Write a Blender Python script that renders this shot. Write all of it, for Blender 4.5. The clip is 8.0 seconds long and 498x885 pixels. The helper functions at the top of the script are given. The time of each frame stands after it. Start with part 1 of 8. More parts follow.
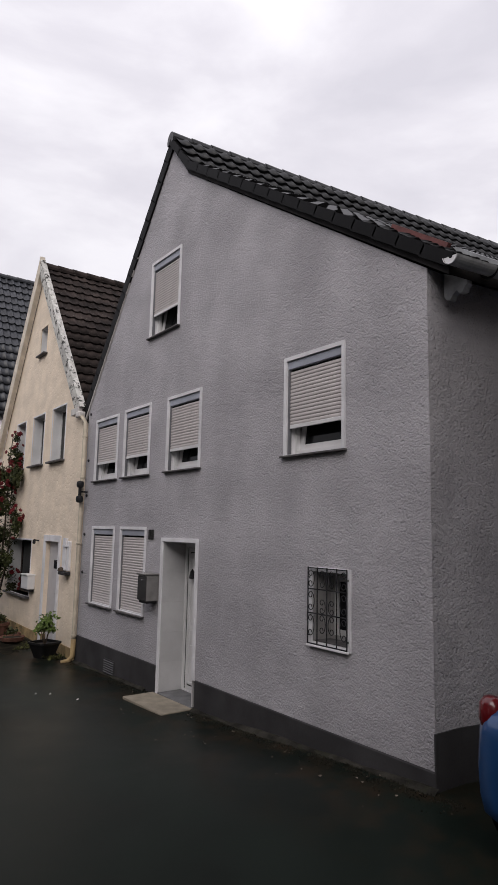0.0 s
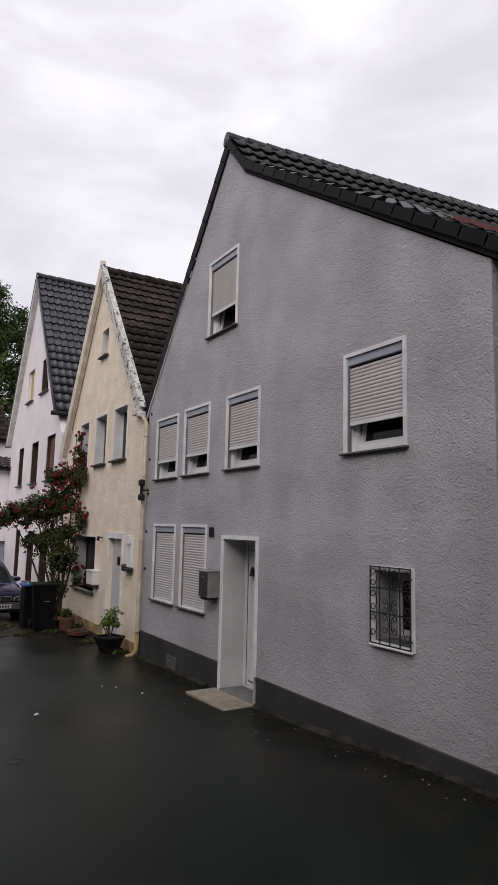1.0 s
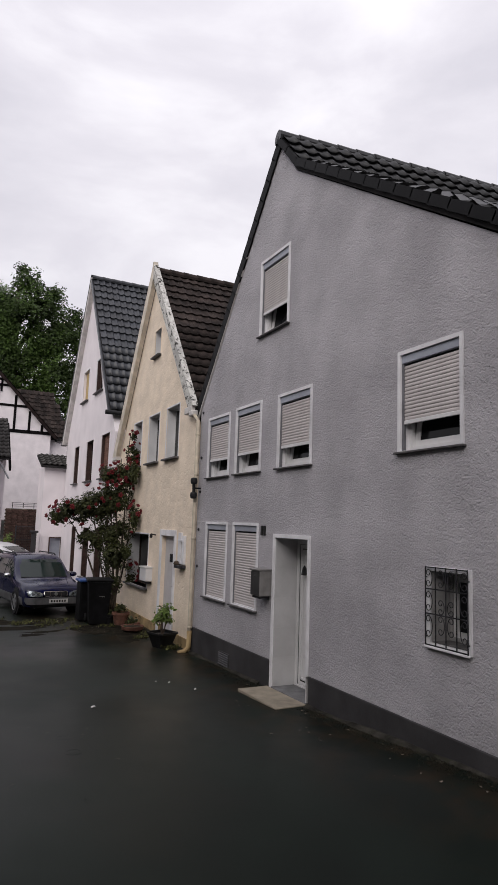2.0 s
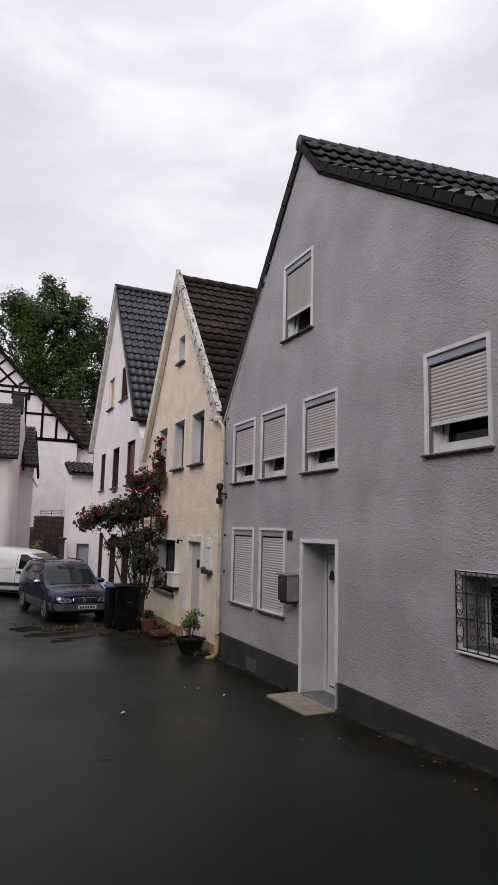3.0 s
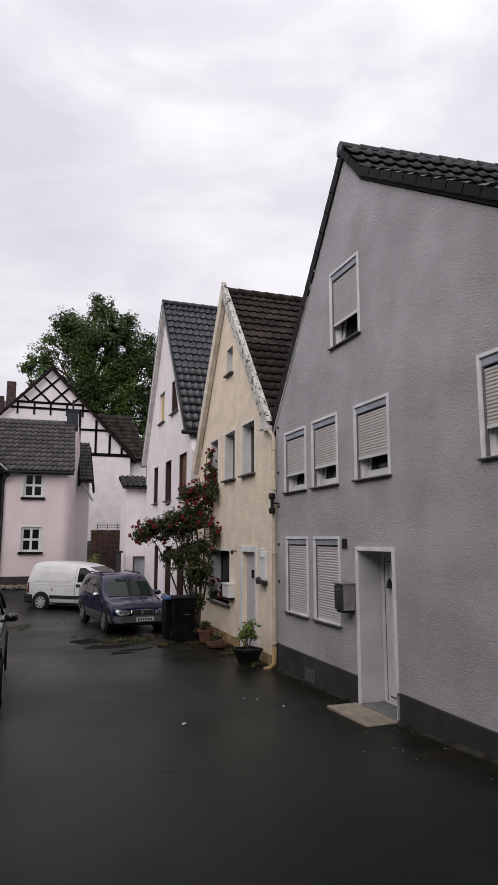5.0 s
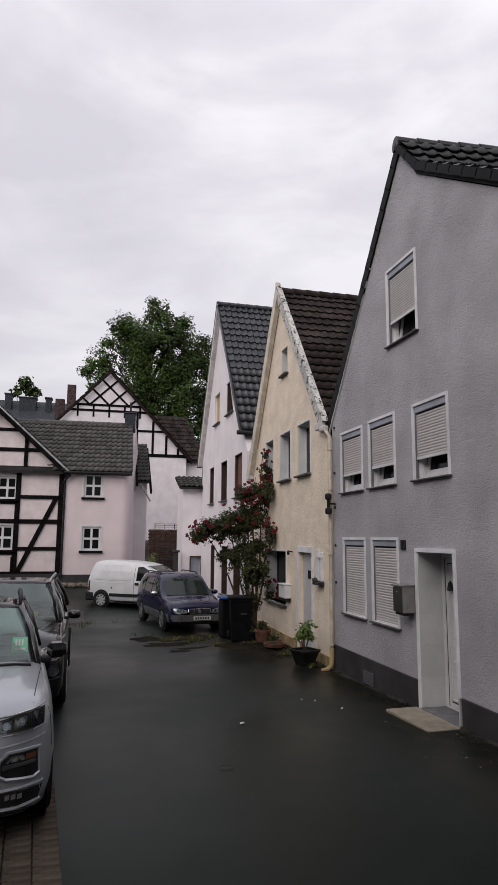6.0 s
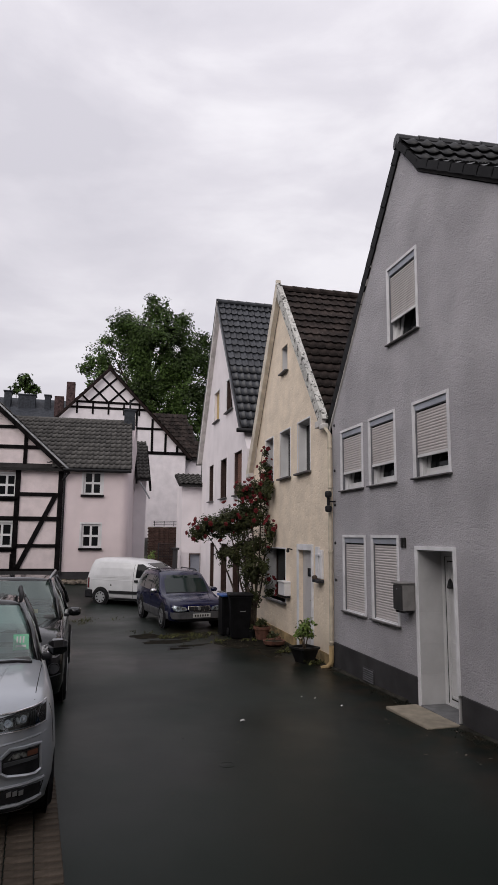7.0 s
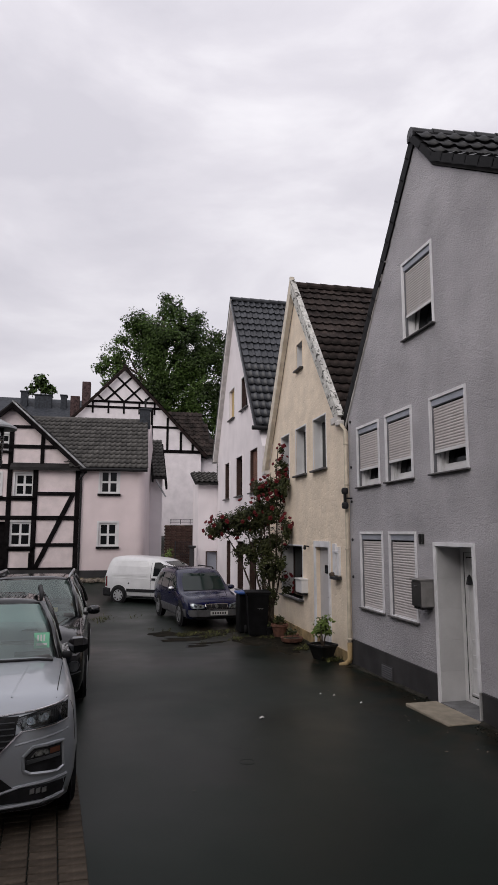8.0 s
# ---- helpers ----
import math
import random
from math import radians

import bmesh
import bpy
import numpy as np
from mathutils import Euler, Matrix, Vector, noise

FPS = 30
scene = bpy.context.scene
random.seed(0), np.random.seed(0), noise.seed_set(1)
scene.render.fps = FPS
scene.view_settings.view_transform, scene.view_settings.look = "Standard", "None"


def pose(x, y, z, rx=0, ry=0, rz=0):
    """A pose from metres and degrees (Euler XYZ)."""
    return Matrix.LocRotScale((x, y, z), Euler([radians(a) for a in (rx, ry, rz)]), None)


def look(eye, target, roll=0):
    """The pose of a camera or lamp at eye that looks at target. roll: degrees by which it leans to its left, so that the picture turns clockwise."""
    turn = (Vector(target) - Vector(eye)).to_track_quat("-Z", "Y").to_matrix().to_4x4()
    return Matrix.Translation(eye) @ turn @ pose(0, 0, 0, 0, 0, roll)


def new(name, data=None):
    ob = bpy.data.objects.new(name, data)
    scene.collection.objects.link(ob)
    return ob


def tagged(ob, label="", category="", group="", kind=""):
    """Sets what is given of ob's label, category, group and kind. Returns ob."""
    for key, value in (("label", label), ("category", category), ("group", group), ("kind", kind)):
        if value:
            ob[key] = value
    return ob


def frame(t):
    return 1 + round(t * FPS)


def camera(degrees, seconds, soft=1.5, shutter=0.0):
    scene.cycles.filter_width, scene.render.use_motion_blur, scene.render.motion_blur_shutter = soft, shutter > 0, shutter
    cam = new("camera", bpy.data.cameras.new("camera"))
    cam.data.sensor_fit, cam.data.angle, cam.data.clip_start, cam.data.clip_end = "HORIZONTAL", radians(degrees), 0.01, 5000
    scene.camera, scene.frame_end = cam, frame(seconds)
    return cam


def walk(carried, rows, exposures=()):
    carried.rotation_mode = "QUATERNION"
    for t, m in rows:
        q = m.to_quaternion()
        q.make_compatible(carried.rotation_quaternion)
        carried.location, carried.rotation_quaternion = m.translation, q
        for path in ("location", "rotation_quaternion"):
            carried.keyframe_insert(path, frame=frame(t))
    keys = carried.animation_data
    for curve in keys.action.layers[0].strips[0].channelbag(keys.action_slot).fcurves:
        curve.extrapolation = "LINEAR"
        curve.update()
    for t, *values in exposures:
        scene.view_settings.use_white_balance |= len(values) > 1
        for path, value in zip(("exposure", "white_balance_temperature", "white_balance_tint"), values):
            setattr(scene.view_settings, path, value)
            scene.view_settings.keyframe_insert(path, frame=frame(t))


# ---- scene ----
cam = camera(42.8, 8.0, 0.7)
PATH = [
    (0, (-4.666, -8.59, 2.375), (-3.5016, -6.9875, 2.6508), 1.21),
    (0.5, (-4.681, -8.585, 2.376), (-3.5824, -6.9364, 2.6501), 1.55),
    (1, (-4.696, -8.579, 2.377), (-3.6797, -6.8769, 2.6416), 1.35),
    (1.5, (-4.71, -8.57, 2.377), (-3.7166, -6.8540, 2.6389), 1.72),
    (2, (-4.723, -8.564, 2.377), (-3.8433, -6.7861, 2.6326), 1.93),
    (2.2, (-4.726, -8.563, 2.378), (-3.8980, -6.7596, 2.6277), 1.84),
    (3.5, (-4.736, -8.553, 2.379), (-3.9351, -6.7421, 2.6606), 1.06),
    (4, (-4.738, -8.552, 2.38), (-3.9450, -6.7383, 2.6659), 0.26),
    (4.5, (-4.741, -8.552, 2.38), (-3.9529, -6.7369, 2.6706), 0.37),
    (5, (-4.747, -8.554, 2.381), (-4.0853, -6.6900, 2.6772), 0.07),
    (5.2, (-4.751, -8.554, 2.381), (-4.1565, -6.6696, 2.6900), 0.04),
    (6.5, (-4.781, -8.549, 2.383), (-4.2893, -6.6321, 2.6723), 0.47),
    (7, (-4.791, -8.546, 2.383), (-4.2896, -6.6315, 2.6718), 0.51),
    (7.5, (-4.799, -8.544, 2.384), (-4.3001, -6.6277, 2.6650), 0.71),
    (8, (-4.807, -8.542, 2.384), (-4.3508, -6.6151, 2.6648), 0.05),
]
walk(cam, [(t, look(eye, target, roll)) for t, eye, target, roll in PATH], ((0.0, -0.05), (1.0, -0.02), (2.0, -0.03), (5.0, -0.03), (6.5, -0.15), (8.0, -0.14)))

# ---- world and light: an overcast afternoon ----
world = bpy.data.worlds.new("overcast_sky")
scene.world = world
world.use_nodes = True
wn, wl = world.node_tree.nodes, world.node_tree.links
wn.clear()
w_out = wn.new("ShaderNodeOutputWorld")
w_bg = wn.new("ShaderNodeBackground")
w_sky = wn.new("ShaderNodeTexSky")
w_sky.sky_type = "NISHITA"
w_sky.sun_disc = False
w_sky.sun_elevation, w_sky.sun_rotation = radians(36.5), radians(223)
w_sky.air_density, w_sky.dust_density = 1.0, 3.0
w_dim = wn.new("ShaderNodeMixRGB")
w_dim.blend_type = "MULTIPLY"
w_dim.inputs[0].default_value = 1.0
w_dim.inputs[2].default_value = (0.10, 0.10, 0.10, 1)
w_co = wn.new("ShaderNodeTexCoord")
w_map = wn.new("ShaderNodeMapping")
w_map.inputs["Scale"].default_value = (1.0, 1.0, 2.6)
w_n1 = wn.new("ShaderNodeTexNoise")
w_n1.inputs["Scale"].default_value = 2.6
w_n1.inputs["Detail"].default_value = 7.0
w_n1.inputs["Roughness"].default_value = 0.52
w_n1.inputs["Distortion"].default_value = 0.25
w_ramp = wn.new("ShaderNodeValToRGB")
w_ramp.color_ramp.elements[0].position, w_ramp.color_ramp.elements[0].color = 0.36, (0.650, 0.628, 0.688, 1)
w_ramp.color_ramp.elements[1].position, w_ramp.color_ramp.elements[1].color = 0.63, (0.885, 0.860, 0.905, 1)
w_mid = w_ramp.color_ramp.elements.new(0.5)
w_mid.color = (0.745, 0.718, 0.775, 1)
w_mix = wn.new("ShaderNodeMixRGB")
w_mix.inputs[0].default_value = 0.93
wl.new(w_co.outputs["Generated"], w_map.inputs[0])
wl.new(w_map.outputs[0], w_n1.inputs["Vector"])
wl.new(w_n1.outputs[0], w_ramp.inputs[0])
wl.new(w_sky.outputs[0], w_dim.inputs[1])
wl.new(w_dim.outputs[0], w_mix.inputs[1])
wl.new(w_ramp.outputs[0], w_mix.inputs[2])
# an overcast sky is brighter overhead than near the horizon
w_sep = wn.new("ShaderNodeSeparateXYZ")
w_rise = wn.new("ShaderNodeMath")
w_rise.operation = "MULTIPLY_ADD"
w_rise.inputs[1].default_value, w_rise.inputs[2].default_value = 0.40, 0.86
w_grad = wn.new("ShaderNodeMixRGB")
w_grad.blend_type = "MULTIPLY"
w_grad.inputs[0].default_value = 1.0
wl.new(w_co.outputs["Generated"], w_sep.inputs[0])
wl.new(w_sep.outputs[2], w_rise.inputs[0])
wl.new(w_mix.outputs[0], w_grad.inputs[1])
wl.new(w_rise.outputs[0], w_grad.inputs[2])
wl.new(w_grad.outputs[0], w_bg.inputs[0])
w_bg.inputs[1].default_value = 1.14
wl.new(w_bg.outputs[0], w_out.inputs[0])

sun_data = bpy.data.lights.new("sun", "SUN")
sun_data.energy, sun_data.angle, sun_data.color = 1.45, radians(50), (1.0, 0.945, 0.90)
sun = new("sun", sun_data)
sun.matrix_basis = look((-10.6, -11.4, 11.5), (0, 0, 0))


# ---- materials ----
def mat(name, col, rough=0.7, metal=0.0, var=0.12, scale=3.0, fine=60.0, bump=0.0, bump_scale=80.0, spec=0.5,
        col2=None, stain=0.0, per_object=0.0, coat=0.0, island=0.0, aniso=None, detail=4.0, pits=False, speck=None):
    """A surface with broad and fine variation, relief and, where asked, stains and a shade of its own for each piece."""
    m = bpy.data.materials.new(name)
    m.use_nodes = True
    nt = m.node_tree
    n, l = nt.nodes, nt.links
    b = n["Principled BSDF"]
    b.inputs["Roughness"].default_value = rough
    b.inputs["Metallic"].default_value = metal
    b.inputs["Specular IOR Level"].default_value = spec
    b.inputs["Coat Weight"].default_value = coat
    co = n.new("ShaderNodeTexCoord")
    mp = n.new("ShaderNodeMapping")
    if aniso:
        mp.inputs["Scale"].default_value = aniso
    l.new(co.outputs["Object"], mp.inputs[0])
    n1 = n.new("ShaderNodeTexNoise")
    n1.inputs["Scale"].default_value, n1.inputs["Detail"].default_value = scale, detail
    n2 = n.new("ShaderNodeTexNoise")
    n2.inputs["Scale"].default_value, n2.inputs["Detail"].default_value = fine, 3.0
    for q in (n1, n2):
        l.new(mp.outputs[0], q.inputs["Vector"])
    c2 = col2 or tuple(c * (1 - 2.2 * var) for c in col)
    ra = n.new("ShaderNodeValToRGB")
    ra.color_ramp.elements[0].position, ra.color_ramp.elements[0].color = 0.36, (*c2, 1)
    ra.color_ramp.elements[1].position, ra.color_ramp.elements[1].color = 0.64, (*[min(1, c * (1 + var * 0.5)) for c in col], 1)
    l.new(n1.outputs[0], ra.inputs[0])
    fm = n.new("ShaderNodeMath")
    fm.operation, fm.use_clamp = "MULTIPLY_ADD", False
    fm.inputs[1].default_value, fm.inputs[2].default_value = 2.0 * var, 1.0 - var
    l.new(n2.outputs[0], fm.inputs[0])
    mul = n.new("ShaderNodeMixRGB")
    mul.blend_type = "MULTIPLY"
    mul.inputs[0].default_value = 1.0
    l.new(ra.outputs[0], mul.inputs[1])
    l.new(fm.outputs[0], mul.inputs[2])
    last = mul.outputs[0]
    if per_object or island:
        src = n.new("ShaderNodeObjectInfo").outputs["Random"] if per_object else n.new("ShaderNodeNewGeometry").outputs["Random Per Island"]
        k = per_object or island
        pm = n.new("ShaderNodeMath")
        pm.operation = "MULTIPLY_ADD"
        pm.inputs[1].default_value, pm.inputs[2].default_value = 2 * k, 1 - k
        l.new(src, pm.inputs[0])
        m2 = n.new("ShaderNodeMixRGB")
        m2.blend_type = "MULTIPLY"
        m2.inputs[0].default_value = 1.0
        l.new(last, m2.inputs[1])
        l.new(pm.outputs[0], m2.inputs[2])
        last = m2.outputs[0]
    if stain:
        n3 = n.new("ShaderNodeTexNoise")
        n3.inputs["Scale"].default_value, n3.inputs["Detail"].default_value = 1.1, 8.0
        mp3 = n.new("ShaderNodeMapping")
        mp3.inputs["Scale"].default_value = (1.0, 1.0, 0.6)
        l.new(co.outputs["Object"], mp3.inputs[0])
        l.new(mp3.outputs[0], n3.inputs["Vector"])
        r3 = n.new("ShaderNodeValToRGB")
        r3.color_ramp.elements[0].position, r3.color_ramp.elements[0].color = 0.5, (1, 1, 1, 1)
        r3.color_ramp.elements[1].position, r3.color_ramp.elements[1].color = 0.75, (1 - stain, 1 - stain, 1 - stain * 0.95, 1)
        l.new(n3.outputs[0], r3.inputs[0])
        m3 = n.new("ShaderNodeMixRGB")
        m3.blend_type = "MULTIPLY"
        m3.inputs[0].default_value = 1.0
        l.new(last, m3.inputs[1])
        l.new(r3.outputs[0], m3.inputs[2])
        last = m3.outputs[0]
    if speck:
        # lichen or grime in sharp-edged spots: (colour, scale, threshold)
        ns = n.new("ShaderNodeTexNoise")
        ns.inputs["Scale"].default_value, ns.inputs["Detail"].default_value, ns.inputs["Roughness"].default_value = speck[1], 6.0, 0.7
        l.new(mp.outputs[0], ns.inputs["Vector"])
        rs = n.new("ShaderNodeValToRGB")
        rs.color_ramp.elements[0].position, rs.color_ramp.elements[0].color = speck[2], (0, 0, 0, 1)
        rs.color_ramp.elements[1].position, rs.color_ramp.elements[1].color = speck[2] + 0.06, (1, 1, 1, 1)
        l.new(ns.outputs[0], rs.inputs[0])
        ms = n.new("ShaderNodeMixRGB")
        ms.inputs[2].default_value = (*speck[0], 1)
        l.new(rs.outputs[0], ms.inputs[0])
        l.new(last, ms.inputs[1])
        last = ms.outputs[0]
    l.new(last, b.inputs["Base Color"])
    if bump:
        n4 = n.new("ShaderNodeTexNoise")
        n4.inputs["Scale"].default_value, n4.inputs["Detail"].default_value = bump_scale, 4.0
        n4.inputs["Roughness"].default_value = 0.68
        l.new(mp.outputs[0], n4.inputs["Vector"])
        bp = n.new("ShaderNodeBump")
        bp.inputs["Strength"].default_value, bp.inputs["Distance"].default_value = min(1.0, bump * 60), max(0.002, bump)
        if pits:
            # a trowelled coat: level grain with short hollows pressed into it
            rp = n.new("ShaderNodeValToRGB")
            rp.color_ramp.elements[0].position, rp.color_ramp.elements[0].color = 0.27, (0, 0, 0, 1)
            rp.color_ramp.elements[1].position, rp.color_ramp.elements[1].color = 0.72, (1, 1, 1, 1)
            rm = rp.color_ramp.elements.new(0.42)
            rm.color = (0.72, 0.72, 0.72, 1)
            n4.inputs["Detail"].default_value, n4.inputs["Roughness"].default_value = 2.5, 0.55
            bp.inputs["Strength"].default_value = 1.0
            l.new(n4.outputs[0], rp.inputs[0])
            # broad trowel waves under the grain
            n5 = n.new("ShaderNodeTexNoise")
            n5.inputs["Scale"].default_value, n5.inputs["Detail"].default_value = bump_scale * 0.27, 3.0
            l.new(mp.outputs[0], n5.inputs["Vector"])
            hs = n.new("ShaderNodeMath")
            hs.operation = "MULTIPLY_ADD"
            hs.inputs[1].default_value = 1.3
            l.new(n5.outputs[0], hs.inputs[0])
            l.new(rp.outputs[0], hs.inputs[2])
            l.new(hs.outputs[0], bp.inputs["Height"])
        else:
            l.new(n4.outputs[0], bp.inputs["Height"])
        l.new(bp.outputs[0], b.inputs["Normal"])
    return m


def glass(name, col=(0.010, 0.011, 0.012), rough=0.04):
    m = bpy.data.materials.new(name)
    m.use_nodes = True
    b = m.node_tree.nodes["Principled BSDF"]
    b.inputs["Base Color"].default_value = (*col, 1)
    b.inputs["Roughness"].default_value = rough
    b.inputs["IOR"].default_value = 1.5
    b.inputs["Specular IOR Level"].default_value = 0.12
    b.inputs["Transmission Weight"].default_value = 0.0
    return m


def clear_glass(name, tint=(0.7, 0.78, 0.76), ior=1.5, sheen=(0.9, 0.9, 0.9)):
    """Thin tinted glass: a see-through pane with a mirror-like coat."""
    m = bpy.data.materials.new(name)
    m.use_nodes = True
    n, l = m.node_tree.nodes, m.node_tree.links
    n.clear()
    out = n.new("ShaderNodeOutputMaterial")
    tr = n.new("ShaderNodeBsdfTransparent")
    tr.inputs[0].default_value = (*tint, 1)
    gl = n.new("ShaderNodeBsdfGlossy")
    gl.inputs["Roughness"].default_value = 0.03
    gl.inputs["Color"].default_value = (*sheen, 1)
    fr = n.new("ShaderNodeFresnel")
    fr.inputs[0].default_value = ior
    mx = n.new("ShaderNodeMixShader")
    l.new(fr.outputs[0], mx.inputs[0])
    l.new(tr.outputs[0], mx.inputs[1])
    l.new(gl.outputs[0], mx.inputs[2])
    l.new(mx.outputs[0], out.inputs[0])
    return m


M_STUCCO = mat("grey_spatter_render", (0.466, 0.450, 0.474), 0.95, var=0.085, scale=1.1, fine=60, bump=0.015, bump_scale=47, stain=0.08, spec=0.15, pits=True)
M_PLINTH = mat("dark_grey_plinth_paint", (0.051, 0.049, 0.051), 0.85, var=0.12, scale=2, bump=0.006, bump_scale=40, stain=0.25, spec=0.18)
M_CREAM = mat("cream_render", (0.84, 0.718, 0.578), 0.92, var=0.05, scale=2.6, fine=24, bump=0.009, bump_scale=13, stain=0.07, spec=0.2, pits=True)
M_CREAMBASE = mat("ochre_plinth_paint", (0.42, 0.30, 0.15), 0.9, var=0.2, scale=3, bump=0.005, stain=0.45)
M_WHITE = mat("white_render", (0.82, 0.765, 0.785), 0.92, var=0.03, scale=1.2, fine=40, bump=0.004, bump_scale=45, stain=0.09, spec=0.2)
M_PINK = mat("pale_pink_render", (0.74, 0.635, 0.64), 0.92, var=0.03, scale=1.0, fine=40, bump=0.003, bump_scale=45, stain=0.06, spec=0.2)
M_INFILL = mat("pale_infill_plaster", (0.76, 0.66, 0.66), 0.92, var=0.06, scale=2.0, fine=30, bump=0.006, bump_scale=25, stain=0.1, spec=0.2)
M_INFILLW = mat("white_infill_plaster", (0.82, 0.765, 0.785), 0.92, var=0.05, scale=2.0, fine=30, bump=0.004, bump_scale=25, stain=0.1, spec=0.2)
M_TIMBER = mat("black_timber", (0.010, 0.0085, 0.009), 0.85, var=0.3, scale=5, fine=90, bump=0.006, bump_scale=60, spec=0.06)
M_TIMBERB = mat("brown_timber", (0.020, 0.011, 0.010), 0.8, var=0.3, scale=5, fine=90, bump=0.006, bump_scale=60, spec=0.18)
M_UPVC = mat("white_window_plastic", (0.70, 0.695, 0.70), 0.4, var=0.05, scale=2, fine=20, stain=0.1)
M_SURROUND = mat("white_surround_paint", (0.77, 0.765, 0.785), 0.8, var=0.06, scale=4, fine=60, bump=0.003, bump_scale=90, stain=0.22, spec=0.25)
M_SLAT = mat("beige_shutter_plastic", (0.545, 0.505, 0.50), 0.5, var=0.05, scale=2, fine=30, stain=0.12, per_object=0.035, spec=0.25)
M_BOX = mat("grey_shutter_box", (0.34, 0.36, 0.42), 0.45, var=0.08, scale=2, fine=20, stain=0.15)
M_DULLWHITE = mat("dull_white_plastic", (0.38, 0.37, 0.365), 0.6, var=0.12, scale=5, fine=30, stain=0.35)
M_RAIL = mat("grey_guide_rail", (0.16, 0.16, 0.175), 0.5, var=0.1, scale=4, stain=0.2)
# near-black colour that stands in for the shade of an unlit room
M_ROOMSHADE = mat("painted_room_shade", (0.02, 0.02, 0.022), 0.9, var=0.3, scale=2, spec=0.18)
M_SILL = mat("grey_stone_sill", (0.13, 0.125, 0.125), 0.6, var=0.2, scale=8, fine=120, bump=0.002, stain=0.3, spec=0.18)
M_GLASS = glass("window_glass")
M_IRON = mat("painted_iron", (0.05, 0.05, 0.055), 0.55, metal=0.3, var=0.3, scale=20, bump=0.002, spec=0.18)
M_TILE = mat("black_engobed_tile", (0.015, 0.015, 0.0165), 0.42, var=0.25, scale=3, fine=60, bump=0.003, bump_scale=50, per_object=0.30, stain=0.25, spec=0.35)
M_TILE_J = mat("black_engobed_tile_joined", (0.015, 0.015, 0.0165), 0.42, var=0.25, scale=3, fine=60, bump=0.003, bump_scale=50, island=0.30, spec=0.35)
M_TILEB = mat("weathered_brown_tile", (0.040, 0.030, 0.027), 0.9, var=0.3, scale=2.5, fine=35, bump=0.008, bump_scale=30, per_object=0.25, stain=0.4, spec=0.18, speck=((0.11, 0.10, 0.085), 16.0, 0.61))
M_TILEB_J = mat("weathered_brown_tile_joined", (0.040, 0.030, 0.027), 0.9, var=0.3, scale=2.5, fine=35, bump=0.008, bump_scale=30, island=0.25, stain=0.4, spec=0.18, speck=((0.11, 0.10, 0.085), 16.0, 0.61))
M_TILES = mat("blue_grey_tile", (0.036, 0.039, 0.046), 0.36, var=0.2, scale=3, fine=60, bump=0.003, bump_scale=50, per_object=0.2, stain=0.2, spec=0.45)
M_TILES_J = mat("blue_grey_tile_joined", (0.036, 0.039, 0.046), 0.36, var=0.2, scale=3, fine=60, bump=0.003, bump_scale=50, island=0.2, stain=0.2, spec=0.45)
M_TILEG = mat("grey_brown_pantile", (0.098, 0.093, 0.088), 0.7, var=0.3, scale=2, fine=35, bump=0.006, bump_scale=30, per_object=0.3, stain=0.4, spec=0.3, speck=((0.20, 0.19, 0.17), 14.0, 0.62))
M_TILEG_J = mat("grey_brown_pantile_joined", (0.098, 0.093, 0.088), 0.7, var=0.3, scale=2, fine=35, bump=0.006, bump_scale=30, island=0.3, stain=0.4, spec=0.3, speck=((0.20, 0.19, 0.17), 14.0, 0.62))
M_VERGE = mat("black_verge_tile", (0.010, 0.010, 0.011), 0.6, var=0.25, scale=3, fine=60, bump=0.003, bump_scale=50, per_object=0.2, stain=0.2, spec=0.12)
M_UNDER = mat("roof_underlay", (0.03, 0.028, 0.028), 0.9, var=0.2, spec=0.18)
M_ZINC = mat("weathered_zinc", (0.38, 0.39, 0.40), 0.5, metal=0.2, var=0.15, scale=5, fine=40, stain=0.3)
M_CREAMPIPE = mat("cream_painted_pipe", (0.62, 0.54, 0.42), 0.6, var=0.1, scale=6, stain=0.3)
M_BARGE = mat("worn_white_bargeboard", (0.62, 0.59, 0.57), 0.85, var=0.10, scale=5, fine=50, stain=0.3)
M_MOSSY = mat("lichened_cement_verge", (0.62, 0.61, 0.58), 0.95, var=0.12, scale=9, fine=70, col2=(0.46, 0.45, 0.42), stain=0.35, spec=0.25, speck=((0.045, 0.043, 0.04), 7.0, 0.53))
M_CREAMTRIM = mat("cream_bargeboard", (0.70, 0.63, 0.53), 0.8, var=0.1, scale=4, stain=0.35, spec=0.25)
M_RUBBER = mat("tyre_rubber", (0.018, 0.018, 0.019), 0.85, var=0.25, scale=12, spec=0.18)
M_BLACKPL = mat("black_plastic", (0.022, 0.022, 0.024), 0.55, var=0.2, scale=8, spec=0.18)
M_GREYPL = mat("grey_cladding", (0.065, 0.068, 0.072), 0.5, var=0.12, scale=5)
M_CHROME = mat("chrome", (0.75, 0.75, 0.77), 0.15, metal=1.0, var=0.03)
# for the unseen added houses: dark, so that they bounce little light
M_FARWALL = mat("grey_brown_render", (0.22, 0.20, 0.18), 0.92, var=0.08, scale=1.2, fine=40, bump=0.004, bump_scale=45, stain=0.2, spec=0.2)
M_DOORSTONE = mat("grey_door_stone", (0.16, 0.16, 0.165), 0.8, var=0.15, scale=6, bump=0.002, stain=0.3)
M_RIM = mat("silver_wheel_paint", (0.42, 0.43, 0.44), 0.4, metal=0.25, var=0.1)
M_RIMDULL = mat("dull_wheel_paint", (0.20, 0.205, 0.21), 0.5, metal=0.2, var=0.15)
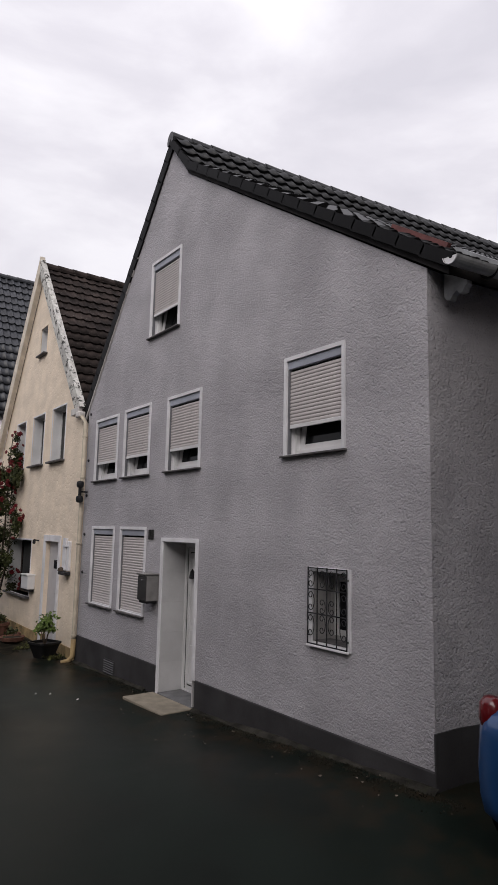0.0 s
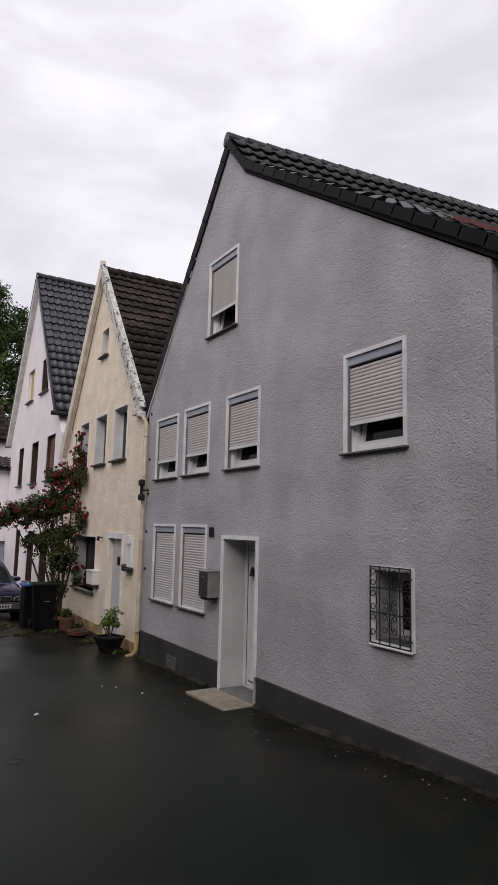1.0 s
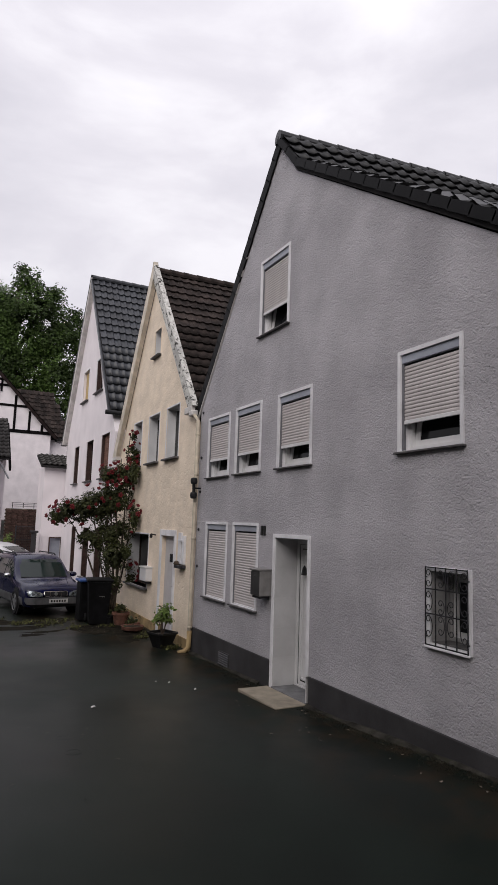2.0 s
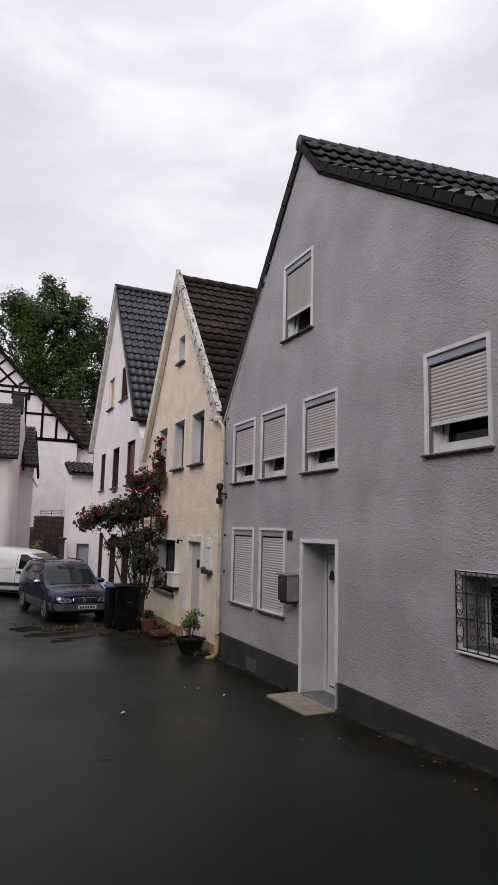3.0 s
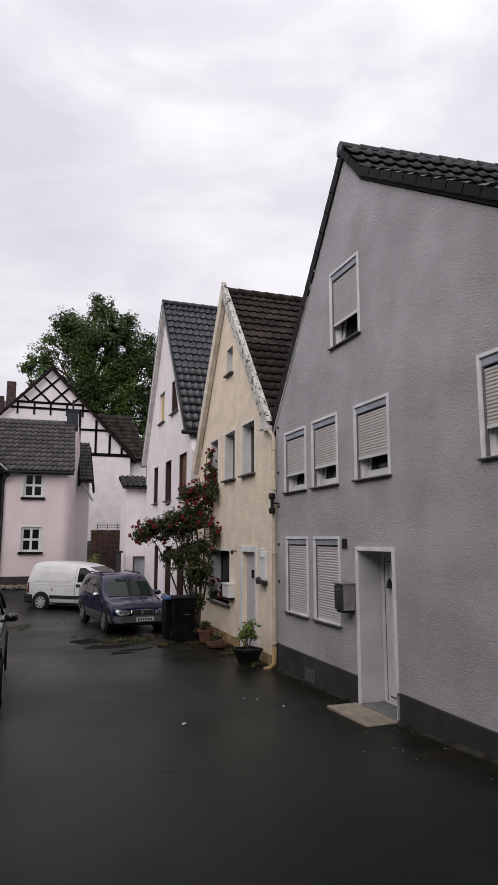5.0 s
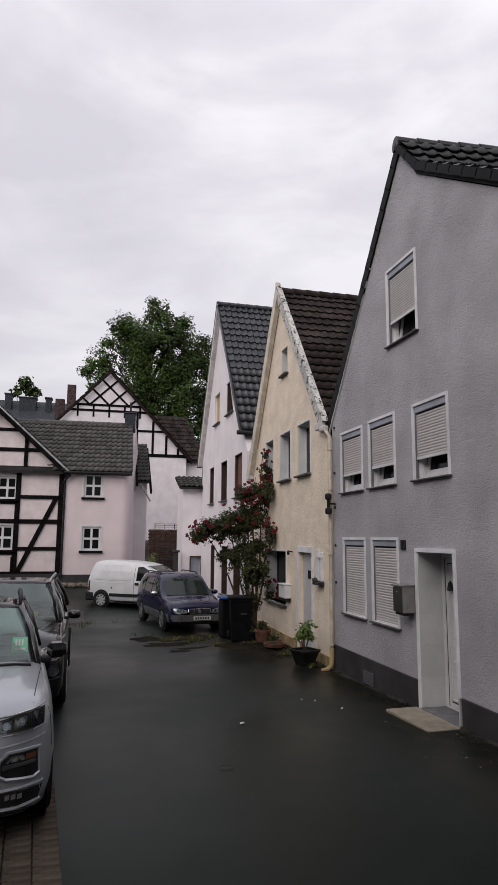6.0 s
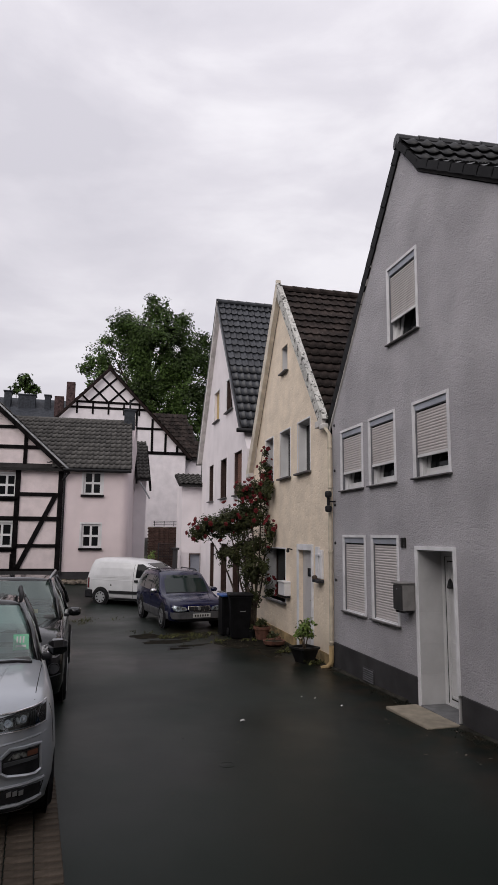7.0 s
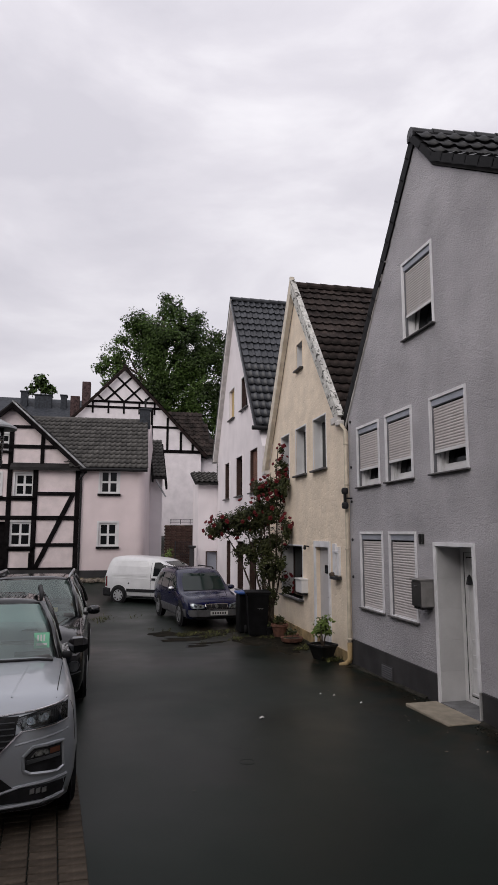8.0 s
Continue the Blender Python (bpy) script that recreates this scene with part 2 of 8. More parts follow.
M_REFLECT = mat("lamp_reflector", (0.42, 0.42, 0.40), 0.25, metal=0.6, var=0.5, scale=25, coat=0.6)
M_HEADLAMP = mat("clear_lamp_bowl", (0.62, 0.62, 0.62), 0.3, metal=0.3, var=0.35, scale=18, coat=0.6)
M_CLADDING = mat("pale_grey_cladding", (0.12, 0.12, 0.125), 0.5, var=0.15, scale=5, stain=0.3, spec=0.3)
M_ALLOY = mat("alloy_wheel", (0.45, 0.46, 0.47), 0.35, metal=0.8, var=0.08)
M_SILVER = mat("silver_paint", (0.47, 0.495, 0.53), 0.32, metal=0.45, var=0.03, scale=2, fine=200, coat=0.6, stain=0.06)
M_BLACKP = mat("black_car_paint", (0.006, 0.0065, 0.008), 0.16, var=0.1, coat=0.5, spec=0.5)
M_NAVY = mat("navy_car_paint", (0.004, 0.006, 0.040), 0.18, metal=0.0, var=0.08, coat=0.25, stain=0.08, spec=0.4)
M_VANW = mat("white_van_paint", (0.72, 0.72, 0.73), 0.35, var=0.04, coat=0.4, stain=0.12)
M_BLUEP = mat("bright_blue_paint", (0.012, 0.065, 0.20), 0.3, metal=0.2, var=0.06, coat=0.7)
M_CARGLASS = clear_glass("car_glass", (0.66, 0.79, 0.74), 2.05, (0.86, 0.95, 0.91))
M_SCREEN = glass("car_screen", (0.016, 0.026, 0.023), 0.05)
M_SCREEN.node_tree.nodes["Principled BSDF"].inputs["Specular IOR Level"].default_value = 0.5
M_LAMPGLASS = clear_glass("lamp_glass", (0.85, 0.88, 0.9))
M_RED = mat("red_lamp_plastic", (0.11, 0.003, 0.006), 0.25, var=0.1, coat=0.5)
M_ORANGE = mat("amber_lamp_plastic", (0.13, 0.055, 0.035), 0.25, var=0.1)
M_SEAT = mat("dark_upholstery", (0.15, 0.155, 0.15), 0.9, var=0.2)
M_GREENCARD = mat("green_paper", (0.25, 0.62, 0.40), 0.8, var=0.08)
M_PAPER = mat("pale_paper", (0.72, 0.71, 0.69), 0.8, var=0.1)
M_INK = mat("black_ink", (0.02, 0.02, 0.02), 0.7, var=0.1, spec=0.25)
M_PLATE = mat("plate_white", (0.62, 0.62, 0.6), 0.5, var=0.05)
M_STONE = mat("sandy_stone_slab", (0.30, 0.262, 0.205), 0.8, var=0.10, scale=6, fine=90, bump=0.002, stain=0.25, spec=0.25)
M_REVEAL = mat("white_reveal_tile", (0.50, 0.495, 0.50), 0.45, var=0.05, scale=3, stain=0.15, per_object=0.04)
# mailbox steel again, darkened in colour for the ground mirrored in its front
M_BOXFRONT_TINT = mat("steel_front_reflection_tint", (0.055, 0.053, 0.053), 0.4, metal=0.4, var=0.12, scale=6, stain=0.2)
M_FOOTING = mat("worn_mortar", (0.044, 0.041, 0.035), 0.95, var=0.3, scale=5, fine=50, bump=0.012, bump_scale=25, stain=0.5, spec=0.1, speck=((0.03, 0.03, 0.022), 8.0, 0.52))
M_MAILBOX = mat("grey_steel_box", (0.26, 0.25, 0.245), 0.5, metal=0.2, var=0.1, scale=6)
M_REDTRIM = mat("red_brown_sheet", (0.16, 0.05, 0.045), 0.55, var=0.15, scale=8)
M_BROWNWIN = mat("brown_window_wood", (0.06, 0.032, 0.026), 0.5, var=0.2, scale=10)
M_BLINDY = mat("yellow_blind", (0.50, 0.36, 0.17), 0.8, var=0.06)
M_SHUTR = mat("red_brown_shutter", (0.24, 0.12, 0.085), 0.7, var=0.12, scale=6, per_object=0.1)
M_TERRA = mat("terracotta", (0.17, 0.075, 0.05), 0.85, var=0.2, scale=8, stain=0.3)
M_POT = mat("black_plant_pot", (0.015, 0.015, 0.016), 0.45, var=0.2, spec=0.18)
M_BIN = mat("black_bin_plastic", (0.008, 0.008, 0.009), 0.55, var=0.2, scale=5, spec=0.10)
M_BLUEPL = mat("blue_lid_plastic", (0.03, 0.09, 0.30), 0.45, var=0.1)
M_BARK = mat("bark", (0.085, 0.065, 0.05), 0.95, var=0.3, scale=8, bump=0.01, spec=0.18)
M_LEAF = mat("rose_leaf", (0.052, 0.060, 0.020), 0.6, var=0.25, island=0.45, scale=1.5, spec=0.25)
M_LEAFT = mat("tree_leaf", (0.054, 0.096, 0.018), 0.6, var=0.3, island=0.5, scale=0.3, spec=0.25)
M_LEAFY = mat("pale_leaf", (0.15, 0.22, 0.055), 0.55, var=0.2, island=0.3, scale=3, spec=0.25)
M_ROSE = mat("red_rose", (0.14, 0.006, 0.010), 0.7, var=0.2, island=0.4, scale=8)
M_GRASS = mat("verge_weed", (0.095, 0.10, 0.03), 0.8, var=0.3, island=0.5, scale=3, spec=0.25)
M_RUBBLE = mat("rubble_stone", (0.22, 0.185, 0.15), 0.9, var=0.3, scale=5, fine=40, bump=0.01, per_object=0.3, spec=0.18)
M_BRICKW = mat("old_red_brick", (0.105, 0.062, 0.052), 0.9, var=0.3, scale=6, bump=0.005, per_object=0.35, spec=0.18)
M_PAVER = mat("concrete_paver", (0.098, 0.078, 0.060), 0.9, var=0.2, scale=5, fine=70, bump=0.004, per_object=0.22, stain=0.2, spec=0.18)
M_SLATEDARK = mat("dark_slate_cladding", (0.045, 0.05, 0.06), 0.6, var=0.2, scale=6, spec=0.18)
M_GREYDOOR = mat("pale_grey_door_paint", (0.52, 0.50, 0.505), 0.5, var=0.05, scale=3, stain=0.1)
M_SOIL = mat("damp_soil", (0.020, 0.0175, 0.012), 0.95, var=0.35, scale=5, fine=60, bump=0.008, bump_scale=40, spec=0.06, speck=((0.034, 0.030, 0.018), 11.0, 0.60))
M_MOSS = mat("dirt_and_moss", (0.0250, 0.0240, 0.0180), 0.95, var=0.3, scale=6, island=0.5, spec=0.1)
M_CHIM = mat("chimney_brick", (0.10, 0.065, 0.065), 0.9, var=0.3, scale=6, bump=0.006, spec=0.18)


def asphalt():
    """Damp dark asphalt: fine aggregate, old patches, damp glossy stretches."""
    m = mat("damp_asphalt", (0.0088, 0.0132, 0.0104), 0.7, spec=0.15, var=0.18, scale=0.7, fine=160, bump=0.004, bump_scale=220)
    n, l = m.node_tree.nodes, m.node_tree.links
    b = n["Principled BSDF"]
    co = n.new("ShaderNodeTexCoord")
    d = n.new("ShaderNodeTexNoise")
    d.inputs["Scale"].default_value, d.inputs["Detail"].default_value = 0.35, 5.0
    l.new(co.outputs["Object"], d.inputs["Vector"])
    r = n.new("ShaderNodeValToRGB")
    r.color_ramp.elements[0].position, r.color_ramp.elements[0].color = 0.38, (0.30, 0.30, 0.30, 1)
    r.color_ramp.elements[1].position, r.color_ramp.elements[1].color = 0.66, (0.58, 0.58, 0.58, 1)
    l.new(d.outputs[0], r.inputs[0])
    l.new(r.outputs[0], b.inputs["Roughness"])
    # brown silt and rotted leaves washed up in patches along the house side of the lane
    old = b.inputs["Base Color"].links[0].from_socket
    sx = n.new("ShaderNodeSeparateXYZ")
    l.new(co.outputs["Object"], sx.inputs[0])
    near = n.new("ShaderNodeMapRange")
    near.inputs["From Min"].default_value, near.inputs["From Max"].default_value = -1.5, -0.45
    # the silt spreads further into the lane towards the planted verge
    past = n.new("ShaderNodeMath")
    past.operation = "SUBTRACT"
    past.inputs[1].default_value = 3.0
    l.new(sx.outputs[1], past.inputs[0])
    wide = n.new("ShaderNodeMath")
    wide.operation = "MULTIPLY"
    wide.use_clamp = True
    wide.inputs[1].default_value = 0.22
    l.new(past.outputs[0], wide.inputs[0])
    both = n.new("ShaderNodeMath")
    both.operation = "MULTIPLY_ADD"
    both.inputs[1].default_value = 1.25
    l.new(wide.outputs[0], both.inputs[0])
    l.new(sx.outputs[0], both.inputs[2])
    l.new(both.outputs[0], near.inputs["Value"])
    silt = n.new("ShaderNodeTexNoise")
    silt.inputs["Scale"].default_value, silt.inputs["Detail"].default_value, silt.inputs["Roughness"].default_value = 2.2, 9.0, 0.68
    l.new(co.outputs["Object"], silt.inputs["Vector"])
    sr = n.new("ShaderNodeValToRGB")
    sr.color_ramp.elements[0].position, sr.color_ramp.elements[0].color = 0.44, (0, 0, 0, 1)
    sr.color_ramp.elements[1].position, sr.color_ramp.elements[1].color = 0.60, (1, 1, 1, 1)
    l.new(silt.outputs[0], sr.inputs[0])
    am = n.new("ShaderNodeMath")
    am.operation = "MULTIPLY"
    l.new(near.outputs[0], am.inputs[0])
    l.new(sr.outputs[0], am.inputs[1])
    sm = n.new("ShaderNodeMixRGB")
    sm.inputs[2].default_value = (0.022, 0.016, 0.010, 1)
    dull = n.new("ShaderNodeMapRange")
    dull.inputs["To Min"].default_value, dull.inputs["To Max"].default_value = 1.0, 0.25
    l.new(near.outputs[0], dull.inputs["Value"])
    graze = n.new("ShaderNodeLayerWeight")
    graze.inputs["Blend"].default_value = 0.5
    film = n.new("ShaderNodeMapRange")
    film.inputs["From Min"].default_value, film.inputs["From Max"].default_value = 0.55, 0.92
    film.inputs["To Min"].default_value, film.inputs["To Max"].default_value = 0.12, 0.44
    b.inputs["Specular Tint"].default_value = (0.90, 1.0, 0.95, 1)
    l.new(graze.outputs["Facing"], film.inputs["Value"])
    wet = n.new("ShaderNodeMath")
    wet.operation = "MULTIPLY"
    l.new(film.outputs[0], wet.inputs[0])
    l.new(dull.outputs[0], wet.inputs[1])
    l.new(wet.outputs[0], b.inputs["Specular IOR Level"])
    l.new(am.outputs[0], sm.inputs[0])
    l.new(old, sm.inputs[1])
    l.new(sm.outputs[0], b.inputs["Base Color"])
    return m


M_ASPHALT = asphalt()


# ---- mesh helpers ----
def link(name, bm, material, parent=None, label="", smooth=False):
    me = bpy.data.meshes.new(name)
    bmesh.ops.recalc_face_normals(bm, faces=bm.faces)
    bm.to_mesh(me)
    bm.free()
    for mtl in material if isinstance(material, (list, tuple)) else (material,):
        me.materials.append(mtl)
    if smooth:
        for p in me.polygons:
            p.use_smooth = True
    ob = new(name, me)
    if parent is not None:
        ob.parent = parent
    if label:
        ob["label"] = label
    return ob


def part(name, bm, material, parent, label="", smooth=False):
    return link(name, bm, material, parent, label, smooth)


def box(bm, x0, x1, y0, y1, z0, z1, bevel=0.0):
    vs = [bm.verts.new(p) for p in ((x0, y0, z0), (x1, y0, z0), (x1, y1, z0), (x0, y1, z0), (x0, y0, z1), (x1, y0, z1), (x1, y1, z1), (x0, y1, z1))]
    fs = [bm.faces.new([vs[i] for i in f]) for f in ((0, 3, 2, 1), (4, 5, 6, 7), (0, 1, 5, 4), (1, 2, 6, 5), (2, 3, 7, 6), (3, 0, 4, 7))]
    if bevel:
        es = list({e for f in fs for e in f.edges})
        bmesh.ops.bevel(bm, geom=es, offset=bevel, segments=1, affect="EDGES")
    return bm


def boxed(x0, x1, y0, y1, z0, z1, bevel=0.0):
    return box(bmesh.new(), x0, x1, y0, y1, z0, z1, bevel)


def plate(outline, depth, holes=(), y=0.0):
    """An upright slab in the x-z plane: an outline of (x, z), with rectangular holes (x0, x1, z0, z1), from y back to y + depth."""
    bm = bmesh.new()
    edges = []
    for ring in [list(outline)] + [[(a, c), (b, c), (b, d), (a, d)] for a, b, c, d in holes]:
        vs = [bm.verts.new((px, y, pz)) for px, pz in ring]
        edges += [bm.edges.new((vs[i], vs[(i + 1) % len(vs)])) for i in range(len(vs))]
    bmesh.ops.triangle_fill(bm, use_beauty=True, edges=edges)
    out = bmesh.ops.extrude_face_region(bm, geom=bm.faces[:])
    bmesh.ops.translate(bm, vec=(0, depth, 0), verts=[v for v in out["geom"] if isinstance(v, bmesh.types.BMVert)])
    return bm


def tube(points, radius, sides=8, closed_ends=True, bm=None):
    """A round bar along points."""
    bm = bm or bmesh.new()
    rings = []
    pts = [Vector(p) for p in points]
    for i, p in enumerate(pts):
        d = (pts[min(i + 1, len(pts) - 1)] - pts[max(i - 1, 0)]).normalized()
        a = d.orthogonal().normalized() if i == 0 else (rings_a - d * rings_a.dot(d)).normalized()
        rings_a = a
        b = d.cross(a)
        r = radius[i] if isinstance(radius, (list, tuple)) else radius
        rings.append([bm.verts.new(p + r * (math.cos(k) * a + math.sin(k) * b)) for k in [2 * math.pi * j / sides for j in range(sides)]])
    for r0, r1 in zip(rings, rings[1:]):
        for j in range(sides):
            bm.faces.new((r0[j], r0[(j + 1) % sides], r1[(j + 1) % sides], r1[j]))
    if closed_ends:
        bm.faces.new(rings[0][::-1])
        bm.faces.new(rings[-1])
    return bm


def lathe(profile, sides=20, centre=(0, 0, 0), bm=None, axis="z", capped=True):
    """A turned form from (radius, height) pairs."""
    bm = bm or bmesh.new()
    rings = []
    for r, h in profile:
        ring = []
        for j in range(sides):
            k = 2 * math.pi * j / sides
            c = (r * math.cos(k), r * math.sin(k), h) if axis == "z" else (h, r * math.cos(k), r * math.sin(k)) if axis == "x" else (r * math.sin(k), h, r * math.cos(k))
            ring.append(bm.verts.new((centre[0] + c[0], centre[1] + c[1], centre[2] + c[2])))
        rings.append(ring)
    for r0, r1 in zip(rings, rings[1:]):
        for j in range(sides):
            bm.faces.new((r0[j], r0[(j + 1) % sides], r1[(j + 1) % sides], r1[j]))
    if capped:
        bm.faces.new(rings[0][::-1])
        bm.faces.new(rings[-1])
    return bm


def empty(name, m, label, category, group="", kind=""):
    ob = new(name)
    ob.empty_display_size = 0.2
    ob.matrix_basis = m
    return tagged(ob, label, category, group, kind)


def smooth_step(a, b, v):
    k = min(1.0, max(0.0, (v - a) / (b - a)))
    return k * k * (3 - 2 * k)


# ---- the ground: one sheet, rising a little to the grey house's corner and to the far houses ----
def ground_z(x, y):
    verge = -0.10 - 0.20 * smooth_step(7.8, 9.8, y) + 0.10 * smooth_step(4.0, -1.0, y) + 0.24 * smooth_step(-0.5, -5.5, y) + 0.05 * smooth_step(-5.5, -12, y)
    road = -0.30 * smooth_step(2.0, 9.8, y)
    k = smooth_step(-2.6, -0.2, x)
    z = road * (1 - k) + verge * k
    z += 0.05 * smooth_step(-4.6, -5.3, x) * smooth_step(9.0, 5.0, y)
    z += 0.70 * smooth_step(16.0, 20.5, y) + 1.8 * smooth_step(21.5, 32.0, y) + 12.0 * smooth_step(36.0, 75.0, y)
    return z


def axis_steps(lo, hi, fine, far):
    mid = list(np.arange(lo, hi + 1e-6, fine))
    return sorted(set([-f for f in far if -f < lo] + [round(float(v), 4) for v in mid] + [f for f in far if f > hi]))


def build_ground():
    xs = axis_steps(-14.0, 12.0, 0.4, [16, 20, 26, 34, 44, 60, 90, 150, 300, 700, 2000])
    ys = axis_steps(-14.0, 40.0, 0.4, [16, 20, 26, 34, 44, 50, 56, 64, 72, 80, 100, 150, 300, 700, 2000])
    bm = bmesh.new()
    grid = [[bm.verts.new((x, y, ground_z(x, y) + 0.006 * noise.noise((x * 0.8, y * 0.8, 0)))) for x in xs] for y in ys]
    for j in range(len(ys) - 1):
        for i in range(len(xs) - 1):
            bm.faces.new((grid[j][i], grid[j][i + 1], grid[j + 1][i + 1], grid[j + 1][i]))
    ob = link("road", bm, M_ASPHALT, smooth=True)
    return tagged(ob, "damp dark grey asphalt lane between the houses", "road", kind="structure")


build_ground()


# ---- roofs of interlocking tiles ----
def tile_mesh(name, w, h, material, roll=0.046, thick=0.031):
    """One interlocking tile: a flat pan with a raised roll at its side and a thick lower nose. Lies in x-y, nose at y = 0, up-slope is +y."""
    prof = [(0.0, 0.30), (0.14, 0.06), (0.32, 0.0), (0.50, 0.10), (0.62, 0.55), (0.74, 0.96), (0.84, 0.98), (0.94, 0.66), (1.03, 0.28)]
    bm = bmesh.new()
    rows = []
    for v, lift in ((0.0, thick * 1.6), (1.12, 0.0)):
        rows.append([bm.verts.new((u * w, v * h, lift + roll * q)) for u, q in prof])
    low = [bm.verts.new((u * w, 0.0, thick * 1.6 + roll * q - thick)) for u, q in prof]
    for i in range(len(prof) - 1):
        bm.faces.new((rows[0][i], rows[0][i + 1], rows[1][i + 1], rows[1][i]))
        bm.faces.new((low[i], low[i + 1], rows[0][i + 1], rows[0][i]))
    me = bpy.data.meshes.new(name)
    bm.to_mesh(me)
    bm.free()
    me.materials.append(material)
    for p in me.polygons:
        p.use_smooth = len(p.vertices) == 4 and abs(p.normal.z) > 0.3
    return me


def tile_field(roof, origin, across, up, width, height, tw, th, single, joined, keep=lambda a, b: True, near=300, roll=0.046):
    """Tiles over a sloping field: origin is its lower corner; across and up are unit vectors. The first `near` are parts, the rest one mesh."""
    across, up = Vector(across).normalized(), Vector(up).normalized()
    nrm = across.cross(up).normalized()
    base = Matrix((across, up, nrm)).transposed().to_4x4()
    th = height / max(1, round(height / th))
    me = tile_mesh("tile", tw, th, single, roll)
    cells = []
    ncol, nrow = int(math.ceil(width / tw)), max(1, round(height / th))
    for r in range(nrow):
        for c in range(ncol):
            a, b = c * tw, r * th
            if keep(a + tw / 2, b + th / 2):
                cells.append((a, b))
    rng = random.Random(len(cells))
    src_v = [v.co.copy() for v in me.vertices]
    verts, faces = [], []
    for i, (a, b) in enumerate(cells):
        jig = Matrix.Translation((rng.uniform(-0.004, 0.004), rng.uniform(-0.006, 0.006), rng.uniform(0, 0.005))) @ Matrix.Rotation(rng.uniform(-0.008, 0.008), 4, "Z")
        m = Matrix.Translation(Vector(origin) + across * a + up * b) @ base @ jig
        if i < near:
            ob = new("tile", me)
            ob.parent = roof
            ob.matrix_basis = m
        else:
            k = len(verts)
            verts += [tuple(m @ v) for v in src_v]
            faces += [tuple(k + q for q in p.vertices) for p in me.polygons]
    if verts:
        me2 = bpy.data.meshes.new("tiling")
        me2.from_pydata(verts, [], faces)
        me2.materials.append(joined)
        ob = new("tiling", me2)
        ob.parent = roof
        ob["kind"] = "stuff"
    return len(cells)


def slope_slab(pts, thick, bm=None):
    """A slab under four corner points, thickened downwards."""
    bm = bm or bmesh.new()
    top = [bm.verts.new(p) for p in pts]
    low = [bm.verts.new((p[0], p[1], p[2] - thick)) for p in pts]
    bm.faces.new(top)
    bm.faces.new(low[::-1])
    for i in range(len(pts)):
        j = (i + 1) % len(pts)
        bm.faces.new((top[j], top[i], low[i], low[j]))
    return bm


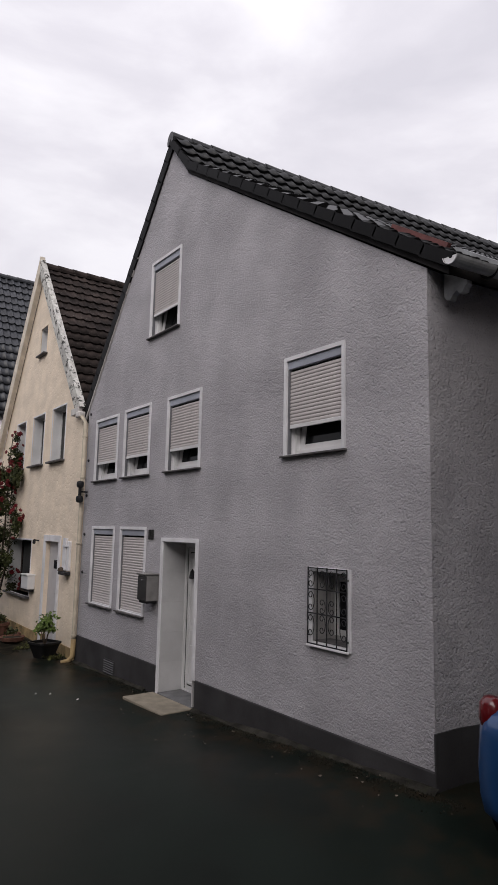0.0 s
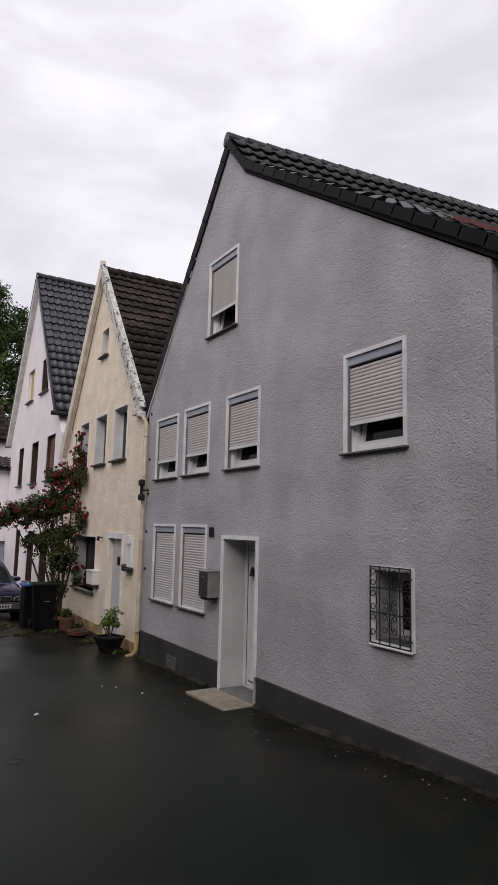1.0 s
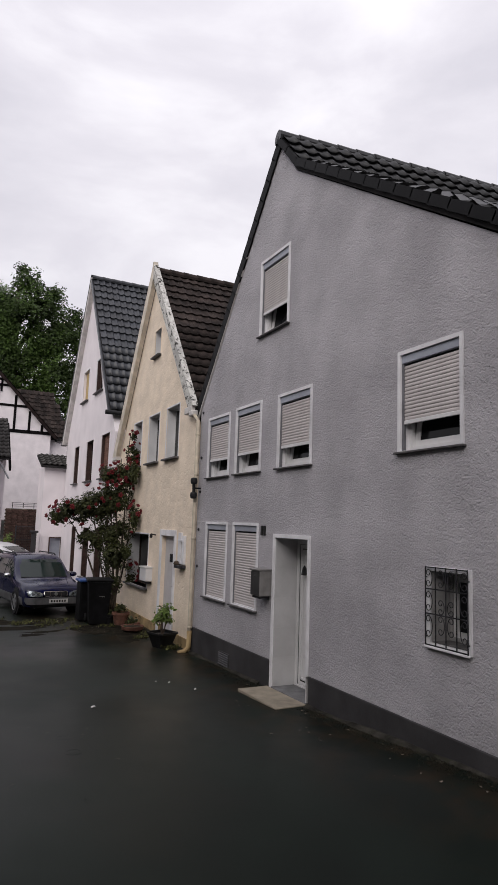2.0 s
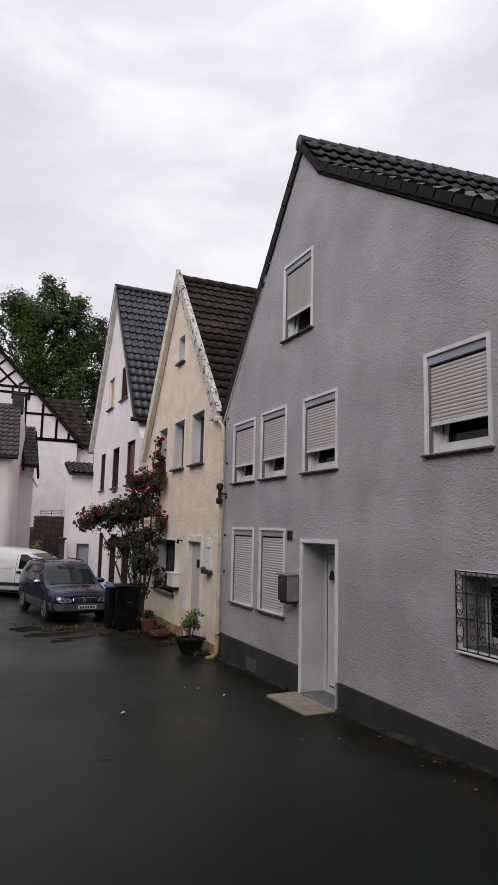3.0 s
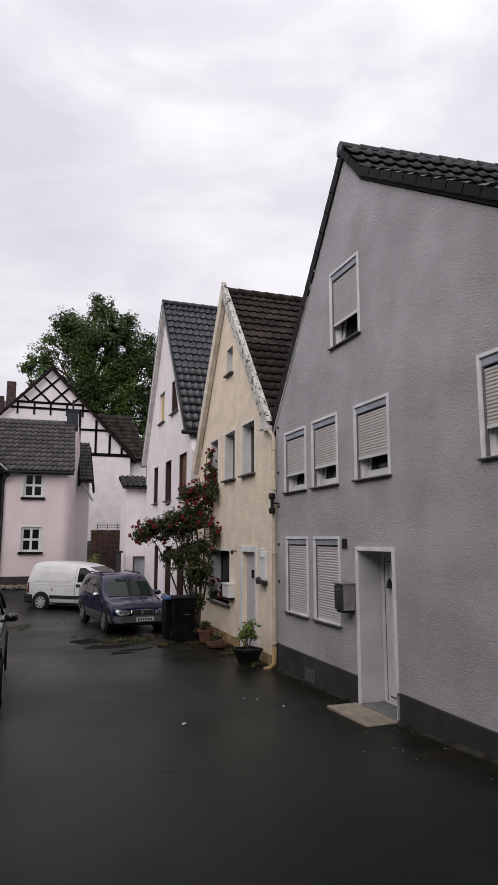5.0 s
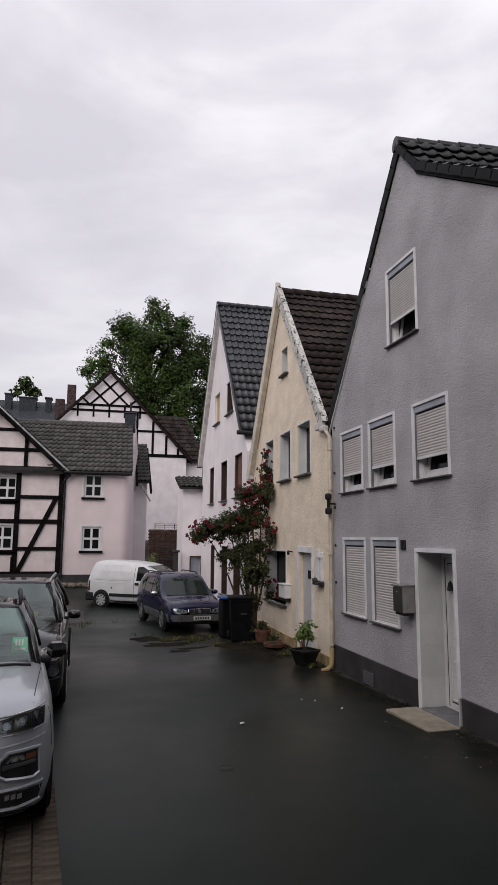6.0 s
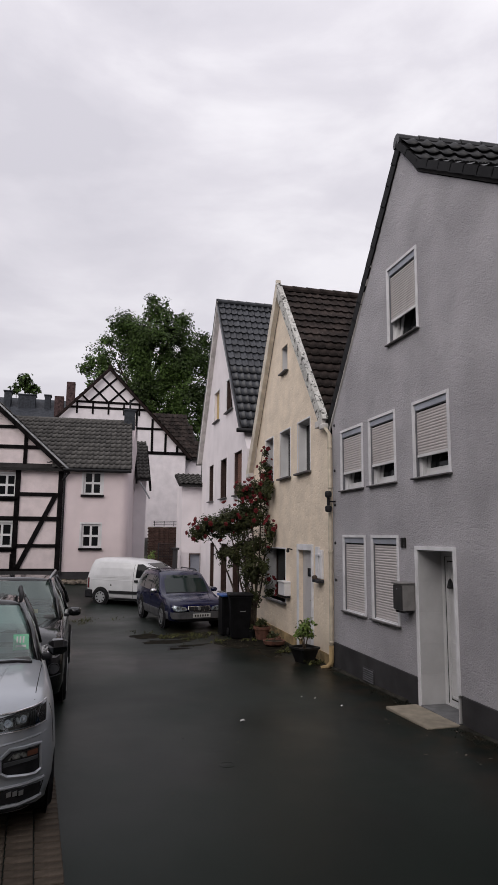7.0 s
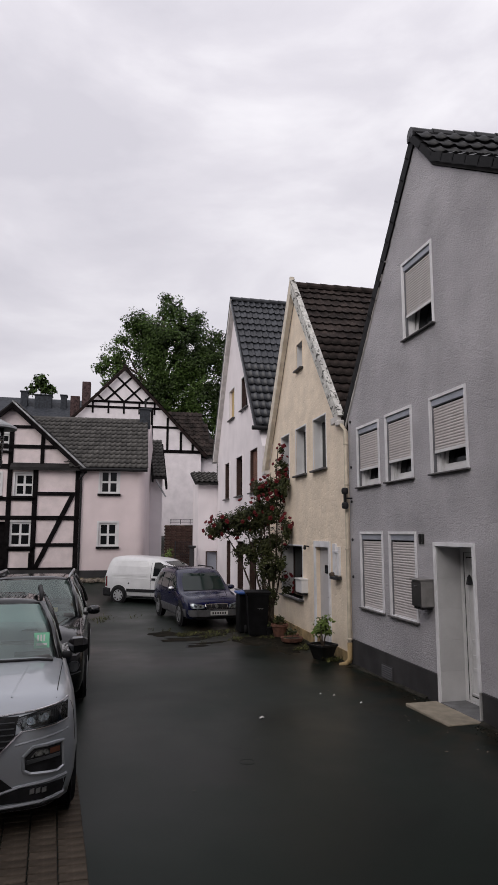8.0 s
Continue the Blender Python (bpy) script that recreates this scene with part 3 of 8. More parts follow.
# ---- windows ----
def roller_window(house, x0, x1, z0, z1, drop, open_left=True, sill=True, deep=0.16):
    """A white-banded opening with a roller shutter let down to the share `drop`, a tilted sash behind and a stone sill."""
    band = 0.046
    s = plate([(x0, z0), (x1, z0), (x1, z1), (x0, z1)], 0.03, [(x0 + band, x1 - band, z0 + 0.01, z1 - band)], y=-0.018)
    win = part("window", s, M_SURROUND, house, "white-banded window with a beige roller shutter")
    a, b, c, d = x0 + band, x1 - band, z0 + 0.01, z1 - band
    part("shutter_box", boxed(a, b, 0.006, 0.10, d - 0.10, d, 0.006), M_BOX, win, "grey shutter box")
    for gx in (a, b - 0.026):
        part("guide_rail", boxed(gx, gx + 0.026, 0.014, 0.05, c, d - 0.10), M_RAIL, win, "grey guide rail")
    for gx in (a, b - 0.012):
        part("reveal_lining", boxed(gx, gx + 0.012, 0.05, 0.11, c, d - 0.10), M_SURROUND, win)
    part("shutter_slot", boxed(a + 0.026, b - 0.026, 0.05, 0.06, d - 0.145, d - 0.10), M_INK, win)
    top, bottom = d - 0.125, c + (d - c) * (1 - drop)
    length = 0.049 * math.ceil((top - bottom) / 0.049 - 1)
    count = round(length / 0.0415)
    pitch = length / count
    bm = bmesh.new()
    w = b - a - 0.056
    prof = [(0.0, 0.0), (-0.005, 0.007), (-0.0075, 0.021), (-0.006, 0.035), (-0.001, 0.044), (0.004, 0.049)]
    for px in (0, w):
        for qy, qz in prof:
            bm.verts.new((px, qy, qz * pitch / 0.049))
    bm.verts.ensure_lookup_table()
    n = len(prof)
    for i in range(n - 1):
        bm.faces.new((bm.verts[i], bm.verts[n + i], bm.verts[n + i + 1], bm.verts[i + 1]))
    me = bpy.data.meshes.new("slat")
    bm.to_mesh(me)
    bm.free()
    me.materials.append(M_SLAT)
    z = top
    for _ in range(count):
        z -= pitch
        ob = new("slat", me)
        ob.parent = win
        ob.location = (a + 0.028, 0.032, z)
    part("bottom_bar", boxed(a + 0.028, b - 0.028, 0.018, 0.038, z - 0.045, z, 0.004), M_UPVC, win)
    # the sash, tilted inwards, with a near-black panel behind for the room's shade
    fr = 0.055
    part("window_frame", plate([(a, c), (b, c), (b, d), (a, d)], 0.05, [(a + fr, b - fr, c + fr, d - fr)], y=0.11), M_UPVC, win)
    if drop < 0.95:
        sash = plate([(a + 0.05, c + 0.05), (b - 0.05, c + 0.05), (b - 0.05, d - 0.05), (a + 0.05, d - 0.05)], 0.05, [(a + 0.12, b - 0.12, c + 0.13, d - 0.12)], y=0.0)
        tilt = Matrix.Translation((0, 0.15, c + 0.05)) @ Matrix.Rotation(radians(-7.5), 4, "X") @ Matrix.Translation((0, 0, -c - 0.05))
        bmesh.ops.transform(sash, matrix=tilt, verts=sash.verts)
        part("sash", sash, M_UPVC, win, "white sash tilted open")
        pane = boxed(a + 0.11, b - 0.11, 0.02, 0.03, c + 0.12, d - 0.11)
        bmesh.ops.transform(pane, matrix=tilt, verts=pane.verts)
        part("pane", pane, M_GLASS, win)
    part("room_shade_panel", boxed(a - 0.05, b + 0.05, 0.50, 0.52, c - 0.05, d + 0.05), M_ROOMSHADE, win)
    if sill:
        part("sill", boxed(x0 - 0.025, x1 + 0.025, -0.06, 0.10, z0 - 0.024, z0, 0.005), M_SILL, win, "thin grey stone sill")
    return win


def hole(x0, x1, z0, z1, band=0.046):
    return (x0 + band - 0.004, x1 - band + 0.004, z0 - 0.02, z1 - band + 0.004)


def house_frame(x, y, turn):
    """Local x runs along the front to the right as seen from the lane, y into the house, z up. turn: degrees by which the front bends away."""
    a = radians(turn)
    ux, uy = -math.sin(a), -math.cos(a)
    m = Matrix(((ux, -uy, 0, x), (uy, ux, 0, y), (0, 0, 1, 0), (0, 0, 0, 1)))
    return m


def verge_row(roof, p0, p1, length, material, y0=-0.075, y1=0.02, drop=0.19, name="verge_tile", lift=0.012):
    """Overlapping verge tiles down a gable's rake from p0 to p1, given as (x, z)."""
    a, b = Vector((p0[0], 0, p0[1])), Vector((p1[0], 0, p1[1]))
    d = (b - a).normalized()
    nrm = Vector((-d.z, 0, d.x))
    if nrm.z < 0:
        nrm = -nrm
    count = int((b - a).length / length)
    step = (b - a).length / count
    bm = bmesh.new()
    for px, up in ((0.0, 0.0), (step * 1.06, lift)):
        for y, q in ((y0, up), (y0, up - drop), (y0 + 0.03, up - drop), (y1, up - 0.03), (y1, up)):
            bm.verts.new(tuple(d * px + nrm * q + Vector((0, y, 0))))
    bm.verts.ensure_lookup_table()
    for i in range(5):
        j = (i + 1) % 5
        bm.faces.new((bm.verts[i], bm.verts[j], bm.verts[5 + j], bm.verts[5 + i]))
    bm.faces.new([bm.verts[i] for i in range(5)])
    bm.faces.new([bm.verts[5 + i] for i in range(4, -1, -1)])
    bmesh.ops.recalc_face_normals(bm, faces=bm.faces)
    me = bpy.data.meshes.new(name)
    bm.to_mesh(me)
    bm.free()
    me.materials.append(material)
    for i in range(count):
        ob = new(name, me)
        ob.parent = roof
        ob.location = a + d * (step * i)


def ridge_row(roof, p0, p1, material, r=0.11, length=0.36):
    """Half-round ridge caps from p0 to p1."""
    a, b = Vector(p0), Vector(p1)
    d = (b - a).normalized()
    side = d.cross(Vector((0, 0, 1))).normalized()
    count = int((b - a).length / length)
    bm = bmesh.new()
    rings = []
    for px, rr in ((0, r * 1.08), (length * 1.05, r * 0.95)):
        rings.append([bm.verts.new(tuple(d * px + side * (rr * math.cos(k)) + Vector((0, 0, rr * math.sin(k))))) for k in [math.pi * (j / 8 * 1.3 - 0.15) for j in range(9)]])
    for j in range(8):
        bm.faces.new((rings[0][j], rings[0][j + 1], rings[1][j + 1], rings[1][j]))
    bm.faces.new(rings[0])
    me = bpy.data.meshes.new("ridge_cap")
    bm.to_mesh(me)
    bm.free()
    me.materials.append(material)
    for i in range(count):
        ob = new("ridge_cap", me)
        ob.parent = roof
        ob.location = a + d * (length * i)


# ---- the grey house ----
def grey_house():
    h = empty("house", house_frame(0, 0, 0), "lavender-grey rendered gable house with white-banded windows and a black tiled roof", "house")
    sk = 0.13
    wins = [(-0.707, 0.28, 5.505, 6.82, 0.72), (2.87, 3.88, 3.245, 4.415, 0.71), (0.02, 1.015, 3.245, 4.395, 0.72),
            (-2.75, -1.75, 3.235, 4.39, 0.72), (-1.51, -0.53, 3.24, 4.41, 0.72), (-2.69, -1.71, 1.03, 2.405, 1.0), (-1.48, -0.52, 1.03, 2.405, 1.0)]
    door = (0.055, 0.995, 0.03, 2.195)
    grille = (3.40, 3.92, 1.24, 1.965)
    holes = [hole(a, b, c, d) for a, b, c, d, _ in wins] + [grille]
    # the door's hole is a notch that reaches down through the wall's foot
    outline = [(-3.18, 0.39), (door[0], 0.39), (door[0], door[3]), (door[1], door[3]), (door[1], 0.39), (4.95, 0.39), (4.95, 4.86), (0.39, 7.96), (-0.10, 8.66), (-3.18, 4.66)]
    part("wall", plate(outline, 0.34, holes), M_STUCCO, h, "rough grey spatter-rendered front wall")
    # side and back walls
    side = bmesh.new()
    L = 8.0
    v = [side.verts.new(p) for p in ((4.946, 0.34, 0.39), (4.946 + sk * L, L, 0.39), (4.946 + sk * L, L, 4.86), (4.946, 0.34, 4.86))]
    f = side.faces.new(v)
    o = bmesh.ops.extrude_face_region(side, geom=[f])
    bmesh.ops.translate(side, vec=(-0.3, 0, 0), verts=[q for q in o["geom"] if isinstance(q, bmesh.types.BMVert)])
    part("wall", side, M_STUCCO, h, "rough grey spatter-rendered side wall")
    part("wall", boxed(-3.17, -2.9, 0.34, L, -0.4, 4.62), M_STUCCO, h)
    back = plate([(-3.1, -0.4), (5.9, -0.4), (5.9, 4.8), (1.3, 7.8), (0.9, 8.5), (-2.2, 4.6), (-3.1, 4.6)], 0.3, y=L - 0.02)
    part("wall", back, M_STUCCO, h)
    # plinth, broken by the door
    part("plinth", boxed(-3.185, door[0] - 0.07, -0.022, 0.33, -0.5, 0.388, 0.006), M_PLINTH, h, "dark grey painted plinth")
    part("plinth", boxed(door[1] + 0.08, 4.965, -0.022, 0.33, -0.5, 0.388, 0.006), M_PLINTH, h, "dark grey painted plinth")
    sp = bmesh.new()
    v = [sp.verts.new(p) for p in ((4.968, 0.33, -0.3), (4.968 + sk * L, L, -0.3), (4.968 + sk * L, L, 0.70), (4.968, 0.33, 0.70), (4.968, -0.018, 0.70), (4.968, -0.018, -0.3))]
    f = sp.faces.new(v)
    o = bmesh.ops.extrude_face_region(sp, geom=[f])
    bmesh.ops.translate(sp, vec=(-0.016, 0, 0), verts=[q for q in o["geom"] if isinstance(q, bmesh.types.BMVert)])
    part("plinth", sp, M_PLINTH, h, "dark grey painted side plinth")
    # a worn mortar fillet where the plinth meets the lane
    for fx0, fx1 in ((-3.18, -0.30), (1.08, 5.02)):
        ft = bmesh.new()
        rows = []
        for i in range(int((fx1 - fx0) / 0.08) + 1):
            fx = fx0 + i * 0.08
            gz = ground_z(-0.1, -fx)
            j = noise.noise((fx * 2.3, 0.7, 0.0))
            k = noise.noise((fx * 7.0, 3.1, 0.0))
            rows.append([ft.verts.new(q) for q in ((fx, -0.02, gz + 0.03 + 0.03 * j), (fx, -0.05 - 0.02 * k, gz + 0.022 + 0.03 * j), (fx, -0.10 - 0.05 * j - 0.03 * k, gz - 0.02))])
        for r0, r1 in zip(rows, rows[1:]):
            for q in range(2):
                ft.faces.new((r0[q], r0[q + 1], r1[q + 1], r1[q]))
        part("footing", ft, M_FOOTING, h, "worn mortar fillet at the foot of the wall")
    # windows
    for a, b, c, d, drop in wins:
        roller_window(h, a, b, c, d, drop)
    front_door(h, *door)
    barred_window(h, 3.34, 3.962, 1.20, 2.01, grille)
    # roof
    ov, back_y = -0.05, 8.2
    roof = part("roof", slope_slab([(-0.13, 0.04, 8.70), (-0.14 + sk * L, back_y, 8.70), (-3.42 + sk * L, back_y, 4.44), (-3.42, 0.04, 4.44)], 0.06), M_UNDER, h, "black tiled roof with verge tiles")
    bm = slope_slab([(-0.14, ov + 0.02, 8.76), (0.47, ov + 0.02, 8.02), (0.47 + sk * L, back_y, 8.02), (-0.14 + sk * L, back_y, 8.76)], 0.10)
    slope_slab([(0.47, ov + 0.02, 8.02), (5.22, ov + 0.02, 4.80), (5.22 + sk * L, back_y, 4.80), (0.47 + sk * L, back_y, 8.02)], 0.10, bm)
    part("roof_deck", bm, M_UNDER, roof)
    dirn = Vector((sk, 1, 0)).normalized()
    up1 = Vector((-0.61, 0, 0.82)).normalized()
    up2 = Vector((-4.75, 0, 3.22)).normalized()
    tile_field(roof, (0.50, ov, 8.05), dirn, up1, 8.2, 0.86, 0.24, 0.31, M_TILE, M_TILE_J, roll=0.034)
    tile_field(roof, (5.25, ov, 4.825), dirn, up2, 8.2, 5.75, 0.24, 0.34, M_TILE, M_TILE_J, near=190, roll=0.034)
    dl = Vector((sk, 1, 0)).normalized()
    upl = Vector((3.28, 0, 4.26)).normalized()
    tile_field(roof, (-3.42 + sk * 8.1, 8.1, 4.44), -dl, upl, 7.9, 5.4, 0.30, 0.34, M_TILE, M_TILE_J, near=0)
    verge_row(roof, (-0.10, 8.80), (0.50, 8.10), 0.33, M_VERGE, drop=0.11)
    verge_row(roof, (0.50, 8.10), (5.28, 4.87), 0.36, M_VERGE, drop=0.125)
    verge_row(roof, (-0.18, 8.82), (-3.49, 4.55), 0.33, M_VERGE, drop=0.185, y0=-0.035, y1=0.08)
    ridge_row(roof, (-0.14, ov - 0.02, 8.78), (-0.14 + sk * L, back_y, 8.78), M_TILE, r=0.125)
    # white trim board under the left rake
    tr = plate([(-0.9, 7.62), (-3.28, 4.46), (-3.42, 4.46), (-0.93, 7.70)], 0.03, y=-0.028)
    part("rake_board", tr, M_BARGE, h, "pale board under the rake")
    # gutter along the right eave
    g = bmesh.new()
    rings = []
    for w in (-0.16, 8.0):
        cx = 5.33 + sk * max(w, 0)
        rings.append([(cx + rr * math.cos(k), w, 4.80 + rr * math.sin(k)) for rr, ks in ((0.075, range(0, 11)), (0.068, range(10, -1, -1))) for k in [math.pi + math.pi * q / 10 for q in ks]])
    vv = [[g.verts.new(p) for p in r] for r in rings]
    for j in range(len(vv[0])):
        k = (j + 1) % len(vv[0])
        g.faces.new((vv[0][j], vv[0][k], vv[1][k], vv[1][j]))
    for r in vv:
        for q in range(10):
            g.faces.new((r[q], r[q + 1], r[20 - q], r[21 - q]))
    gutter = part("gutter", g, M_ZINC, h, "half-round zinc gutter", smooth=False)
    cap = bmesh.new()
    lathe([(0.074, 0.0), (0.074, 0.012), (0.060, 0.016), (0.02, 0.016)], 24, (5.33, -0.172, 4.80), bm=cap, axis="y")
    bmesh.ops.delete(cap, geom=[v for v in cap.verts if v.co.z > 4.815], context="VERTS")
    part("end_cap", cap, M_SURROUND, gutter, "pale round gutter end")
    for w in (0.35, 1.5, 2.7, 3.9, 5.1, 6.3):
        cx = 5.33 + sk * w
        part("gutter_bracket", tube([(cx + 0.084 * math.cos(k), w, 4.80 + 0.084 * math.sin(k)) for k in [math.pi + math.pi * q / 10 for q in range(11)]], 0.014, 6), M_BLACKPL, gutter)
    # shaped rafter end under the eave, and the eave soffit
    rf = plate([(4.99, 4.84), (5.24, 4.72), (5.245, 4.67), (5.215, 4.645), (5.20, 4.61), (5.16, 4.60), (5.13, 4.635), (5.09, 4.61), (5.06, 4.565), (5.02, 4.57), (4.99, 4.61)], 0.08, y=0.20)
    part("rafter_end", rf, M_ZINC, h, "grey painted shaped rafter end")
    # low red-brown sheet kerb and dark roof light near the eave
    rk = bmesh.new()
    for s0, s1, w0, w1, t0, t1 in ((0.80, 1.70, 0.63, 0.68, 0.04, 0.125),):
        for q in (w0, w1):
            for s, t in ((s0, t0), (s1, t0), (s1, t1), (s0, t1)):
                p = Vector((5.25, 0, 4.825)) + up2 * s + Vector((0.56, 0, 0.83)) * t
                rk.verts.new((p.x + sk * q, q, p.z))
    rk.verts.ensure_lookup_table()
    for fidx in ((0, 1, 2, 3), (7, 6, 5, 4), (0, 4, 5, 1), (1, 5, 6, 2), (2, 6, 7, 3), (3, 7, 4, 0)):
        rk.faces.new([rk.verts[i] for i in fidx])
    part("roof_kerb", rk, M_REDTRIM, roof, "red-brown sheet kerb on the tiles")
    fl = bmesh.new()
    for q in (0.66, 0.92):
        for s, t in ((0.10, 0.05), (0.72, 0.05), (0.72, 0.11), (0.10, 0.11)):
            p = Vector((5.25, 0, 4.825)) + up2 * s + Vector((0.56, 0, 0.83)) * t
            fl.verts.new((p.x + sk * q, q, p.z))
    fl.verts.ensure_lookup_table()
    for fidx in ((0, 1, 2, 3), (7, 6, 5, 4), (0, 4, 5, 1), (1, 5, 6, 2), (2, 6, 7, 3), (3, 7, 4, 0)):
        fl.faces.new([fl.verts[i] for i in fidx])
    part("roof_flashing", fl, M_ZINC, roof, "pale sheet flashing on the tiles")
    # wall vent in the plinth
    vent = part("vent", boxed(-1.84, -1.42, -0.032, -0.018, -0.03, 0.20, 0.004), M_PLINTH, h, "small grey louvred vent")
    for i in range(6):
        z = -0.015 + i * 0.036
        part("slat", boxed(-1.82, -1.44, -0.045, -0.026, z, z + 0.012), M_RAIL, vent)
    # iron wall pins
    for z in (4.55, 3.65, 2.98, 2.25, 1.55):
        part("wall_hook", lathe([(0.026, 0.0), (0.03, -0.012), (0.02, -0.025)], 8, (-3.05, 0, z), axis="y"), M_IRON, h)
    return h


def front_door(h, x0, x1, z0, z1):
    """A white panelled door deep in a tiled reveal, with a white band round the opening."""
    s = plate([(0.0, z0 - 0.05), (x0, z0 - 0.05), (x0, z1), (x1, z1), (x1, 0.38), (1.045, 0.38), (1.045, 2.25), (0.0, 2.25)], 0.04, y=-0.026)
    d = part("door", s, M_SURROUND, h, "white panelled front door in a deep tiled reveal")
    depth = 0.43
    # reveal slabs: tall white tiles at either side and above
    for side_x, sgn in ((x0, -1), (x1, 1)):
        zz = [z0, 0.44, 0.87, 1.30, 1.73, z1]
        for a, b in zip(zz, zz[1:]):
            xa, xb = sorted((side_x - sgn * 0.016, side_x + sgn * 0.004))
            part("reveal_tile", boxed(xa, xb, -0.004, depth, a + 0.0008, b - 0.0008, 0.001), M_REVEAL, d)
    part("reveal_head", boxed(x0, x1, 0.012, depth, z1 - 0.02, z1 - 0.001), M_REVEAL, d)
    for sx in (x0 - 0.07, x1 + 0.024):
        part("reveal_core", boxed(sx, sx + 0.046, 0.02, depth + 0.1, z0 - 0.3, 0.386), M_PLINTH, d)
    fr = plate([(x0, z0), (x1, z0), (x1, z1 - 0.022), (x0, z1 - 0.022)], 0.07, [(x0 + 0.07, x1 - 0.07, z0 + 0.02, z1 - 0.09)], y=depth - 0.06)
    part("door_frame", fr, M_UPVC, d)
    lx0, lx1, lz0, lz1 = x0 + 0.075, x1 - 0.075, z0 + 0.025, z1 - 0.095
    leaf = part("door_leaf", boxed(lx0, lx1, depth - 0.035, depth + 0.02, lz0, lz1, 0.004), M_UPVC, d, "white plastic door leaf")
    # raised edge of the leaf and its embossed panels
    lw = lx1 - lx0
    for a, b, c, e in ((0.10, 0.90, 0.93, 0.96), (0.10, 0.90, 0.04, 0.055), (0.10, 0.13, 0.04, 0.96), (0.87, 0.90, 0.04, 0.96),
                       (0.17, 0.52, 0.20, 0.225), (0.17, 0.52, 0.285, 0.31), (0.17, 0.52, 0.39, 0.415), (0.17, 0.52, 0.455, 0.48), (0.17, 0.52, 0.77, 0.79)):
        part("moulding", boxed(lx0 + a * lw, lx0 + b * lw, depth - 0.048, depth - 0.033, lz0 + c * (lz1 - lz0), lz0 + e * (lz1 - lz0), 0.004), M_UPVC, d)
    part("door_handle", tube([(lx1 - 0.07, depth - 0.035, 1.02), (lx1 - 0.07, depth - 0.09, 1.02), (lx1 - 0.19, depth - 0.09, 1.02)], 0.012), M_CHROME, d)
    # dark seals round the leaf and round its panel
    for a, b, c, e, y in ((-0.012, 0.0, 0.0, 1.0, 0.037), (0.085, 0.096, 0.035, 0.965, 0.036), (0.085, 0.905, 0.028, 0.035, 0.036), (0.085, 0.905, 0.965, 0.971, 0.036), (0.0, 1.0, 1.0, 1.006, 0.037)):
        part("seal", boxed(lx0 + a * lw, lx0 + b * lw, depth - y - 0.003, depth - 0.03, lz0 + c * (lz1 - lz0), lz0 + e * (lz1 - lz0)), M_INK, d)
    # dark hanging ornament on the leaf
    part("door_ornament", lathe([(0.004, 0.14), (0.03, 0.10), (0.045, 0.03), (0.05, 0.0), (0.01, -0.01)], 10, (lx0 + 0.20, depth - 0.085, 1.66)), M_IRON, d, "small dark bell on the leaf")
    part("threshold", boxed(x0, x1, -0.02, depth + 0.1, -0.35, z0, 0.006), M_DOORSTONE, d, "grey stone threshold")


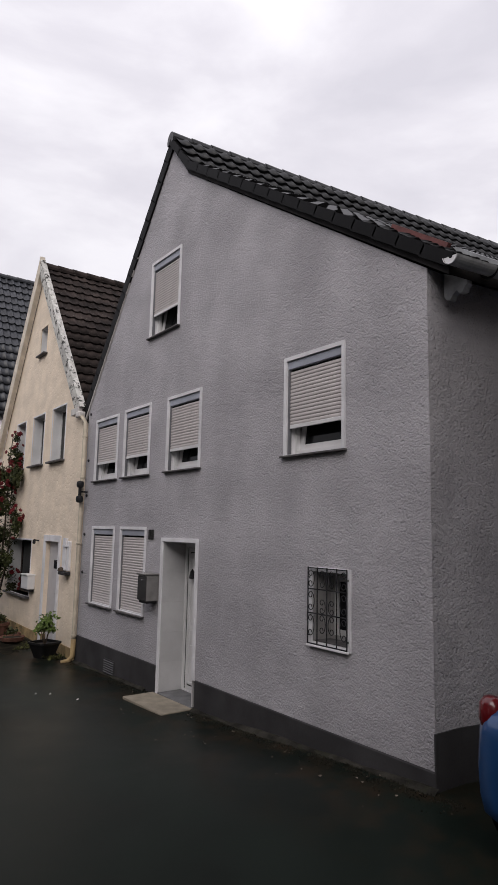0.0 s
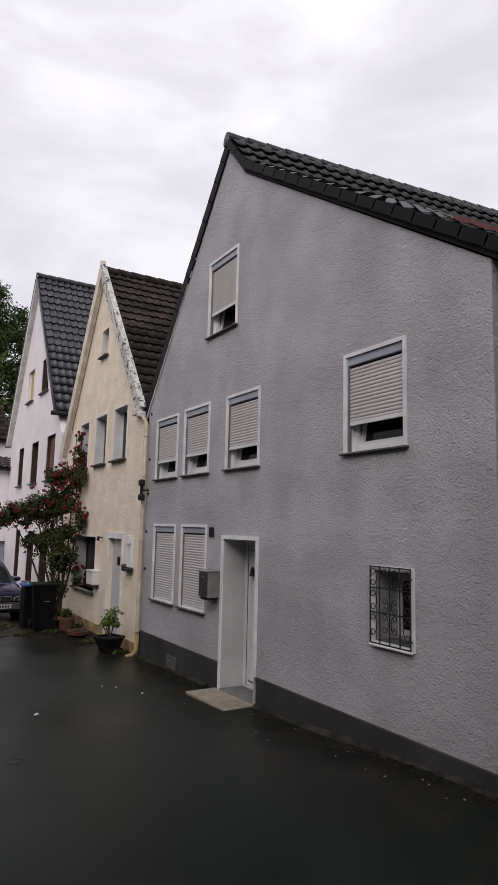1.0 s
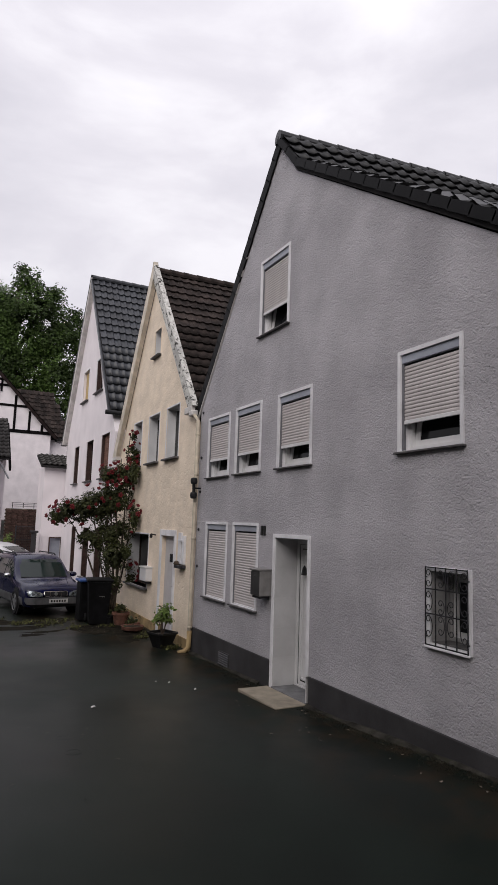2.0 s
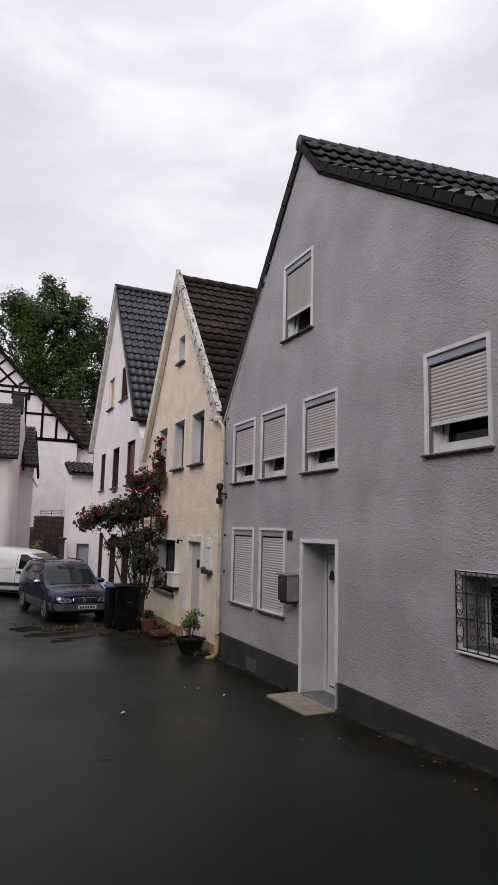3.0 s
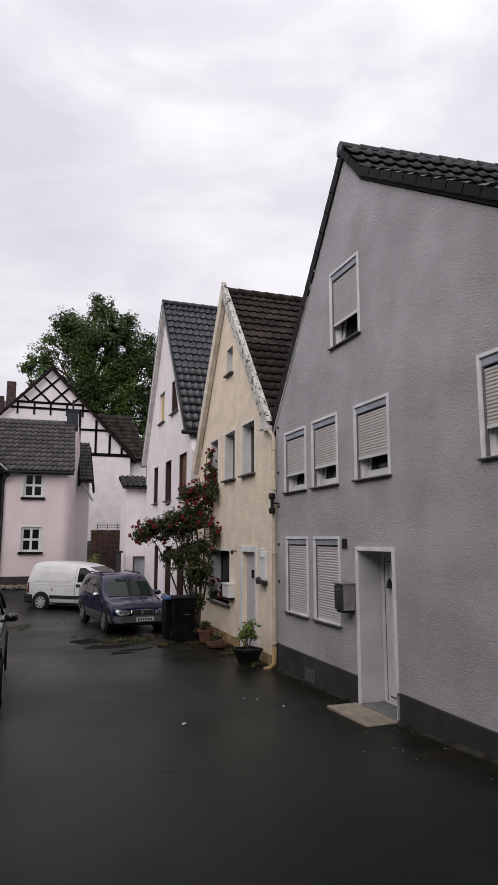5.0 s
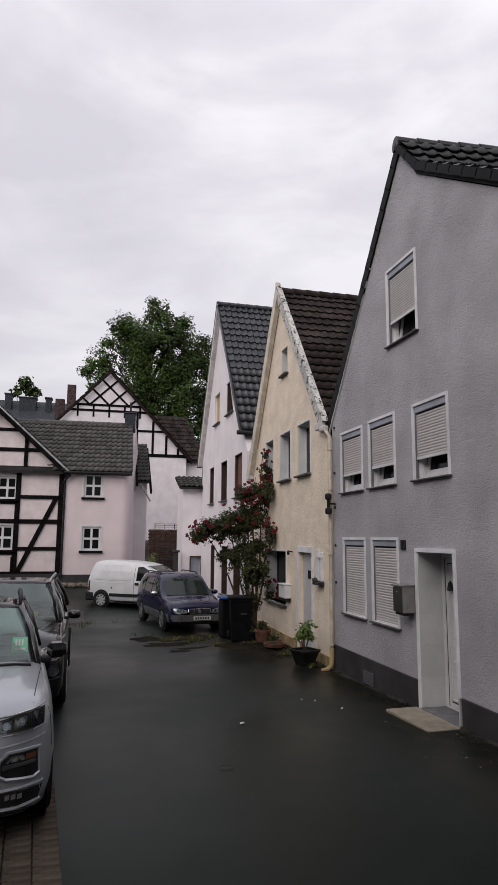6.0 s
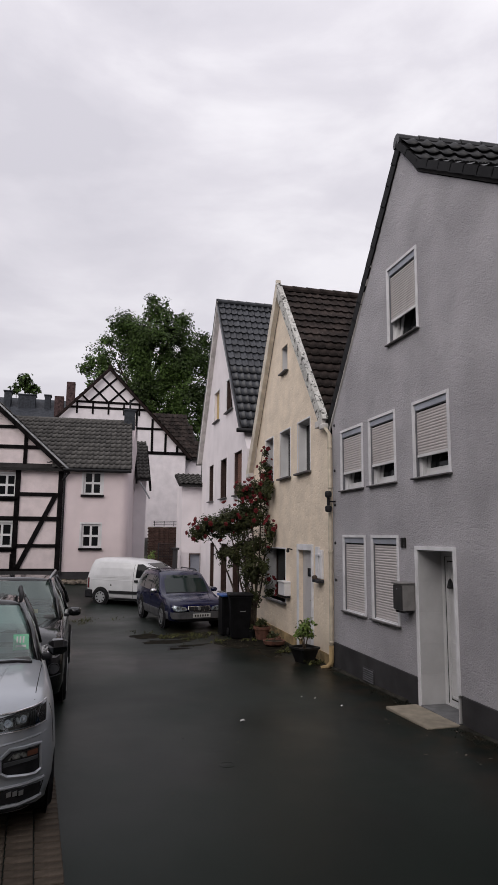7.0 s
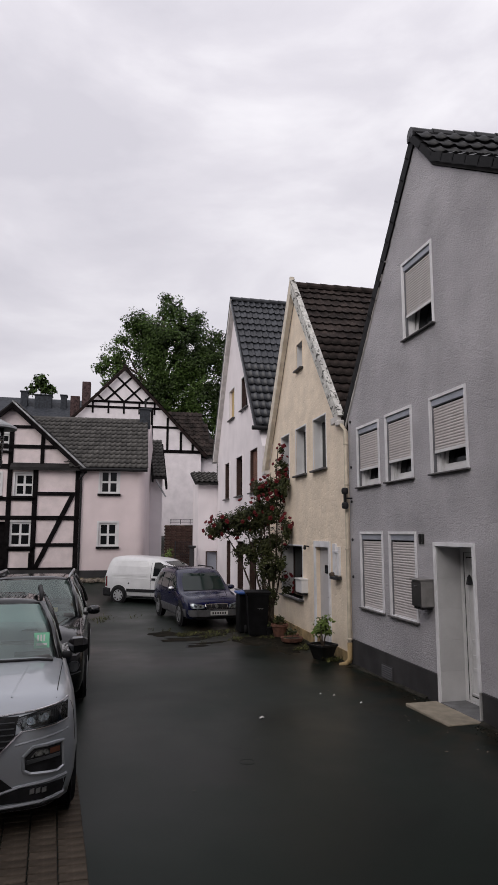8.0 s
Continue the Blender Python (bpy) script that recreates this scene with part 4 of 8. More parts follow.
def barred_window(h, x0, x1, z0, z1, opening):
    """A small deep window behind a scrolled iron grille."""
    a, b, c, d = opening
    w = part("window", plate([(x0, z0), (x1, z0), (x1, z1), (x0, z1)], 0.03, [(a, b, c, d)], y=-0.02), M_SURROUND, h, "small white-banded window behind a wrought-iron grille")
    part("window_frame", plate([(a, c), (b, c), (b, d), (a, d)], 0.06, [(a + 0.05, b - 0.05, c + 0.05, d - 0.05)], y=0.24), M_DULLWHITE, w)
    sash = plate([(a + 0.04, c + 0.04), (b - 0.04, c + 0.04), (b - 0.04, d - 0.04), (a + 0.04, d - 0.04)], 0.05, [(a + 0.11, b - 0.11, c + 0.11, d - 0.11)], y=0.26)
    part("sash", sash, M_UPVC, w)
    part("pane", boxed(a + 0.1, b - 0.1, 0.28, 0.29, c + 0.1, d - 0.1), M_GLASS, w)
    part("sill", boxed(x0, x1 - 0.01, -0.05, -0.021, z0 - 0.012, z0 + 0.012, 0.004), M_SURROUND, w, "white-painted stone sill")
    part("sill_bed", boxed(a + 0.002, b - 0.002, 0.012, 0.236, c + 0.001, c + 0.012), M_SILL, w, "grey stone sill bed")
    for p, q in ((a + 0.002, a + 0.014), (b - 0.014, b - 0.002)):
        part("reveal_lining", boxed(p, q, 0.012, 0.24, c + 0.001, d - 0.001), M_DULLWHITE, w)
    # the grille: frame bars, uprights and C-scrolls
    g0, g1, h0, h1 = x0 + 0.015, x1 - 0.025, z0 + 0.02, z1 - 0.01
    y = -0.04
    for zz in (h0, h0 + (h1 - h0) * 0.40, h0 + (h1 - h0) * 0.72, h1):
        part("grille_bar", boxed(g0, g1, y - 0.006, y + 0.006, zz - 0.006, zz + 0.006), M_IRON, w)
    for i in range(5):
        xx = g0 + (g1 - g0) * i / 4
        part("grille_bar", boxed(xx - 0.005, xx + 0.005, y - 0.005, y + 0.005, h0 - 0.01, h1 + 0.01), M_IRON, w)
    for xx in (g0, g1):
        for zz in (h0 + 0.08, h1 - 0.1):
            part("grille_anchor", boxed(xx - 0.007, xx + 0.007, y, 0.0, zz - 0.007, zz + 0.007), M_IRON, w)

    def scroll(cx, cz, high, wide, flip):
        """A C-scroll: one bowed bar with both ends curled in."""
        r = wide * 0.62
        curl = []
        for i in range(11):
            k = math.pi / 2 + i / 10 * 1.55 * math.pi
            rr = r * (1 - 0.45 * i / 10)
            curl.append((rr * math.cos(k), high - r + rr * math.sin(k)))
        bow = [(wide * math.cos(k), high * math.sin(k)) for k in [math.pi / 2 - math.pi * i / 12 for i in range(1, 12)]]
        line = curl[::-1] + bow + [(u, -v) for u, v in curl]
        part("scroll", tube([(cx + flip * u, y, cz + v) for u, v in line], 0.005, 5), M_IRON, w)

    hh = h1 - h0
    for i in range(4):
        mid = g0 + (g1 - g0) * (i + 0.5) / 4
        inward = 1 if i < 2 else -1
        if i in (1, 2):
            scroll(mid, h0 + hh * 0.86, 0.085, 0.048, inward)
            scroll(mid, h0 + hh * 0.50, 0.070, 0.050, inward)
            scroll(mid, h0 + hh * 0.27, 0.090, 0.052, inward)
        else:
            for q, high in ((0.86, 0.085), (0.56, 0.095), (0.24, 0.105)):
                scroll(mid - inward * 0.03, h0 + hh * q, high, 0.055, inward)


grey_house()


# ---- simple deep windows for the neighbours ----
def reveal_window(h, x0, x1, z0, z1, frame_mat, band_mat, label, mullion=0.5, depth=0.14, band=0.05, sill_mat=None, cover=None, bars=False, liner=None, fw=0.05, sill_h=0.04):
    w = part("window", plate([(x0 - band, z0), (x1 + band, z0), (x1 + band, z1 + band), (x0 - band, z1 + band)], 0.02, [(x0, x1, z0 + 0.001, z1)], y=-0.012), band_mat, h, label)
    hs = [(x0 + fw, x0 + (x1 - x0) * mullion - fw / 2, z0 + fw, z1 - fw), (x0 + (x1 - x0) * mullion + fw / 2, x1 - fw, z0 + fw, z1 - fw)] if mullion else [(x0 + 0.05, x1 - 0.05, z0 + 0.06, z1 - 0.06)]
    part("window_frame", plate([(x0, z0), (x1, z0), (x1, z1), (x0, z1)], 0.05, hs, y=depth), frame_mat, w)
    part("pane", boxed(x0 + 0.02, x1 - 0.02, depth + 0.02, depth + 0.03, z0 + 0.03, z1 - 0.03), M_GLASS, w)
    if bars:
        zm = (z0 + z1) / 2
        part("glazing_bar", boxed(x0 + 0.03, x1 - 0.03, depth - 0.008, depth + 0.018, zm - fw / 2, zm + fw / 2), frame_mat, w)
    part("sill", boxed(x0 - band - 0.03, x1 + band + 0.03, -0.10, depth, z0 - sill_h, z0, 0.006), sill_mat or M_SILL, w)
    if liner is not None:
        for a, b in ((x0, x0 + 0.012), (x1 - 0.012, x1)):
            part("reveal_lining", boxed(a, b, 0.012, depth, z0 + 0.001, z1), liner, w)
        part("reveal_lining", boxed(x0 + 0.012, x1 - 0.012, 0.012, depth, z1 - 0.012, z1 - 0.001), liner, w)
    if cover == "blind":
        part("blind", boxed(x0 + 0.01, x1 - 0.01, depth - 0.03, depth - 0.015, z0 + 0.05, z1 - 0.02), M_BLINDY, w, "lowered yellow blind")
    if cover == "shutter":
        n = int((z1 - z0) / 0.07)
        for i in range(n):
            part("slat", boxed(x0 + 0.01, x1 - 0.01, depth - 0.05, depth - 0.02, z0 + 0.01 + i * 0.07, z0 + 0.065 + i * 0.07), M_SHUTR, w)
    return w


def gable_roof(h, xl, zl, xr, zr, xa, za, depth, ov, tw, th, single, joined, near, label, deck=0.12, roll=0.046):
    """Two slopes from the ridge at xa; the right one carries visible tiles."""
    roof = part("roof", slope_slab([(xa, 0.10, za), (xa, depth, za), (xl, depth, zl), (xl, 0.10, zl)], deck), M_UNDER, h, label)
    part("roof_deck", slope_slab([(xa, -ov, za), (xr, -ov, zr), (xr, depth, zr), (xa, depth, za)], deck), M_UNDER, roof)
    up = Vector((xa - xr, 0, za - zr))
    tile_field(roof, (xr, -ov, zr + 0.01), (0, 1, 0), up, depth + ov, up.length, tw, th, single, joined, near=near, roll=roll)
    upl = Vector((xa - xl, 0, za - zl))
    tile_field(roof, (xl, depth, zl + 0.01), (0, -1, 0), upl, depth - 0.22, upl.length, tw, th, single, joined, near=0)
    ridge_row(roof, (xa, -ov - 0.02, za + 0.03), (xa, depth, za + 0.03), single, r=0.12, length=0.38)
    return roof


def cream_house():
    h = empty("house", house_frame(0, 3.2, 1.2), "cream rendered gable house with a weathered brown tile roof", "house")
    u = lambda y: -(y - 3.2)
    rows = [(u(5.40), u(4.52), 3.80, 4.98), (u(6.85), u(5.99), 3.80, 4.98), (u(8.28), u(7.50), 3.80, 4.98)]
    att = (u(6.72), u(6.20), 6.50, 7.18)
    gw = (u(8.22), u(6.38), 0.78, 2.06)
    dr = (u(5.33), u(4.44), -0.05, 2.07)
    xl, xr, apex = u(9.85), -0.012, (u(6.8), 8.62)
    outline = [(xl, 0.10), (dr[0], 0.10), (dr[0], dr[3]), (dr[1], dr[3]), (dr[1], 0.10), (xr, 0.10), (xr, 4.22), apex, (xl, 4.12)]
    part("wall", plate(outline, 0.34, rows + [att, gw]), M_CREAM, h, "cream rendered front wall")
    part("wall", boxed(xr - 0.3, xr, 0.34, 6.4, -0.4, 4.15), M_CREAM, h)
    part("wall", boxed(xl, xl + 0.3, 0.34, 6.4, -0.4, 4.0), M_CREAM, h)
    part("plinth", boxed(xl - 0.01, dr[0] - 0.01, -0.02, 0.33, -0.5, 0.10), M_CREAMBASE, h, "stained ochre plinth")
    part("plinth", boxed(dr[1] + 0.01, xr + 0.0, -0.02, 0.33, -0.5, 0.10), M_CREAMBASE, h, "stained ochre plinth")
    for a, b, c, d in rows:
        reveal_window(h, a, b, c, d, M_UPVC, M_SURROUND, "narrow deep window with a thin white band", mullion=0.45, depth=0.18, band=0.03, liner=M_UPVC)
    reveal_window(h, *att, M_UPVC, M_CREAM, "small attic window", mullion=0, depth=0.16, band=0.02, liner=M_UPVC)
    reveal_window(h, *gw, M_BROWNWIN, M_SURROUND, "wide brown-framed ground-floor window", mullion=0.5, depth=0.29, band=0.03, liner=M_UPVC)
    # door
    d = part("door", plate([(dr[0] - 0.10, -0.3), (dr[0], -0.3), (dr[0], dr[3]), (dr[1], dr[3]), (dr[1], -0.3), (dr[1] + 0.10, -0.3), (dr[1] + 0.10, 2.20), (dr[0] - 0.10, 2.20)], 0.03, y=-0.03), M_SURROUND, h, "plain pale grey front door with a white band")
    leaf = part("door_leaf", boxed(dr[0], dr[1], 0.09, 0.14, -0.3, dr[3], 0.004), M_GREYDOOR, d, "plain pale grey door leaf")
    part("door_window", boxed(dr[0] + 0.36, dr[0] + 0.56, 0.078, 0.092, 1.50, 1.68), M_GLASS, d)
    part("door_handle", tube([(dr[1] - 0.1, 0.10, 1.0), (dr[1] - 0.1, 0.04, 1.0), (dr[1] - 0.22, 0.04, 1.0)], 0.012), M_CHROME, d)
    # roof with a cement verge on the right rake and a cream bargeboard on the left one
    roof = gable_roof(h, u(9.94), 4.10, u(3.32), 4.62, u(6.8), 8.80, 6.5, 0.06, 0.22, 0.30, M_TILEB, M_TILEB_J, 300, "steep weathered brown tile roof", roll=0.024)
    bm = plate([(u(6.86), 9.10), (u(6.86), 8.70), (u(3.64), 4.74), (u(3.33), 4.74)], 0.13, y=-0.14)
    part("verge_board", bm, M_MOSSY, h, "lichen-spotted white cement verge")
    bm = plate([(u(6.78), 9.08), (u(6.78), 8.58), (u(9.72), 4.20), (u(10.10), 4.20)], 0.12, y=-0.145)
    part("bargeboard", bm, M_CREAMTRIM, h, "cream bargeboard with a white edge")
    part("verge_foot", boxed(u(3.80), u(3.40), -0.15, 0.05, 4.60, 4.74, 0.01), M_BARGE, h)
    part("verge_foot", boxed(u(10.05), u(9.66), -0.15, 0.05, 4.10, 4.21, 0.01), M_BARGE, h)
    return h


def white_house():
    h = empty("house", house_frame(0.15, 9.0, 0.3), "white rendered gable house with a blue-grey tiled roof", "house")
    u = lambda y: -(y - 9.0)
    rows = [(u(16.75), u(15.9), 3.7, 5.13), (u(14.55), u(13.5), 3.7, 5.13), (u(12.3), u(11.22), 3.7, 5.13)]
    att = [(u(15.9), u(14.95), 6.77, 7.95), (u(13.68), u(12.65), 6.77, 7.95)]
    low = [(u(16.35), u(15.55), 0.40, 2.08), (u(14.3), u(13.3), 0.40, 2.08), (u(12.4), u(11.4), -0.2, 2.08)]
    xl, xr = u(18.5), u(10.6)
    part("wall", plate([(xl, -0.5), (xr, -0.5), (xr, 5.08), (u(14.98), 11.08), (xl, 5.95)], 0.34, rows + att + low), M_WHITE, h, "white rendered front wall")
    part("wall", boxed(xr - 0.3, xr - 0.002, 0.34, 9.0, -0.5, 5.0), M_WHITE, h)
    part("wall", boxed(xl + 0.002, xl + 0.3, 0.34, 9.0, -0.5, 5.0), M_WHITE, h)
    for i, r in enumerate(rows):
        reveal_window(h, *r, M_BROWNWIN, M_WHITE, "tall narrow window with a dark frame", mullion=0.5, depth=0.16, band=0.03, cover="shutter" if i == 2 else None, liner=M_BROWNWIN)
    reveal_window(h, *att[0], M_UPVC, M_SURROUND, "attic window with a lowered yellow blind", mullion=0, depth=0.12, band=0.05, cover="blind")
    reveal_window(h, *att[1], M_BROWNWIN, M_SURROUND, "attic window with a dark frame", mullion=0.5, depth=0.14, band=0.05, liner=M_BROWNWIN)
    for r in low:
        reveal_window(h, *r, M_BROWNWIN, M_WHITE, "tall ground-floor window with a dark frame", mullion=0.5, depth=0.16, band=0.03, liner=M_BROWNWIN)
    gable_roof(h, u(18.82), 5.55, u(10.85), 5.75, u(14.98), 11.44, 9.0, 0.12, 0.23, 0.385, M_TILES, M_TILES_J, 300, "steep blue-grey tiled roof")
    bm = plate([(u(14.98), 11.52), (u(14.98), 11.12), (u(18.58), 5.42), (u(18.88), 5.42)], 0.30, y=-0.175)
    part("bargeboard", bm, M_BARGE, h, "pale grey bargeboard")
    bm = plate([(u(14.98), 11.60), (u(14.98), 11.50), (u(18.87), 5.40), (u(18.96), 5.40)], 0.20, y=-0.19)
    part("verge_edge", bm, M_TILES, h, "dark metal verge edge")
    bm = plate([(u(14.98), 11.44), (u(14.98), 11.20), (u(10.98), 5.70), (u(10.85), 5.70)], 0.05, y=-0.17)
    part("bargeboard", bm, M_TILES, h, "dark verge board")
    g = tube([(u(10.75), -0.3, 5.68), (u(10.75), 8.5, 5.68)], 0.07, 10)
    part("gutter", g, M_BLACKPL, h, "dark eaves gutter", smooth=True)
    return h


cream_house()
white_house()


# ---- the far side of the lane ----
def timber_frame(h, beams, mat_, name="beam", y=-0.03, depth=0.07):
    """Beams given as (x0, z0, x1, z1, width)."""
    for x0, z0, x1, z1, w in beams:
        a, b = Vector((x0, 0, z0)), Vector((x1, 0, z1))
        d = (b - a).normalized()
        n = Vector((-d.z, 0, d.x)) * (w / 2)
        ring = [a + n, a - n, b - n, b + n]
        bm = plate([(p.x, p.z) for p in ring], depth, y=y)
        part(name, bm, mat_, h)


def pink_house():
    h = empty("house", house_frame(-5.62, 21.0, -87.1), "pale pink rendered house with a grey-brown tiled roof", "house")
    z0 = 0.5
    W, D = 2.88, 6.0
    wins = [(0.88, 1.70, 4.12, 5.18), (0.88, 1.70, 1.76, 2.82)]
    part("wall", plate([(0, z0 + 0.22), (W - 0.34, z0 + 0.22), (W - 0.34, 5.4), (0, 5.4)], 0.3, wins), M_PINK, h, "pale pink rendered front wall")
    bend = bmesh.new()
    arc = [(W - 0.34 + 0.36 * math.sin(k), 0.36 - 0.36 * math.cos(k)) for k in [radians(84) * q / 8 for q in range(9)]]
    lo, hi = [bend.verts.new((x, y, z0 - 0.2)) for x, y in arc], [bend.verts.new((x, y, 5.4)) for x, y in arc]
    for q in range(8):
        bend.faces.new((lo[q], lo[q + 1], hi[q + 1], hi[q]))
    part("wall", bend, M_PINK, h, "rounded wall corner", smooth=True)
    side = plate([(0, z0), (D, z0), (D, 5.3), (D / 2, 7.9), (0, 5.3)], 0.3)
    bmesh.ops.transform(side, matrix=Matrix.Translation((W + 0.016, 0.34, 0)) @ Matrix.Rotation(radians(84), 4, "Z"), verts=side.verts)
    part("wall", side, M_PINK, h, "pale pink gable wall")
    part("plinth", boxed(-0.01, W - 0.30, -0.02, 0.3, -0.2, z0 + 0.22), M_PLINTH, h, "dark grey painted plinth")
    for r in wins:
        reveal_window(h, *r, M_UPVC, M_UPVC, "white cross-barred window with a dark sill", mullion=0.5, depth=0.06, band=0.07, sill_mat=M_TIMBER, bars=True, fw=0.095, sill_h=0.10)
    roof = part("roof", slope_slab([(-3.0, -0.25, 5.24), (W + 0.1, -0.25, 5.24), (W + 0.1, 3.2, 8.02), (-3.0, 3.2, 8.02)], 0.12), M_UNDER, h, "grey-brown pantiled roof")
    up = Vector((0, 3.45, 2.78))
    tile_field(roof, (-3.0, -0.27, 5.26), (1, 0, 0), up, W + 3.1, up.length, 0.25, 0.36, M_TILEG, M_TILEG_J, near=290, keep=lambda a, b: a > 2.5 - b * 0.62)
    part("roof_deck", slope_slab([(-3.0, 3.2, 8.02), (W + 0.1, 3.2, 8.02), (W + 0.1, 6.6, 5.2), (-3.0, 6.6, 5.2)], 0.12), M_UNDER, roof)
    ridge_row(roof, (-3.0, 3.2, 8.05), (W + 0.1, 3.2, 8.05), M_TILEG, r=0.10)
    part("gutter", tube([(0, -0.32, 5.20), (W + 0.1, -0.32, 5.20)], 0.06, 8), M_BLACKPL, h, "dark eaves gutter")
    part("downpipe", tube([(0.06, -0.06, 5.2), (0.06, -0.06, 0.6)], 0.04, 8), M_BLACKPL, h)
    ch = part("chimney", boxed(W - 0.28, W + 0.26, 3.0, 3.6, 7.4, 8.62, 0.01), M_SLATEDARK, h, "slate-clad chimney with a thin flue")
    part("flue", tube([(W, 3.3, 8.6), (W, 3.3, 9.25)], 0.05, 8), M_BLACKPL, ch)
    part("chimney_cap", boxed(W - 0.33, W + 0.31, 2.95, 3.65, 8.62, 8.68, 0.01), M_SLATEDARK, ch)
    return h


def timber_house():
    h = empty("house", house_frame(-5.62, 21.0, -87.1), "half-timbered gable house with pale infill and black beams", "house")
    z0 = 0.5
    L = 6.0
    wins = [(-2.80, -1.98, 3.98, 4.98), (-2.92, -2.02, 1.78, 2.84), (-4.2, -3.38, 3.98, 4.98), (-3.75, -3.08, 5.98, 6.74)]
    dark = (-4.2, -3.12, z0 + 0.25, 2.85)
    part("wall", plate([(-L, z0), (-0.01, z0), (-0.01, 5.25), (-3.02, 7.95), (-L, 5.25)], 0.3, wins + [dark], y=0.02), M_INFILL, h, "pale plaster infill")
    part("plinth", boxed(-L, -0.005, -0.05, 0.02, 0.0, z0 + 0.26), M_PLINTH, h, "dark grey painted plinth")
    part("door_leaf", boxed(-4.2, -3.12, 0.2, 0.26, z0 + 0.25, 2.85), M_TIMBER, h, "black plank door")
    for r in wins:
        reveal_window(h, *r, M_UPVC, M_UPVC, "white cross-barred window in the timber frame", mullion=0.5, depth=0.05, band=0.07, sill_mat=M_TIMBER, bars=True, fw=0.095, sill_h=0.10)
    beams = [(-L, 0.78, 0, 0.78, 0.13), (-0.10, 0.8, -0.10, 5.25, 0.17), (-L, 5.28, 0.05, 5.28, 0.17), (-L, 4.07 - 0.22, -1.9, 4.07 - 0.22, 0.13), (-1.9, 4.09, -0.1, 4.09, 0.13),
             (-L, 3.02, 0, 3.02, 0.15), (-3.1, 1.66, -1.9, 1.66, 0.13), (-1.9, 1.84, -0.1, 1.84, 0.12), (-L + 0.9, 6.18, -0.95, 6.18, 0.13), (-L + 1.7, 7.07, -1.9, 7.07, 0.11),
             (-1.92, 0.8, -1.92, 5.25, 0.17), (-3.02, 0.8, -3.02, 7.1, 0.16), (-1.68, 5.3, -1.68, 6.75, 0.13), (-2.0, 0.85, -2.0, 1.5, 0.12), (-0.28, 4.10, -1.78, 0.82, 0.16),
             (-4.3, 0.8, -4.3, 6.2, 0.15), (-L + 0.1, 0.8, -L + 0.1, 5.2, 0.15)]
    timber_frame(h, [(a, b, c, d, e * 1.25) for a, b, c, d, e in beams], M_TIMBER)
    # rake: boards with a strip of tiles on the right slope
    roof = part("roof", slope_slab([(-3.02, -0.28, 8.16), (0.28, -0.28, 5.16), (0.28, 4.0, 5.16), (-3.02, 4.0, 8.16)], 0.14), M_UNDER, h, "black-boarded tiled gable roof")
    part("roof_deck", slope_slab([(-3.02, -0.28, 8.16), (-3.02, 4.0, 8.16), (-L - 0.3, 4.0, 5.16), (-L - 0.3, -0.28, 5.16)], 0.14), M_UNDER, roof)
    up = Vector((-3.3, 0, 3.0))
    tile_field(roof, (0.30, -0.28, 5.19), (0, 1, 0), up, 3.2, up.length, 0.25, 0.36, M_TILEG, M_TILEG_J, near=120)
    part("bargeboard", plate([(-3.02, 8.08), (0.32, 5.04), (0.10, 5.04), (-3.02, 7.86)], 0.05, y=-0.30), M_TIMBER, h, "black bargeboard")
    part("bargeboard", plate([(-3.02, 8.08), (-3.02, 7.86), (-L - 0.1, 5.04), (-L - 0.32, 5.04)], 0.05, y=-0.30), M_TIMBER, h, "black bargeboard")
    part("verge_strip", plate([(-3.02, 8.22), (-3.02, 8.13), (0.24, 5.16), (0.36, 5.16)], 0.10, y=-0.34), M_ZINC, roof, "pale mortar verge strip")
    part("downpipe", tube([(0.26, -0.22, 5.1), (0.10, -0.16, 4.9), (-0.02, -0.1, 4.75)], 0.045, 8), M_BLACKPL, h)
    return h


